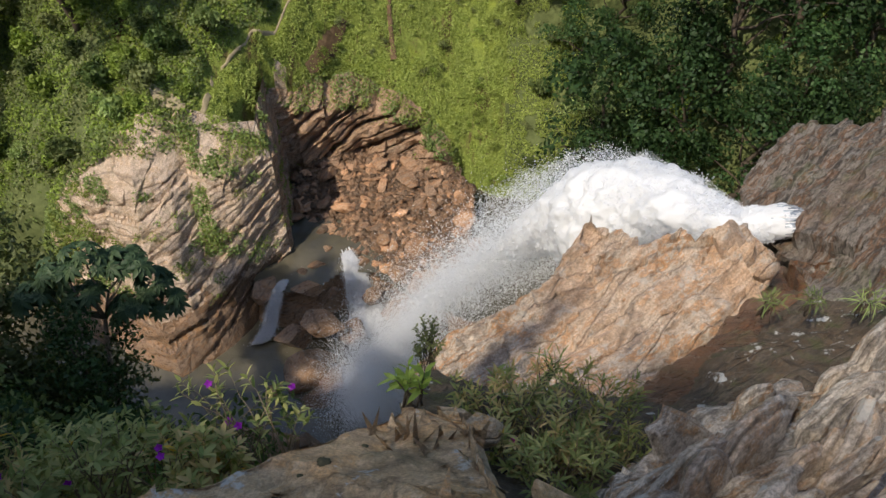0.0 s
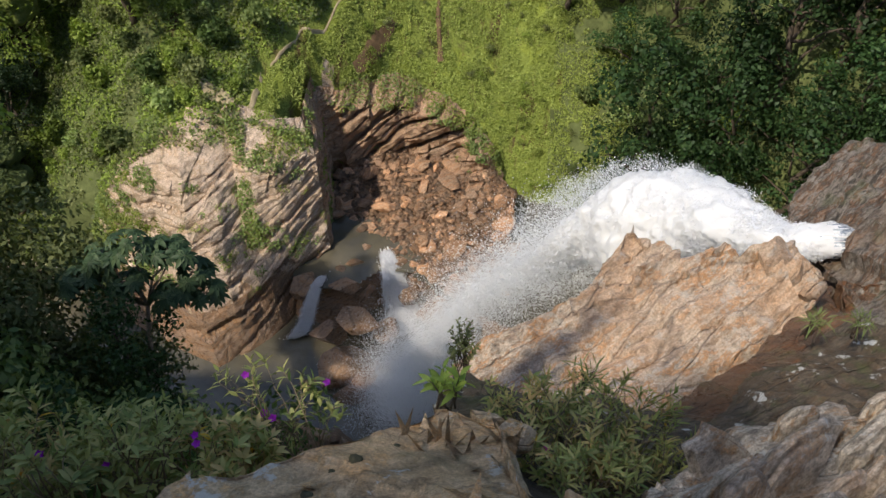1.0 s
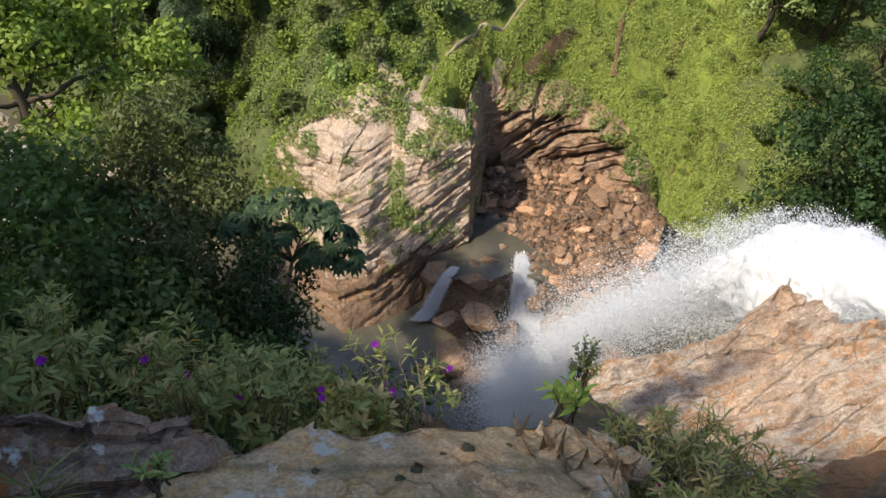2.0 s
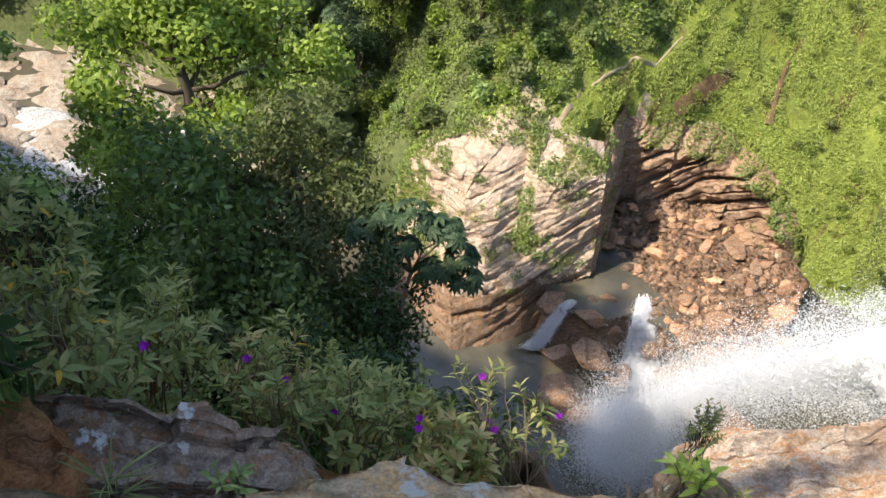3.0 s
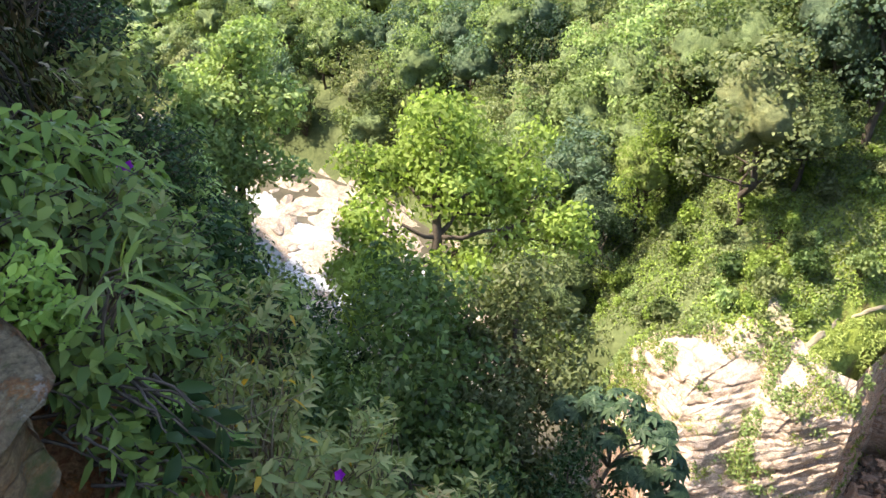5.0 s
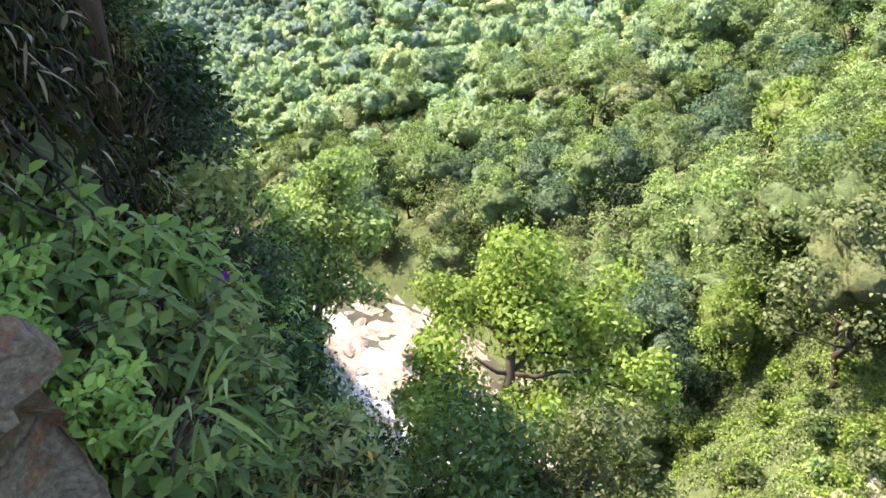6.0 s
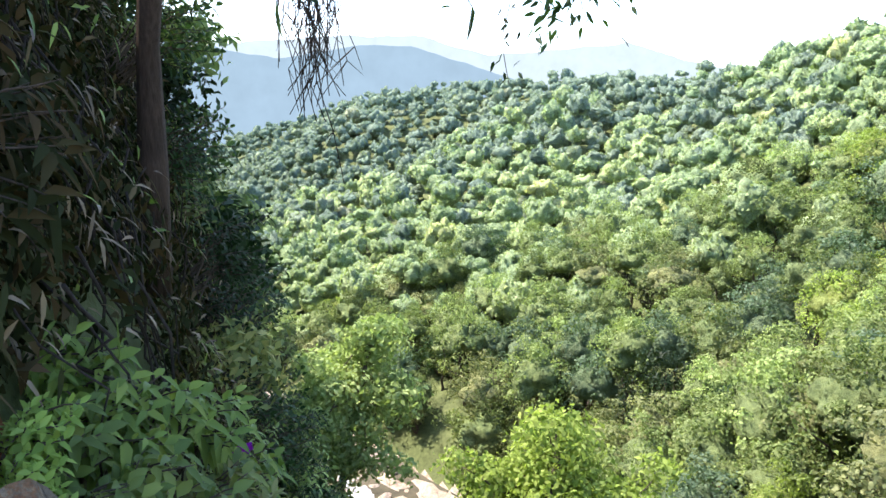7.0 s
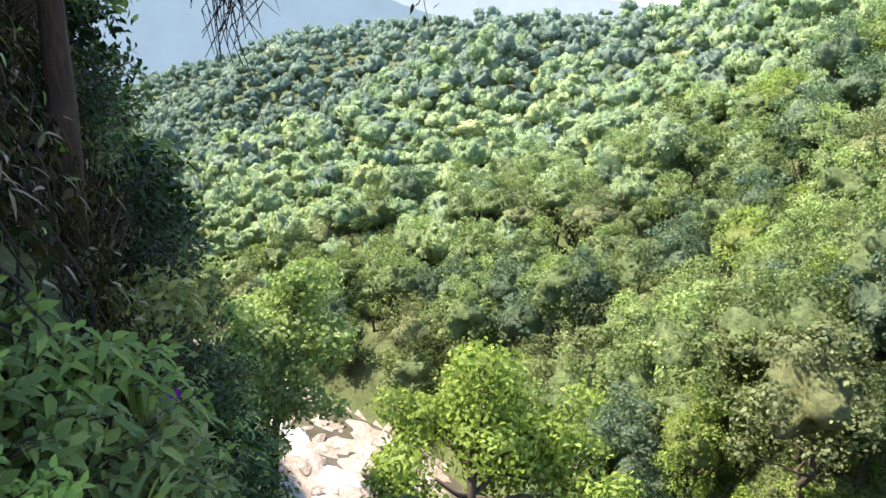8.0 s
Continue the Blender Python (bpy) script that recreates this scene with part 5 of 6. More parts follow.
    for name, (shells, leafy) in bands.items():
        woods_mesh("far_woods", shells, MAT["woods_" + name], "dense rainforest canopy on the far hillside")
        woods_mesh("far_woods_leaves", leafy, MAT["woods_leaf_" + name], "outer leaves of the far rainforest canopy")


plant_far_woods()


def plant_near_woods():
    """Trees that can be told apart, on the slope across the river."""
    rng = np.random.default_rng(21)
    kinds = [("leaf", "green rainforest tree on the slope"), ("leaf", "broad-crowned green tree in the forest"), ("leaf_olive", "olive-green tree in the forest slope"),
             ("leaf_blue", "grey-green tree in the forest slope"), ("leaf_dark", "tree with leaves darkened for shade in the forest slope"), ("leaf_lime", "yellow-green tree in the forest slope")]
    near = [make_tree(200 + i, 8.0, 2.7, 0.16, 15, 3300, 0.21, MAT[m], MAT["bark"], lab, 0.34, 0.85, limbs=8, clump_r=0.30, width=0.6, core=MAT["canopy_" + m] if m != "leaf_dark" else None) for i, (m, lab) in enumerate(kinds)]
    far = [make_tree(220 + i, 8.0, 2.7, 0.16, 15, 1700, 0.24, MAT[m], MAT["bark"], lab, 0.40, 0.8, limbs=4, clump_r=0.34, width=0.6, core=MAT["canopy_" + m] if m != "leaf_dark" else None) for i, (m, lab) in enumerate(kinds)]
    spots = []
    for dist in np.geomspace(25, 104, 21):
        step = (2.6 if dist < 45 else 3.6) if dist < 62 else 3.9
        n = int(dist * radians(132) / step)
        for k in range(n):
            az = radians(-42 + 132 * (k + rng.uniform(0, 1)) / n)
            d = dist * rng.uniform(0.97, 1.03)
            x, y = -math.sin(az) * d, math.cos(az) * d
            if az < radians(8) and d > 58:
                continue
            if forest_ok(x, y):
                spots.append((x, y, d))
    used = set()
    for x, y, d in spots:
        # Right of the hill, shade is put in by picking the darkened leaves.
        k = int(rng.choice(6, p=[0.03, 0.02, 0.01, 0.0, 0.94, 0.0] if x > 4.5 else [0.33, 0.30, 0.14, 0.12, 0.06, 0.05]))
        proto = (near if d < 60 else far)[k]
        proto["group"] = "forest across the river"
        s = rng.uniform(0.75, 1.35) * (lerp(path_x(y) - x, [1, 7], [0.4, 1.0]) if -24 < x < path_x(y) and y < 50 else 1)
        m = pose(x, y, ground_z(x, y), rng.uniform(-5, 5), rng.uniform(-5, 5), rng.uniform(0, 360))
        if proto.name in used:
            t = copy_thing(proto, m)
        else:
            used.add(proto.name)
            t = proto
            t.matrix_basis = m
        t.scale = (s, s, s * rng.uniform(0.85, 1.15))
    for p in near + far:
        if p.name not in used:
            for o in (*p.children_recursive, p):
                bpy.data.objects.remove(o)


plant_near_woods()
# ---- low growth on the far bank: shrubs, turf, the path and its bare patches ----
def blades(rng, base, way, up, length, width, droop=0.4):
    """Pointed leaves of eight triangles with a folded midrib: base places, ways along, ways up, lengths, widths."""
    n = len(base)
    way = way / (np.linalg.norm(way, axis=1, keepdims=True) + 1e-9)
    up = up - way * (up * way).sum(1, keepdims=True)
    up /= np.linalg.norm(up, axis=1, keepdims=True) + 1e-9
    side = np.cross(way, up)
    L, W = np.asarray(length).reshape(-1, 1), np.asarray(width).reshape(-1, 1)
    down = np.array((0, 0, -1.0)) * droop

    def spine(s):
        return base + way * L * s + down * L * s * s * 0.6

    c1, c2, tip = spine(0.33), spine(0.68), spine(1.0)
    rise = up * W * 0.18
    rows = [base, c1 + side * W * 0.5 + rise, c1, c1 - side * W * 0.5 + rise, c2 + side * W * 0.38 + rise, c2, c2 - side * W * 0.38 + rise, tip]
    v = np.stack(rows, 1).reshape(-1, 3)
    tri = np.array(((0, 2, 1), (0, 3, 2), (1, 2, 5), (1, 5, 4), (2, 3, 6), (2, 6, 5), (4, 5, 7), (5, 6, 7)))
    f = (np.arange(n)[:, None, None] * 8 + tri[None]).reshape(-1, 3)
    return v, f


def make_shrub(seed, r, n, leaf, mat, label, name="shrub", squash=0.8, width=0.5, category="shrub"):
    rng = np.random.default_rng(seed)
    ob = thing(name, label, category)
    blobs, pieces = [], []
    for c in range(7):
        w, s = c * 2.4, rng.uniform(0.1, 0.65) * r
        e = (s * math.cos(w), s * math.sin(w), r * rng.uniform(0.35, 0.95))
        blobs.append((*e, r * rng.uniform(0.3, 0.5), squash))
        pieces.append(tube(limb_path(rng, (0, 0, -0.15), e, r * 0.05, 3), [r * 0.03 * (1.1 - 0.25 * i) for i in range(4)], 4))
    v, f, _ = join(pieces)
    part("stem", mesh_of("stem", v, f, MAT["bark"], True), ob)
    c, d = on_blobs(rng, blobs, n, 0.55, 0.3)
    lv, lf = leaves(rng, c, d, leaf, width)
    part("foliage", as_mesh("foliage", lv, lf, mat), ob)
    return ob


def scatter(protos, spots, rng, lo, hi, weights=None):
    used = set()
    for x, y in spots:
        k = int(rng.choice(len(protos), p=weights))
        s = rng.uniform(lo, hi)
        m = pose(x, y, ground_z(x, y) - 0.05, rng.uniform(-12, 12), rng.uniform(-12, 12), rng.uniform(0, 360))
        if k in used:
            t = copy_thing(protos[k], m)
        else:
            used.add(k)
            t = protos[k]
            t.matrix_basis = m
        t.scale = (s, s, s * rng.uniform(0.8, 1.2))


def far_bank_shrubs():
    rng = np.random.default_rng(31)
    protos = [make_shrub(300 + i, 1.0, 520, 0.22, MAT[m], lab) for i, (m, lab) in enumerate([
        ("leaf", "leafy green shrub on the far bank"), ("leaf_lime", "yellow-green shrub on the far bank"), ("leaf_olive", "olive shrub on the far bank"), ("leaf_mid", "dark green shrub on the far bank")])]
    for p in protos:
        p["group"] = "shrubs of the far bank"
    spots = []
    while len(spots) < 240:
        if len(spots) < 120:
            x, y = rng.uniform(-27, -8), rng.uniform(21, 44)
        elif len(spots) < 185:
            x, y = rng.uniform(-95, -27), rng.uniform(23, 46)
        else:
            x, y = rng.uniform(4.5, 24), rng.uniform(19, 38)
        v = y - (lerp(x, RIM_X, RIM_Y) if -25 < x < 3 else lerp(x, FAR_X, FAR_Y))
        if v < (1.0 if x < 0 else 0.3) or path_x(y) - 0.8 < x < 5.0 or 5 <= x < 8.5 and v < 2.5:
            continue
        spots.append((x, y))
    spots.sort(key=lambda s: s[0] < -27)
    cut = sum(s[0] >= -27 for s in spots)
    scatter(protos, spots[:cut], rng, 0.5, 1.3, [0.40, 0.27, 0.23, 0.10])
    more = [make_shrub(310 + i, 1.0, 520, 0.22, MAT[m], lab) for i, (m, lab) in enumerate([("leaf", "leafy green shrub beside the river"), ("leaf_olive", "olive shrub beside the river")])]
    for p in more:
        p["group"] = "shrubs beside the river"
    scatter(more, spots[cut:], rng, 1.4, 2.8)


far_bank_shrubs()


def hill_clumps():
    rng = np.random.default_rng(37)
    protos = [make_shrub(340 + i, 1.0, 260, 0.2, MAT[m], lab, "fern_clump", 0.6, 0.4, "plant") for i, (m, lab) in enumerate([("grass", "low green fern clump on the grassy hill"), ("leaf_lime", "bright mossy clump on the grassy hill"), ("leaf_olive", "olive weedy clump on the grassy hill")])]
    for p in protos:
        p["group"] = "clumps on the hill"
    spots = []
    while len(spots) < 130:
        x, y = rng.uniform(-10, 8), rng.uniform(29, 46)
        if y - lerp(x, FAR_X, FAR_Y) > 1.5 and x > path_x(y):
            spots.append((x, y))
    scatter(protos, spots, rng, 0.18, 0.55)


hill_clumps()


def scrub():
    """Low tangled growth between the path and the forest, and in cracks on top of the cliff."""
    rng = np.random.default_rng(39)
    for mat, seed, label in (("leaf_lime", 1.0, "bright low scrub on the slope above the cliff"), ("leaf", 6.0, "green low scrub on the slope above the cliff"), ("leaf_olive", 11.0, "olive low scrub on the slope above the cliff")):
        c = []
        for x, y, q in zip(rng.uniform(-28, -6, 52000), rng.uniform(20, 46, 52000), rng.uniform(0, 1, 52000)):
            v = y - lerp(x, RIM_X, RIM_Y)
            h = fbm(x * 0.55, y * 0.55, seed, 4)
            if v < 0.1 or x > path_x(y) - 0.35 or h < (0.0 if v < 1.6 else -0.35):
                continue
            c.append((x, y, ground_z(x, y) + (0.06 + 0.55 * max(0, h + 0.25)) * q ** 0.6))
        c = np.array(c)
        v, f = leaves(rng, c, np.tile((0.1, -0.5, 0.75), (len(c), 1)), 0.20, 0.5, 0.4, 0.3, 0.7)
        tagged(new("scrub", as_mesh("scrub", v, f, MAT[mat])), label, "scrub", kind="stuff")


scrub()


def turf():
    rng = np.random.default_rng(33)
    n = 150000
    xs, ys = rng.uniform(-12, 10, n), rng.uniform(26, 50, n)
    keep = []
    for x, y in zip(xs, ys):
        v = y - lerp(x, FAR_X, FAR_Y)
        if v > (0.9 if x > -7 else 3.0) and v < 22 and x > path_x(y) + 0.2 and fbm(x * 0.8, y * 0.5, 8.0, 4) > -0.35:
            keep.append((x, y, ground_z(x, y) + 0.04))
    c = np.array(keep)
    c[:, 2] += 0.22 * rng.uniform(0, 1, len(c)) ** 3
    v, f = leaves(rng, c, np.tile((0.0, -0.5, 0.8), (len(c), 1)), 0.2, 0.28, 0.6, 0.4, 0.6)
    tagged(new("grass", as_mesh("grass", v, f, MAT["grass"])), "bright green grass and moss on the steep hill", "grass", kind="stuff")


turf()


def strip(name, label, pts, width, mat, lift=0.06, category="path", seed=0):
    """An uneven band laid on the ground along places of the plan."""
    verts, faces = [], []
    n, m = 60, 6
    ks = list(range(len(pts)))
    for i in range(n + 1):
        u = (len(pts) - 1) * i / n
        x, y = lerp(u, ks, [p[0] for p in pts]), lerp(u, ks, [p[1] for p in pts])
        dx, dy = lerp(min(u + .1, ks[-1]), ks, [p[0] for p in pts]) - lerp(max(u - .1, 0), ks, [p[0] for p in pts]), lerp(min(u + .1, ks[-1]), ks, [p[1] for p in pts]) - lerp(max(u - .1, 0), ks, [p[1] for p in pts])
        l = math.hypot(dx, dy) or 1
        w = lerp(u, ks, width) * (0.24 + 0.06 * fbm(i * 0.3, seed, 1.0))
        sway = 0.03 * fbm(i * 0.12, seed, 5.0)
        for j in range(m + 1):
            s = (j / m - 0.5) * w + sway
            a, b = x - dy / l * s, y + dx / l * s
            edge = -0.05 if j in (0, m) else 0
            verts.append((a, b, ground_z(a, b) + lift + edge))
    for i in range(n):
        for j in range(m):
            faces.append((i * (m + 1) + j, i * (m + 1) + j + 1, (i + 1) * (m + 1) + j + 1, (i + 1) * (m + 1) + j))
    return tagged(new(name, mesh_of(name, verts, faces, mat, True)), label, category, kind="structure")


strip("path", "trodden pale earth path up the grassy hill", [(-10.87, 28.46), (-10.64, 29.74), (-10.66, 30.94), (-10.1, 31.53), (-9.39, 32.55), (-8.98, 33.44), (-8.5, 33.64), (-7.88, 34.53), (-7.57, 35.36), (-7.26, 35.96)], [1.2, 0.9, 0.5, 0.45, 0.45, 0.45, 0.45, 0.45, 0.45, 0.45], MAT["earth"], 0.07, seed=1)
strip("bare_patch", "bare pale earth slip on the slope", [(-13.69, 29.61), (-13.19, 29.04), (-12.66, 28.61), (-12.07, 28.55), (-11.6, 28.5)], [1.2, 2.4, 3.2, 2.6, 1.2], MAT["earth"], 0.25, seed=2)
strip("bare_patch", "damp brown gully down the grassy hill", [(-1.95, 39.0), (-1.83, 37.69), (-1.65, 36.58), (-1.51, 35.79)], [0.8, 1.3, 1.0, 1.8], MAT["brown_earth"], 0.2, seed=3)
strip("bare_patch", "brown earth showing through thin grass", [(-4.39, 36.73), (-4.98, 35.66), (-5.55, 34.75), (-6.28, 33.77)], [1.2, 2.4, 2.8, 1.6], MAT["brown_earth"], 0.2, seed=4)
# ---- the near bank: trees below the ledge ----
def ground_under(x, y):
    return (x, y, ground_z(x, y))


def shaped_tree(seed, label, trunk, radius, clumps, n, leaf, mat, bark, width=0.55, droop=0.4, name="tree", shell=0.5, jitter=0.6):
    """A tree whose trunk runs through given places and whose leaf clumps (x, y, z, radius) are borne on limbs."""
    rng = np.random.default_rng(seed)
    ob = thing(name, label, "tree")
    pts = []
    for a, b in zip(trunk, trunk[1:]):
        pts += [Vector(a).lerp(Vector(b), i / 4) + Vector(rng.normal(0, radius * 0.3, 3)) for i in range(4)]
    pts.append(Vector(trunk[-1]))
    m = len(pts) - 1
    pieces = [tube(pts, [radius * (1.2 - 0.95 * i / m) for i in range(m + 1)], 8)]
    blobs = []
    for x, y, z, r in clumps:
        end = Vector((x, y, z))
        start = min(pts[m // 3:], key=lambda p: (p - end).length + 1.2 * max(0, p.z - end.z + 0.6))
        path = limb_path(rng, start, end, (end - start).length * 0.07, 5)
        pieces.append(tube(path, [radius * 0.42 * (1.0 - 0.16 * i) for i in range(6)], 5))
        for k in range(4):
            e = end + Vector(rng.normal(0, r * 0.5, 3))
            pieces.append(tube(limb_path(rng, path[3 + k % 2], e, r * 0.08, 3), [radius * 0.16 * (1 - 0.2 * i) for i in range(4)], 4))
            blobs.append((e.x, e.y, e.z, r * rng.uniform(0.42, 0.6), 0.75))
        blobs.append((x, y, z, r * 0.75, 0.7))
    v, f, _ = join(pieces)
    part("trunk", mesh_of("trunk", v, f, bark, True), ob)
    c, d = on_blobs(rng, blobs, n, shell, 0.25)
    lv, lf = leaves(rng, c, d, leaf, width, droop, 0.25, jitter)
    part("crown", as_mesh("crown", lv, lf, mat), ob)
    return ob


shaped_tree(501, "tall lime-green tree with tiered crown above the river", [ground_under(-16.4, 10.6), (-17.0, 11.5, 13.5), (-18.2, 13.0, 17.0), (-19.2, 13.9, 19.0)], 0.24, [
    (-19.3, 14.0, 18.3, 2.2), (-18.4, 13.2, 16.6, 2.2), (-17.9, 9.5, 15.3, 1.7), (-15.4, 15.2, 15.7, 1.5), (-19.0, 10.4, 16.0, 1.6), (-20.6, 12.4, 16.6, 1.7), (-16.9, 15.0, 17.0, 1.7), (-16.6, 12.9, 14.6, 1.2), (-20.3, 14.6, 17.2, 1.6), (-18.3, 9.3, 14.6, 1.5), (-15.0, 12.3, 14.5, 1.4), (-16.8, 8.6, 14.0, 1.3), (-14.4, 15.4, 15.6, 1.3), (-17.2, 15.0, 16.2, 1.5)],
    17000, 0.25, MAT["leaf_lime"], MAT["bark"])
shaped_tree(502, "fine-leaved olive tree leaning over the gorge", [ground_under(-8.6, 7.2), (-9.2, 7.9, 11.5), (-10.4, 9.2, 15.5), (-11.4, 10.4, 17.6)], 0.17, [
    (-11.6, 10.7, 17.6, 1.5), (-10.7, 9.4, 16.2, 1.7), (-9.6, 10.0, 16.0, 1.5), (-9.8, 8.4, 14.8, 1.8), (-8.9, 7.4, 13.9, 1.7), (-8.3, 6.7, 12.6, 1.6), (-10.6, 8.0, 13.0, 1.6), (-8.0, 8.6, 13.6, 1.4), (-11.7, 8.3, 16.4, 1.5), (-10.2, 7.2, 15.8, 1.5), (-8.7, 7.9, 15.4, 1.5), (-8.4, 6.2, 15.0, 1.4), (-7.5, 6.8, 14.6, 1.3)],
    26000, 0.19, MAT["leaf_bronze"], MAT["bark"], 0.45)
shaped_tree(503, "broad green tree on the river bank", [ground_under(-30.2, 9.2), (-30.6, 9.8, 10.0), (-31.2, 10.8, 15.0), (-31.8, 12.0, 18.5)], 0.28, [
    (-31.8, 12.4, 18.4, 2.1), (-31.0, 10.8, 16.4, 2.2), (-32.6, 10.0, 16.6, 2.0), (-29.8, 12.6, 16.2, 2.0), (-30.0, 9.4, 14.6, 1.9), (-32.0, 8.6, 15.2, 1.8), (-29.4, 11.2, 13.6, 1.7), (-33.2, 12.2, 17.0, 1.8), (-30.8, 10.0, 12.6, 1.9), (-32.4, 9.6, 13.4, 1.8), (-29.0, 9.0, 12.0, 1.6)],
    13000, 0.30, MAT["leaf"], MAT["bark"])
for k, (x, y, top, r) in enumerate([(-4.2, 4.0, 19.3, 1.3), (-5.3, 6.3, 14.6, 1.5), (-7.0, 5.9, 16.4, 1.5), (-8.4, 5.6, 17.0, 1.5), (-3.2, 2.9, 22.3, 0.9), (-7.4, 4.2, 20.0, 1.4), (-5.8, 4.5, 19.3, 1.3), (-10.0, 4.6, 19.4, 1.6),
                                   (-12.2, 6.4, 14.2, 1.9), (-14.2, 7.6, 11.8, 2.0), (-12.6, 4.6, 18.4, 1.7), (-16.5, 7.2, 13.5, 2.0), (-20.5, 8.6, 11.0, 2.2), (-24.0, 9.0, 10.5, 2.3), (-26.5, 8.0, 12.5, 2.2), (-22.0, 6.4, 14.5, 2.0), (-6.0, 8.2, 10.8, 1.5), (-10.6, 9.4, 7.6, 1.6), (-15.2, 10.8, 5.0, 1.8), (-4.4, 6.8, 11.5, 1.2), (-18, 5, 17, 2), (-14.8, 4.2, 19, 1.7), (-11.6, 6.9, 20.0, 1.7), (-13.4, 8.4, 19.0, 1.8), (-9.4, 6.0, 19.0, 1.3)]):
    g = ground_z(x, y)
    shaped_tree(520 + k, ("deep green bushy tree in the shade of the bluff", "dense dark tree on the near slope")[k % 2], [(x, y - 0.2, g - 0.3), (x, y, (g + top) / 2), (x, y, top - 0.5 * r)], 0.09, [
        (x, y, top - r * 0.7, r), (x + r * 0.7, y + 0.2, top - r * 1.5, r * 0.85), (x - r * 0.7, y + 0.3, top - r * 1.6, r * 0.85), (x + 0.1, y + r * 0.7, top - r * 1.9, r * 0.9), (x, y + 0.4, top - r * 2.7, r)],
        2600, 0.17 if y < 6 and x > -9 else 0.22, MAT[("leaf_dark", "leaf_mid", "leaf")[k % 3] if k < 22 else "leaf_mid"], MAT["bark"])
shaped_tree(504, "dense dark column of creeper-hung foliage", [ground_under(-6.3, 6.6), (-6.6, 7.2, 13.0), (-7.0, 7.9, 16.6)], 0.08, [
    (-7.1, 8.1, 16.5, 0.8), (-6.8, 7.7, 15.7, 0.9), (-6.5, 7.3, 14.8, 1.0), (-6.4, 7.2, 13.7, 1.0), (-6.0, 7.4, 12.6, 1.0)], 6500, 0.12, MAT["leaf_dark"], MAT["bark"])


def palmate_tree():
    """The tree with large hand-shaped leaves in umbrellas at the ends of its few limbs."""
    rng = np.random.default_rng(505)
    ob = thing("palmate_tree", "slender tree with big dark umbrella leaves", "tree")
    top = Vector((-7.0, 9.3, 15.6))
    trunk = limb_path(rng, ground_under(-6.7, 6.9), (-6.95, 8.0, 13.2), 0.05, 5) + limb_path(rng, (-6.95, 8.05, 13.4), top, 0.05, 4)
    pieces = [tube(trunk, [0.09 - 0.004 * i for i in range(len(trunk))], 7)]
    ends = [(-7.1, 9.8, 17.2), (-6.3, 9.9, 16.9), (-7.7, 9.5, 17.0), (-6.0, 9.9, 16.2), (-8.3, 9.2, 16.6), (-7.3, 9.3, 16.4), (-6.7, 10.3, 16.5), (-6.4, 9.4, 15.9), (-5.75, 9.7, 15.7), (-8.6, 9.6, 16.2)]
    base, way, up, length, wid = [], [], [], [], []
    for e in ends:
        e = Vector(e)
        pieces.append(tube(limb_path(rng, top if e.z > 16 else trunk[-2], e, 0.08, 4), [0.04, 0.035, 0.03, 0.025, 0.02], 5))
        for k in range(9):
            a = k * 2.4 + rng.uniform(-0.3, 0.3)
            h = rng.uniform(0.15, 0.42)
            c = e + Vector((math.cos(a) * h, math.sin(a) * h, rng.uniform(-0.05, 0.28)))
            pieces.append(tube([e, (e + c) / 2 + Vector((0, 0, 0.05)), c], [0.012, 0.01, 0.008], 4))
            tilt = Vector((math.cos(a) * 0.5, math.sin(a) * 0.5, 1)).normalized()
            u = tilt.orthogonal().normalized()
            w = tilt.cross(u)
            size = rng.uniform(0.22, 0.34)
            for q in range(9):
                b = q * 2 * math.pi / 9 + rng.uniform(-.06, .06)
                base.append(c)
                way.append(u * math.cos(b) + w * math.sin(b) - tilt * 0.15)
                up.append(tilt)
                length.append(size * rng.uniform(0.85, 1.1))
                wid.append(size * 0.42)
    v, f, _ = join(pieces)
    part("trunk", mesh_of("trunk", v, f, MAT["pale_bark"], True), ob)
    lv, lf = blades(rng, np.array(base), np.array(way), np.array(up), length, wid, 0.55)
    part("crown", as_mesh("crown", lv, lf, MAT["leaf_cecropia"]), ob, "large lobed blue-green leaves")


palmate_tree()


def slope_shrubs():
    rng = np.random.default_rng(51)
    protos = [make_shrub(600 + i, 1.0, 800, lf, MAT[m], lab, squash=0.85, width=0.42) for i, (m, lf, lab) in enumerate([
        ("leaf_dark", 0.16, "dark green shrub on the near slope"), ("leaf", 0.17, "broad-leaved green shrub on the near slope"), ("leaf_grey", 0.14, "grey-green shrub on the near slope")])]
    for p in protos:
        p["group"] = "shrubs of the near slope"
    spots = []
    while len(spots) < 128:
        x, y = -2.9 - 23 * rng.uniform(0, 1) ** 1.7, rng.uniform(0.5, 12)
        if y > 1.3 + 0.35 * (-x) and rng.uniform() < 0.6:
            continue
        if x > -3.6 and y > 2.2:
            continue
        spots.append((x, y))
    used = set()
    for x, y in spots:
        d = math.hypot(x, y)
        k = int(rng.choice(3, p=[0.15, 0.35, 0.5] if d < 6 else [0.6, 0.3, 0.1]))
        s = lerp(d, [2.5, 5, 12, 25], [0.36, 0.66, 1.15, 1.7]) * rng.uniform(0.75, 1.25)
        m = pose(x, y, ground_z(x, y) - 0.1, rng.uniform(-25, -5), rng.uniform(-12, 12), rng.uniform(0, 360))
        if k in used:
            t = copy_thing(protos[k], m)
        else:
            used.add(k)
            t = protos[k]
            t.matrix_basis = m
        t.scale = (s, s, s)


slope_shrubs()


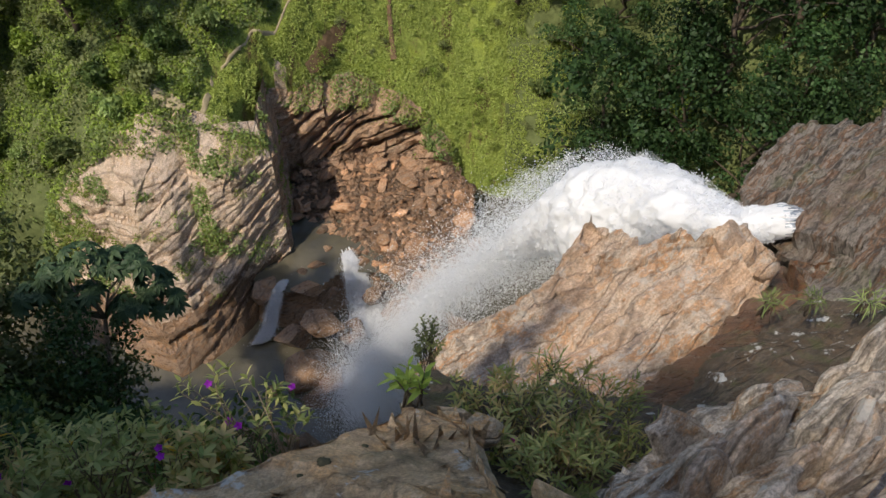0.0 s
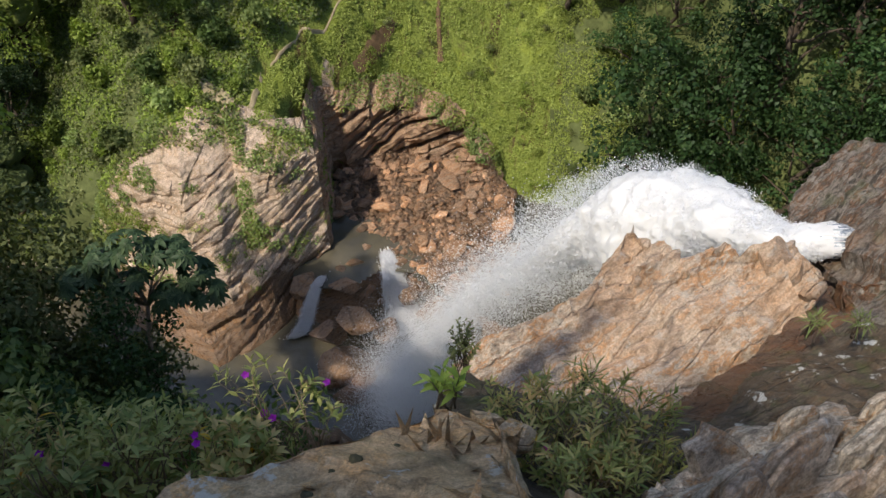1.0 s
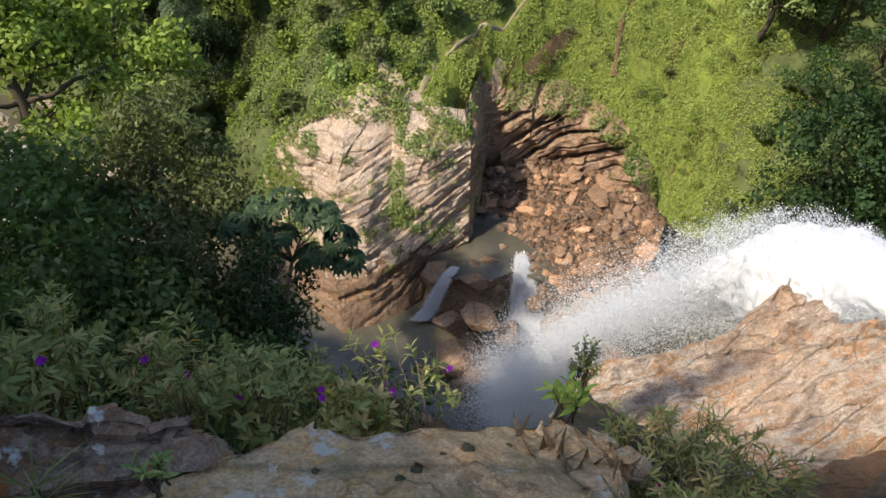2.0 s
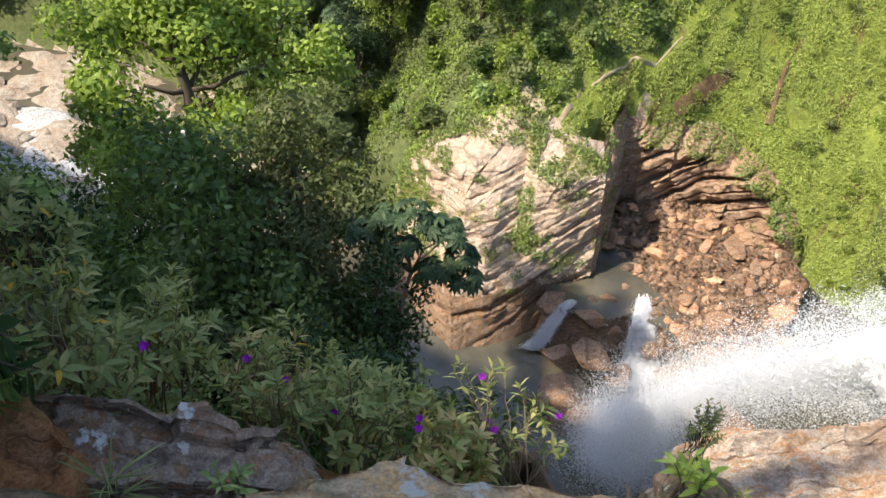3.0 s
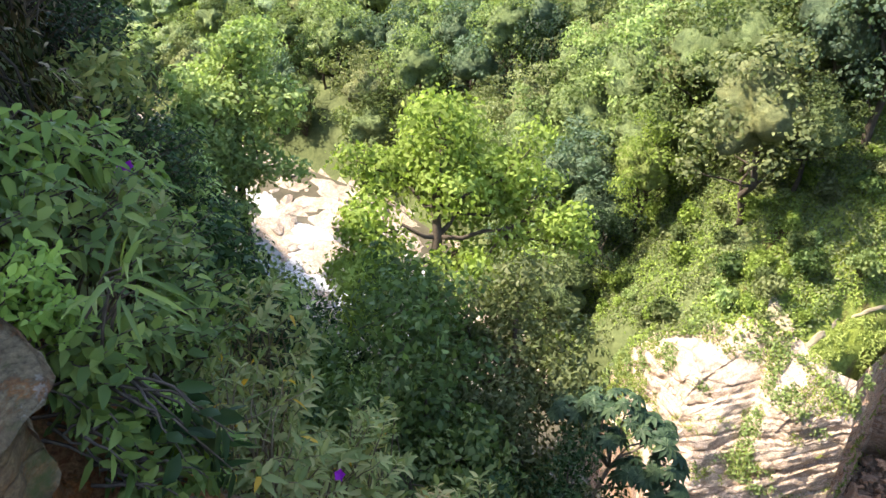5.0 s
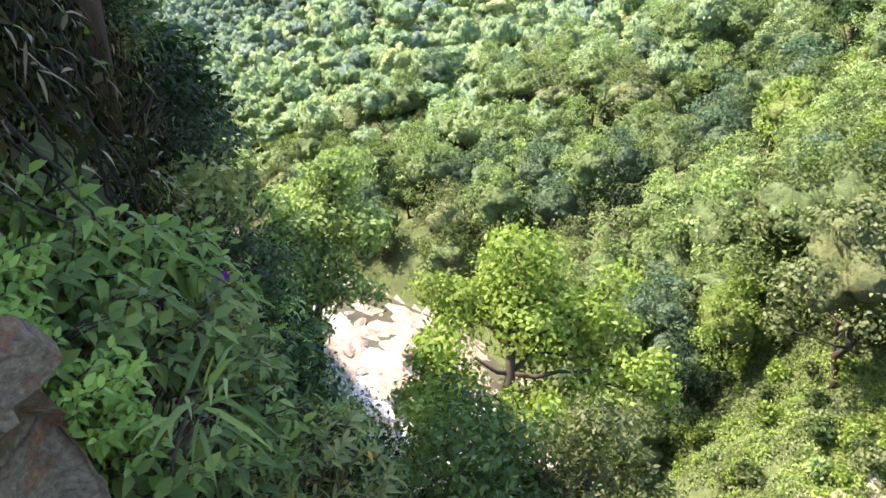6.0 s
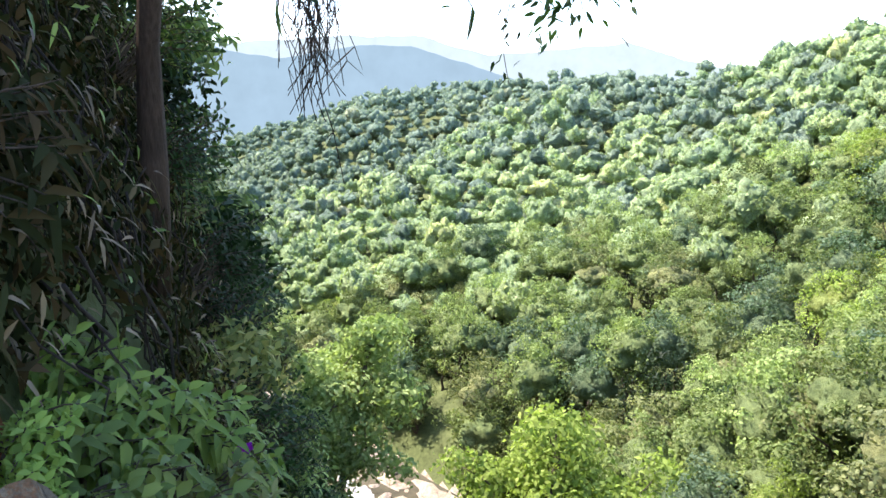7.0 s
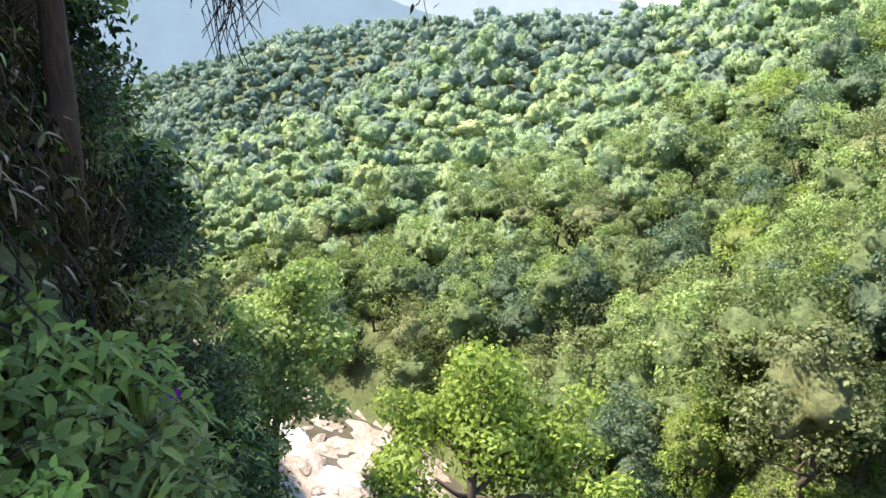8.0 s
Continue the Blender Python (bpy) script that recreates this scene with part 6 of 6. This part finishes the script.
# ---- plants within arm's reach of the ledge ----
def leafy_bush(seed, name, label, base, centre, radii, stems, per, length, width, mat, droop=0.4, spread=0.9, stem_mat="bark", thick=0.006, tip_only=False, yellow=0, category="shrub"):
    """Stems that arch from the base to tips about the centre, set with pointed leaves."""
    rng = np.random.default_rng(seed)
    ob = thing(name, label, category)
    base, centre = Vector(base), Vector(centre)
    pieces, B, W, U, L, D = [], [], [], [], [], []
    for s in range(stems):
        d = Vector(rng.normal(0, 1, 3)).normalized() * rng.uniform(0.35, 1) ** 0.5
        tip = centre + Vector((d.x * radii[0], d.y * radii[1], d.z * radii[2]))
        b = base + Vector((rng.normal(0, radii[0] * 0.35), rng.normal(0, radii[1] * 0.35), -0.03))
        mid = b.lerp(tip, 0.55) + Vector((0, 0, (tip - b).length * 0.16))
        path = [b.lerp(mid, i / 3) for i in range(3)] + [mid.lerp(tip, i / 3) for i in range(4)]
        path = [p + Vector(rng.normal(0, 0.006, 3)) for p in path]
        pieces.append(tube(path, [thick * (1.2 - 0.14 * i) for i in range(7)], 4))
        for k in range(per):
            u = 1 - 0.6 * (k / per) ** (2.2 if tip_only else 1.1)
            i = min(5, int(u * 6))
            p = path[i].lerp(path[i + 1], u * 6 - i if i < 6 else 1)
            ax = (path[i + 1] - path[i]).normalized()
            a = k * 2.4 + rng.uniform(-0.4, 0.4)
            o = ax.orthogonal().normalized()
            q = o * math.cos(a) + ax.cross(o) * math.sin(a)
            B.append(p)
            W.append(q * spread + ax * 0.55 + Vector((0, 0, 0.1)))
            U.append(ax + Vector((0, 0, 0.8)))
            l = length * rng.uniform(0.6, 1.2)
            L.append(l)
            D.append(l * width * rng.uniform(0.85, 1.15))
    v, f, _ = join(pieces)
    part("stem", mesh_of("stem", v, f, MAT[stem_mat], True), ob)
    B, W, U, L, D = np.array(B), np.array(W), np.array(U), np.array(L), np.array(D)
    old = np.zeros(len(B), bool)
    if yellow:
        old[rng.choice(len(B), yellow, replace=False)] = True
        lv, lf = blades(rng, B[old], W[old], U[old], L[old] * 1.1, D[old], 0.9)
        part("withered_leaf", as_mesh("withered_leaf", lv, lf, MAT["yellow_leaf"]), ob, "yellowed hanging leaf")
    lv, lf = blades(rng, B[~old], W[~old], U[~old], L[~old], D[~old], droop)
    part("foliage", as_mesh("foliage", lv, lf, MAT[mat]), ob)
    return ob


def flower(parent, at, size, mat="petal", seed=0):
    rng = np.random.default_rng(seed)
    face = Vector((0.35, -0.5, 0.7)).normalized()
    u = face.orthogonal().normalized()
    w = face.cross(u)
    n = 5
    a = [k * 2 * math.pi / n + rng.uniform(-.15, .15) for k in range(n)]
    way = np.array([u * math.cos(k) + w * math.sin(k) + face * 0.25 for k in a])
    lv, lf = blades(rng, np.tile(np.array(at), (n, 1)), way, np.tile(np.array(face), (n, 1)), np.full(n, size * 0.55), np.full(n, size * 0.5), 0.15)
    part("flower", as_mesh("flower", lv, lf, MAT[mat]), parent, "five-petalled purple flower" if mat == "petal" else "five-petalled magenta flower")


def bush_with_flowers(seed, label, base, centre, radii, stems, per, flowers, mat="leaf_grey", length=0.09, petal="petal", yellow=0, size=0.05, width=0.3):
    ob = leafy_bush(seed, "flowering_shrub", label, base, centre, radii, stems, per, length, width, mat, 0.35, 0.9, "dry", 0.005, True, yellow)
    for i, p in enumerate(flowers):
        flower(ob, p, size, petal, seed + i)
    return ob


bush_with_flowers(701, "grey-green flowering shrub with withered leaves beside a boulder", (-2.3, 0.5, 27.0), (-2.48, 0.74, 27.38), (0.55, 0.28, 0.26), 42, 13, [(-2.15, 0.9, 27.26)], yellow=14)
bush_with_flowers(702, "grey-green flowering shrub below the ledge", (-1.8, 1.05, 26.3), (-1.93, 1.25, 26.52), (0.34, 0.25, 0.24), 30, 12, [(-2.08, 1.27, 26.71), (-1.95, 1.35, 26.5)], size=0.045)
bush_with_flowers(703, "low flowering shrub at the rock's edge", (-1.5, 1.35, 26.0), (-1.5, 1.5, 26.25), (0.40, 0.3, 0.24), 30, 12, [(-1.73, 1.42, 26.24), (-1.21, 1.47, 26.5), (-1.3, 1.6, 26.3)], size=0.045)
bush_with_flowers(704, "sparse flowering shrub over the drop", (-0.95, 1.75, 25.4), (-1.08, 2.2, 25.55), (0.5, 0.38, 0.30), 30, 10, [(-1.12, 2.04, 25.71), (-0.78, 2.35, 25.6), (-1.3, 2.3, 25.7), (-1.05, 2.0, 25.73)], length=0.1, size=0.055)
bush_with_flowers(705, "scrubby reddish-green bush in the rock gully", (0.78, 1.4, 26.3), (0.86, 1.72, 26.38), (0.50, 0.42, 0.26), 85, 14, [(0.55, 1.62, 26.45)], mat="leaf_scrub", length=0.085, petal="petal_pink", size=0.05, width=0.22)
for k, (x, y, z, r) in enumerate([(0.69, 1.66, 26.48, 0.36), (1.07, 1.92, 26.2, 0.38), (0.5, 1.95, 26.25, 0.3), (0.78, 1.38, 26.66, 0.28)]):
    leafy_bush(780 + k, "scrub_bush", "twiggy green scrub with reddish tips in the rock gully", (x, y - 0.1, z - 0.35), (x, y, z), (r, r * 0.8, r * 0.6), 46, 13, 0.075, 0.2, ("leaf_scrub", "leaf_grey")[k % 2], 0.3, 0.8, "dry", 0.004, True, 2)
bush_with_flowers(706, "flowering shrub on the bluff", (-3.3, 0.45, 27.5), (-3.32, 0.62, 28.0), (0.30, 0.22, 0.26), 30, 13, [(-3.37, 0.72, 28.25), (-3.47, 0.70, 28.2)], size=0.055)
for k, (x, y, z, r) in enumerate([(-2.75, 1.25, 26.5, 0.36), (-2.3, 1.5, 26.1, 0.34), (-2.9, 0.95, 27.0, 0.32), (-1.9, 1.75, 25.7, 0.34), (-1.45, 1.95, 25.4, 0.34), (-2.5, 1.9, 25.5, 0.4), (-3.2, 1.5, 26.0, 0.4), (-1.1, 1.55, 26.25, 0.24), (-2.0, 2.2, 24.9, 0.4), (-3.6, 1.2, 26.9, 0.4)]):
    leafy_bush(760 + k, "grey_shrub", ("grey-green leafy shrub on the drop", "pale scrubby shrub on the drop")[k % 2], (x, y - 0.15, z - 0.35), (x, y, z), (r, r * 0.8, r * 0.7), 34, 12, 0.095, 0.3, ("leaf_grey", "leaf_scrub", "leaf_grey")[k % 3], 0.35, 0.9, "dry", 0.005, True, 3)
leafy_bush(707, "small_plant", "small upright green plant on the ledge rim", (0.0, 1.86, 26.35), (0.01, 1.93, 26.55), (0.10, 0.08, 0.10), 7, 7, 0.11, 0.28, "leaf_lime", 0.3, category="plant")
leafy_bush(708, "small_plant", "little green plant in a crack of the ledge", (-1.38, 0.6, 27.28), (-1.4, 0.62, 27.40), (0.06, 0.06, 0.05), 6, 7, 0.07, 0.3, "leaf", 0.3, category="plant")
leafy_bush(709, "shrub", "small pale shrub on the outcrop's end", (0.25, 4.5, 22.1), (0.2, 4.65, 22.6), (0.22, 0.22, 0.26), 30, 12, 0.06, 0.4, "leaf_olive", 0.3)
FOOT_PLANTS = [
    ("A", (-3.55, -0.12, 28.45), (-3.27, 0.14, 28.78)),
    ("A", (-3.61, -0.01, 28.3), (-3.33, 0.23, 28.64)),
    ("A", (-3.56, 0.16, 28.17), (-3.28, 0.4, 28.52)),
    ("A", (-3.79, 0.41, 28.02), (-3.52, 0.63, 28.36)),
    ("A", (-3.44, 0.05, 28.16), (-3.16, 0.29, 28.5)),
    ("B", (-3.18, 0.1, 28.06), (-2.91, 0.34, 28.42)),
    ("B", (-3.2, 0.22, 27.91), (-2.94, 0.46, 28.28)),
    ("B", (-3.25, 0.43, 27.66), (-2.99, 0.65, 28.03)),
    ("B", (-3.04, -0.08, 28.1), (-2.77, 0.17, 28.45)),
    ("B", (-3.24, 0.5, 27.49), (-2.99, 0.72, 27.86)),
    ("B", (-2.87, 0.24, 27.62), (-2.62, 0.47, 28.0)),
    ("B", (-3.09, 0.39, 27.43), (-2.84, 0.62, 27.81)),
    ("B", (-2.72, 0.06, 27.72), (-2.47, 0.3, 28.1)),
    ("B", (-3.37, 0.38, 27.85), (-3.11, 0.61, 28.21)),
    ("B", (-3.26, -0.13, 28.22), (-2.98, 0.12, 28.57)),
    ("C", (-2.81, 0.05, 28.05), (-2.59, 0.23, 28.39)),
    ("C", (-2.71, -0.04, 28.03), (-2.49, 0.15, 28.37)),
    ("C", (-2.72, 0.07, 27.92), (-2.51, 0.24, 28.26)),
    ("C", (-3.13, -0.13, 28.38), (-2.91, 0.06, 28.7)),
    ("C", (-3.02, -0.17, 28.24), (-2.8, 0.02, 28.57)),
    ("C", (-2.96, -0.14, 28.12), (-2.74, 0.05, 28.45)),
    ("B", (-3.73, 0.67, 27.4), (-3.58, 0.97, 27.7)),
    ("B", (-3.61, 0.66, 27.22), (-3.46, 0.96, 27.52)),
    ("B", (-3.54, 0.66, 26.96), (-3.39, 0.96, 27.26)),
    ("A", (-3.85, 0.56, 27.56), (-3.7, 0.86, 27.86)),
    ("B", (-3.12, 0.39, 27.18), (-2.97, 0.69, 27.48)),
    ("A", (-3.85, 0.49, 27.76), (-3.7, 0.79, 28.06)),
    ("B", (-2.4, 0.1, 27.97), (-2.3, 0.22, 27.85)),
    ("B", (-2.25, 0.18, 27.82), (-2.15, 0.3, 27.7)),
    ("B", (-2.54, 0.08, 28.05), (-2.44, 0.2, 27.93)),
    ("C", (-2.49, 0.24, 27.6), (-2.39, 0.36, 27.8)),
    ("C", (-2.63, 0.19, 27.77), (-2.53, 0.31, 27.97)),
    ("A", (-2.48, 0.33, 27.39), (-2.38, 0.45, 27.59)),
]
FOOT_KINDS = {"A": ("large_leaved_bush", "green bush with drooping pointed leaves against the bluff", (0.22, 0.15, 0.14), 16, 9, 0.095, 0.36, "leaf_fresh", 0.85),
              "B": ("broad_leaved_bush", "glossy broad-leaved bush at the foot of the bluff", (0.20, 0.15, 0.15), 13, 8, 0.085, 0.42, "leaf_broad", 0.6),
              "C": ("bright_bush", "bright yellow-green sprigs over mossy rock", (0.12, 0.09, 0.09), 28, 14, 0.05, 0.42, "leaf_sprig", 0.35)}
for k, (kind, base, centre) in enumerate(FOOT_PLANTS):
    name, label, radii, stems, per, length, width, mat, droop = FOOT_KINDS[kind]
    leafy_bush(840 + k, name, label, base, centre, radii, stems, per, length, width, mat, droop)
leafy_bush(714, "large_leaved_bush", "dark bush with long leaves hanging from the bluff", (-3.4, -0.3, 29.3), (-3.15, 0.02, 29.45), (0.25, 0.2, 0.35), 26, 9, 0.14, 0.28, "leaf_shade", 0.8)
leafy_bush(715, "creeper", "dark creeper hanging over rusty rock", (-2.5, 0.3, 28.0), (-2.2, 0.45, 27.75), (0.22, 0.12, 0.2), 12, 6, 0.11, 0.42, "leaf_dark", 0.7)
leafy_bush(716, "strap_plant", "plant with long arching strap leaves", (-2.5, 0.3, 28.15), (-2.42, 0.42, 28.35), (0.12, 0.10, 0.06), 8, 3, 0.24, 0.075, "leaf_broad", 0.75, category="plant")
leafy_bush(717, "grass_tuft", "tuft of thin grass on the ledge", (-1.62, 0.36, 27.5), (-1.6, 0.38, 27.56), (0.05, 0.05, 0.03), 9, 4, 0.2, 0.035, "leaf_olive", 0.5, category="grass")
for k, (x, y, z) in enumerate([(4.3, 5.0, 22.95), (4.7, 4.9, 23.2), (5.1, 4.7, 23.5), (1.1, 2.9, 24.9), (5.5, 4.8, 23.5)]):
    leafy_bush(730 + k, "grass_tuft", "green grass tuft on damp dark rock", (x, y, z - 0.2), (x, y, z + 0.1), (0.14, 0.12, 0.06), 12, 5, 0.20, 0.06, "leaf", 0.8, category="grass")


# ---- the bluff: creepers, roots, a trunk, and the branch overhead ----
def bluff_cover():
    rng = np.random.default_rng(81)
    n = 60000
    xs, ys = -2.5 - 7 * rng.uniform(0, 1, n) ** 1.4, rng.uniform(-2.6, 1.6, n)
    c, o = [], []
    for x, y in zip(xs, ys):
        z = ground_z(x, y)
        if z < (28.75 if x > -4.6 else 27.3) or z > 37 or fbm(x * 0.9, y * 0.9, z * 0.5, 3) < -0.75:
            continue
        c.append((x, y + 0.05 + 0.28 * rng.uniform() ** 2, z + 0.05))
    c = np.array(c)
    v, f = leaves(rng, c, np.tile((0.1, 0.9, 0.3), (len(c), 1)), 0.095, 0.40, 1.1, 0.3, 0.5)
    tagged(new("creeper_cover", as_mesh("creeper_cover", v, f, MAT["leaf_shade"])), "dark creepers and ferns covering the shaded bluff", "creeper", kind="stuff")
    pick = c[rng.choice(len(c), 6200)]
    way = rng.normal(0, 0.7, (len(pick), 3)) + np.array((0.1, 0.4, -0.5))
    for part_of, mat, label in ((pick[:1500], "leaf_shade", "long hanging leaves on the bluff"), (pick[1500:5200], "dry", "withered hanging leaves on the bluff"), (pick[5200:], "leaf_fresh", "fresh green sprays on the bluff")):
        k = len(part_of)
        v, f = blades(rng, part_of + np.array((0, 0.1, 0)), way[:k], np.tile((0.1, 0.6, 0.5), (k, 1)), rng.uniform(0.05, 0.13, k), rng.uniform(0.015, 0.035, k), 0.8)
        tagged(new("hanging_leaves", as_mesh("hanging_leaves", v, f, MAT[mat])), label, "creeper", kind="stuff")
    pieces = []
    for _ in range(620):
        x, y = -2.7 - 6 * rng.uniform() ** 1.2, rng.uniform(-2.4, 0.6)
        z = ground_z(x, y) + 0.2
        if z < 28.9:
            continue
        l = rng.uniform(0.3, 1.3)
        p = [Vector((x + rng.normal(0, 0.05), y + 0.22 + 0.05 * rng.normal() + 0.22 * l * i / 4, z - l * i / 4)) for i in range(5)]
        pieces.append(tube(p, [rng.uniform(0.003, 0.009)] * 5, 4))
    v, f, _ = join(pieces)
    tagged(new("hanging_roots", mesh_of("hanging_roots", v, f, MAT["black_bark"], True)), "tangle of dry hanging roots on the bluff", "roots", kind="stuff")


bluff_cover()
bt = thing("bluff_tree", "dark slim trunk rooted in the bluff", "tree")
v, f = tube(limb_path(np.random.default_rng(3), (-5.33, 0.58, 28.42), (-5.28, 0.75, 34.6), 0.07, 8), [0.085 - 0.003 * i + 0.012 * math.sin(i * 2.1) for i in range(9)], 9)
part("trunk", mesh_of("trunk", v, f, MAT["brown_bark"], True), bt)
# Unseen crown, added behind the trunk to throw broken shade on the ledge.
rng_b = np.random.default_rng(12)
c, d = on_blobs(rng_b, [(-5.0, -1.6, 35.4, 1.2, 0.7), (-3.8, -2.2, 34.8, 1.1, 0.7), (-5.6, -2.6, 36.4, 1.2, 0.7), (-4.6, -3.0, 36.2, 1.2, 0.7)], 1700, 0.6, 0.2)
v, f = leaves(rng_b, c, d, 0.2, 0.45, 0.4)
part("crown", as_mesh("crown", v, f, MAT["leaf_dark"]), bt)
for k, (x, y, z, r) in enumerate([(-6.0, 0.95, 30.1, 0.40), (-5.8, 0.9, 30.7, 0.35), (-6.0, 1.0, 29.3, 0.42), (-6.3, 1.3, 28.5, 0.45), (-6.4, 1.5, 27.7, 0.5), (-6.5, 1.7, 26.8, 0.5), (-7.2, 1.9, 26.2, 0.6), (-6.6, 1.0, 29.0, 0.5), (-5.4, 0.6, 31.2, 0.3),
                                   (-7.13, 1.64, 27.85, 0.45), (-7.0, 1.63, 27.41, 0.5), (-7.03, 1.68, 26.95, 0.5), (-7.1, 1.8, 26.42, 0.5), (-7.31, 2.02, 25.83, 0.55), (-7.45, 2.3, 25.2, 0.6), (-6.24, 1.59, 25.86, 0.5), (-6.26, 1.33, 26.8, 0.45), (-6.01, 1.19, 27.42, 0.45), (-6.36, 1.3, 27.85, 0.45), (-5.77, 1.3, 26.54, 0.45), (-5.27, 1.0, 26.99, 0.4)]):
    leafy_bush(820 + k, "bluff_shrub", "glossy green sprays at the edge of the bluff", (x - 0.1, y - 0.55, z - 0.35), (x, y, z), (r * 0.7, r * 0.6, r), 34, 13, 0.085, 0.4, ("leaf_dark", "leaf")[k % 3 == 1], 0.6)


def overhead():
    """The limb above the ledge, with its hanging roots and leafy twigs."""
    rng = np.random.default_rng(91)
    ob = thing("overhanging_branch", "branch with hanging roots and leafy twigs overhead", "branch")
    limb = limb_path(rng, (-5.6, -0.9, 31.9), (-3.2, 3.4, 31.3), 0.06, 9)
    v, f = tube(limb, [0.05 - 0.003 * i for i in range(10)], 6)
    part("limb", mesh_of("limb", v, f, MAT["bark"], True), ob)
    pieces = []
    for k in range(80):
        x, y, z = -4.42 + rng.normal(0, 0.055), 1.33 + rng.normal(0, 0.07), 31.55
        low = 29.5 + 0.55 * abs(rng.normal()) if k else 29.2
        p = [Vector((x + rng.normal(0, 0.012) * i * 0.6, y + rng.normal(0, 0.012) * i * 0.6, z + (low - z) * i / 9)) for i in range(10)]
        pieces.append(tube(p, [0.006 - 0.0004 * i for i in range(10)], 4))
        for _ in range(3):
            i = rng.integers(4, 9)
            e = p[i] + Vector((rng.normal(0, 0.05), rng.normal(0, 0.05), -rng.uniform(0.03, 0.12)))
            pieces.append(tube([p[i], (p[i] + e) / 2, e], [0.003, 0.002, 0.001], 3))
    v, f, _ = join(pieces)
    part("aerial_root", mesh_of("aerial_root", v, f, MAT["black_bark"], True), ob, "bundle of thin dry roots")
    for k, (start, tip, n, l) in enumerate([((-3.9, 2.2, 31.35), (-3.88, 2.42, 29.95), 16, 0.075), ((-3.8, 2.4, 31.3), (-3.66, 2.7, 30.1), 13, 0.07), ((-3.85, 2.3, 31.3), (-3.78, 2.58, 30.05), 14, 0.07), ((-3.95, 2.1, 31.4), (-4.0, 2.27, 29.72), 6, 0.06),
                                            ((-4.4, 1.3, 31.5), (-4.15, 1.75, 30.2), 9, 0.06), ((-4.3, 1.5, 31.5), (-4.1, 1.9, 30.15), 9, 0.06), ((-4.9, 0.4, 31.8), (-3.5, 0.93, 29.98), 7, 0.14), ((-4.7, 0.6, 31.7), (-3.45, 0.98, 30.05), 6, 0.13), ((-3.6, 0.9, 31.2), (-2.78, 1.38, 29.93), 2, 0.17)]):
        path = limb_path(rng, start, tip, 0.06, 8)
        v, f = tube(path, [0.006 - 0.0005 * i for i in range(9)], 4)
        tw = part("twig", mesh_of("twig", v, f, MAT["bark"], True), ob)
        n = n * 3 if l < 0.1 else n + n // 2
        us = np.linspace(0.99, 0.74, n)
        B = np.array([path[min(7, int(u * 8))].lerp(path[min(8, int(u * 8) + 1)], u * 8 - int(u * 8)) for u in us]) + rng.normal(0, 0.05 if l < 0.1 else 0.012, (n, 3))
        W = rng.normal(0, 1, (n, 3)) * np.array((1, 1, 0.4)) + np.array((0, 0, -0.7))
        lv, lf = blades(rng, B, W, rng.normal(0, 1, (n, 3)), l * rng.uniform(0.8, 1.2, n), l * 0.33 * np.ones(n), 0.3)
        part("leaf", as_mesh("leaf", lv, lf, MAT["leaf_dark"]), tw)


overhead()


# ---- growth in the cracks of the far cliff, and moss cushions on the ledge ----
def cliff_growth():
    rng = np.random.default_rng(61)
    co = [v.co for v in bpy.data.objects["rock_cliff"].data.vertices]
    for mat, seed, count, size, label in (("grass", 0.0, 12000, 0.15, "grass and weeds in cracks of the pale cliff"), ("leaf", 7.0, 9000, 0.19, "leafy creepers over the brow of the cliff")):
        c = []
        for x, y, z in co:
            brow = (0.34 * ease((z - 3.4) / 1.4) if x > -15 else 0.12 + 0.12 * (-15 - x)) if x < -6.8 else 0.75 * ease((z - lerp(x, RIM_X, RIM_Z) + 1.3) / 1.2) - 0.25
            cleft = 0.45 if abs(x + 10.9 + 0.25 * (z - 3)) < 0.45 and z > 0 else 0
            if z > -2.0 and fbm(x * 0.6, y * 0.6, z * 0.9 + seed, 4) > 0.46 - brow - cleft:
                c.append((x, y - 0.05, z + 0.07))
        c = np.array(c)
        n = min(len(c), count)
        c = c[rng.choice(len(c), n, replace=False)] + rng.normal(0, 0.08, (n, 3))
        v, f = leaves(rng, c, np.tile((0.0, -0.6, 0.7), (n, 1)), size, 0.45, 0.5, 0.3, 0.7)
        tagged(new("cliff_growth", as_mesh("cliff_growth", v, f, MAT[mat])), label, "plants", kind="stuff")


cliff_growth()


def moss_cushions():
    """Small black-green moss cushions on the ledge."""
    dark = mottled("black_moss", (0.022, 0.021, 0.013), (0.075, 0.07, 0.04), 40.0)
    for i, (x, y, r) in enumerate([(-0.36, 1.27, 0.026), (-0.52, 1.05, 0.022), (-0.56, 0.98, 0.02), (-0.45, 1.2, 0.012), (-0.2, 1.45, 0.014), (-0.9, 0.9, 0.016)]):
        hit = bpy.data.objects["rock_ledge"].ray_cast(Vector((x, y, 30)), Vector((0, 0, -1)))
        if not hit[0]:
            continue
        rng = np.random.default_rng(640 + i)
        v, f = lump(rng, [(0, 0, 0, r, 0.5), (r * 0.7, r * 0.3, 0, r * 0.6, 0.5), (-r * 0.5, r * 0.5, 0, r * 0.5, 0.5)], 3, 0.10)
        ob = new("moss_cushion", as_mesh("moss_cushion", v, f, dark))
        ob.matrix_basis = Matrix.Translation(hit[1])
        tagged(ob, "black-green moss cushion on the lichened ledge", "moss", "moss on the ledge")


moss_cushions()
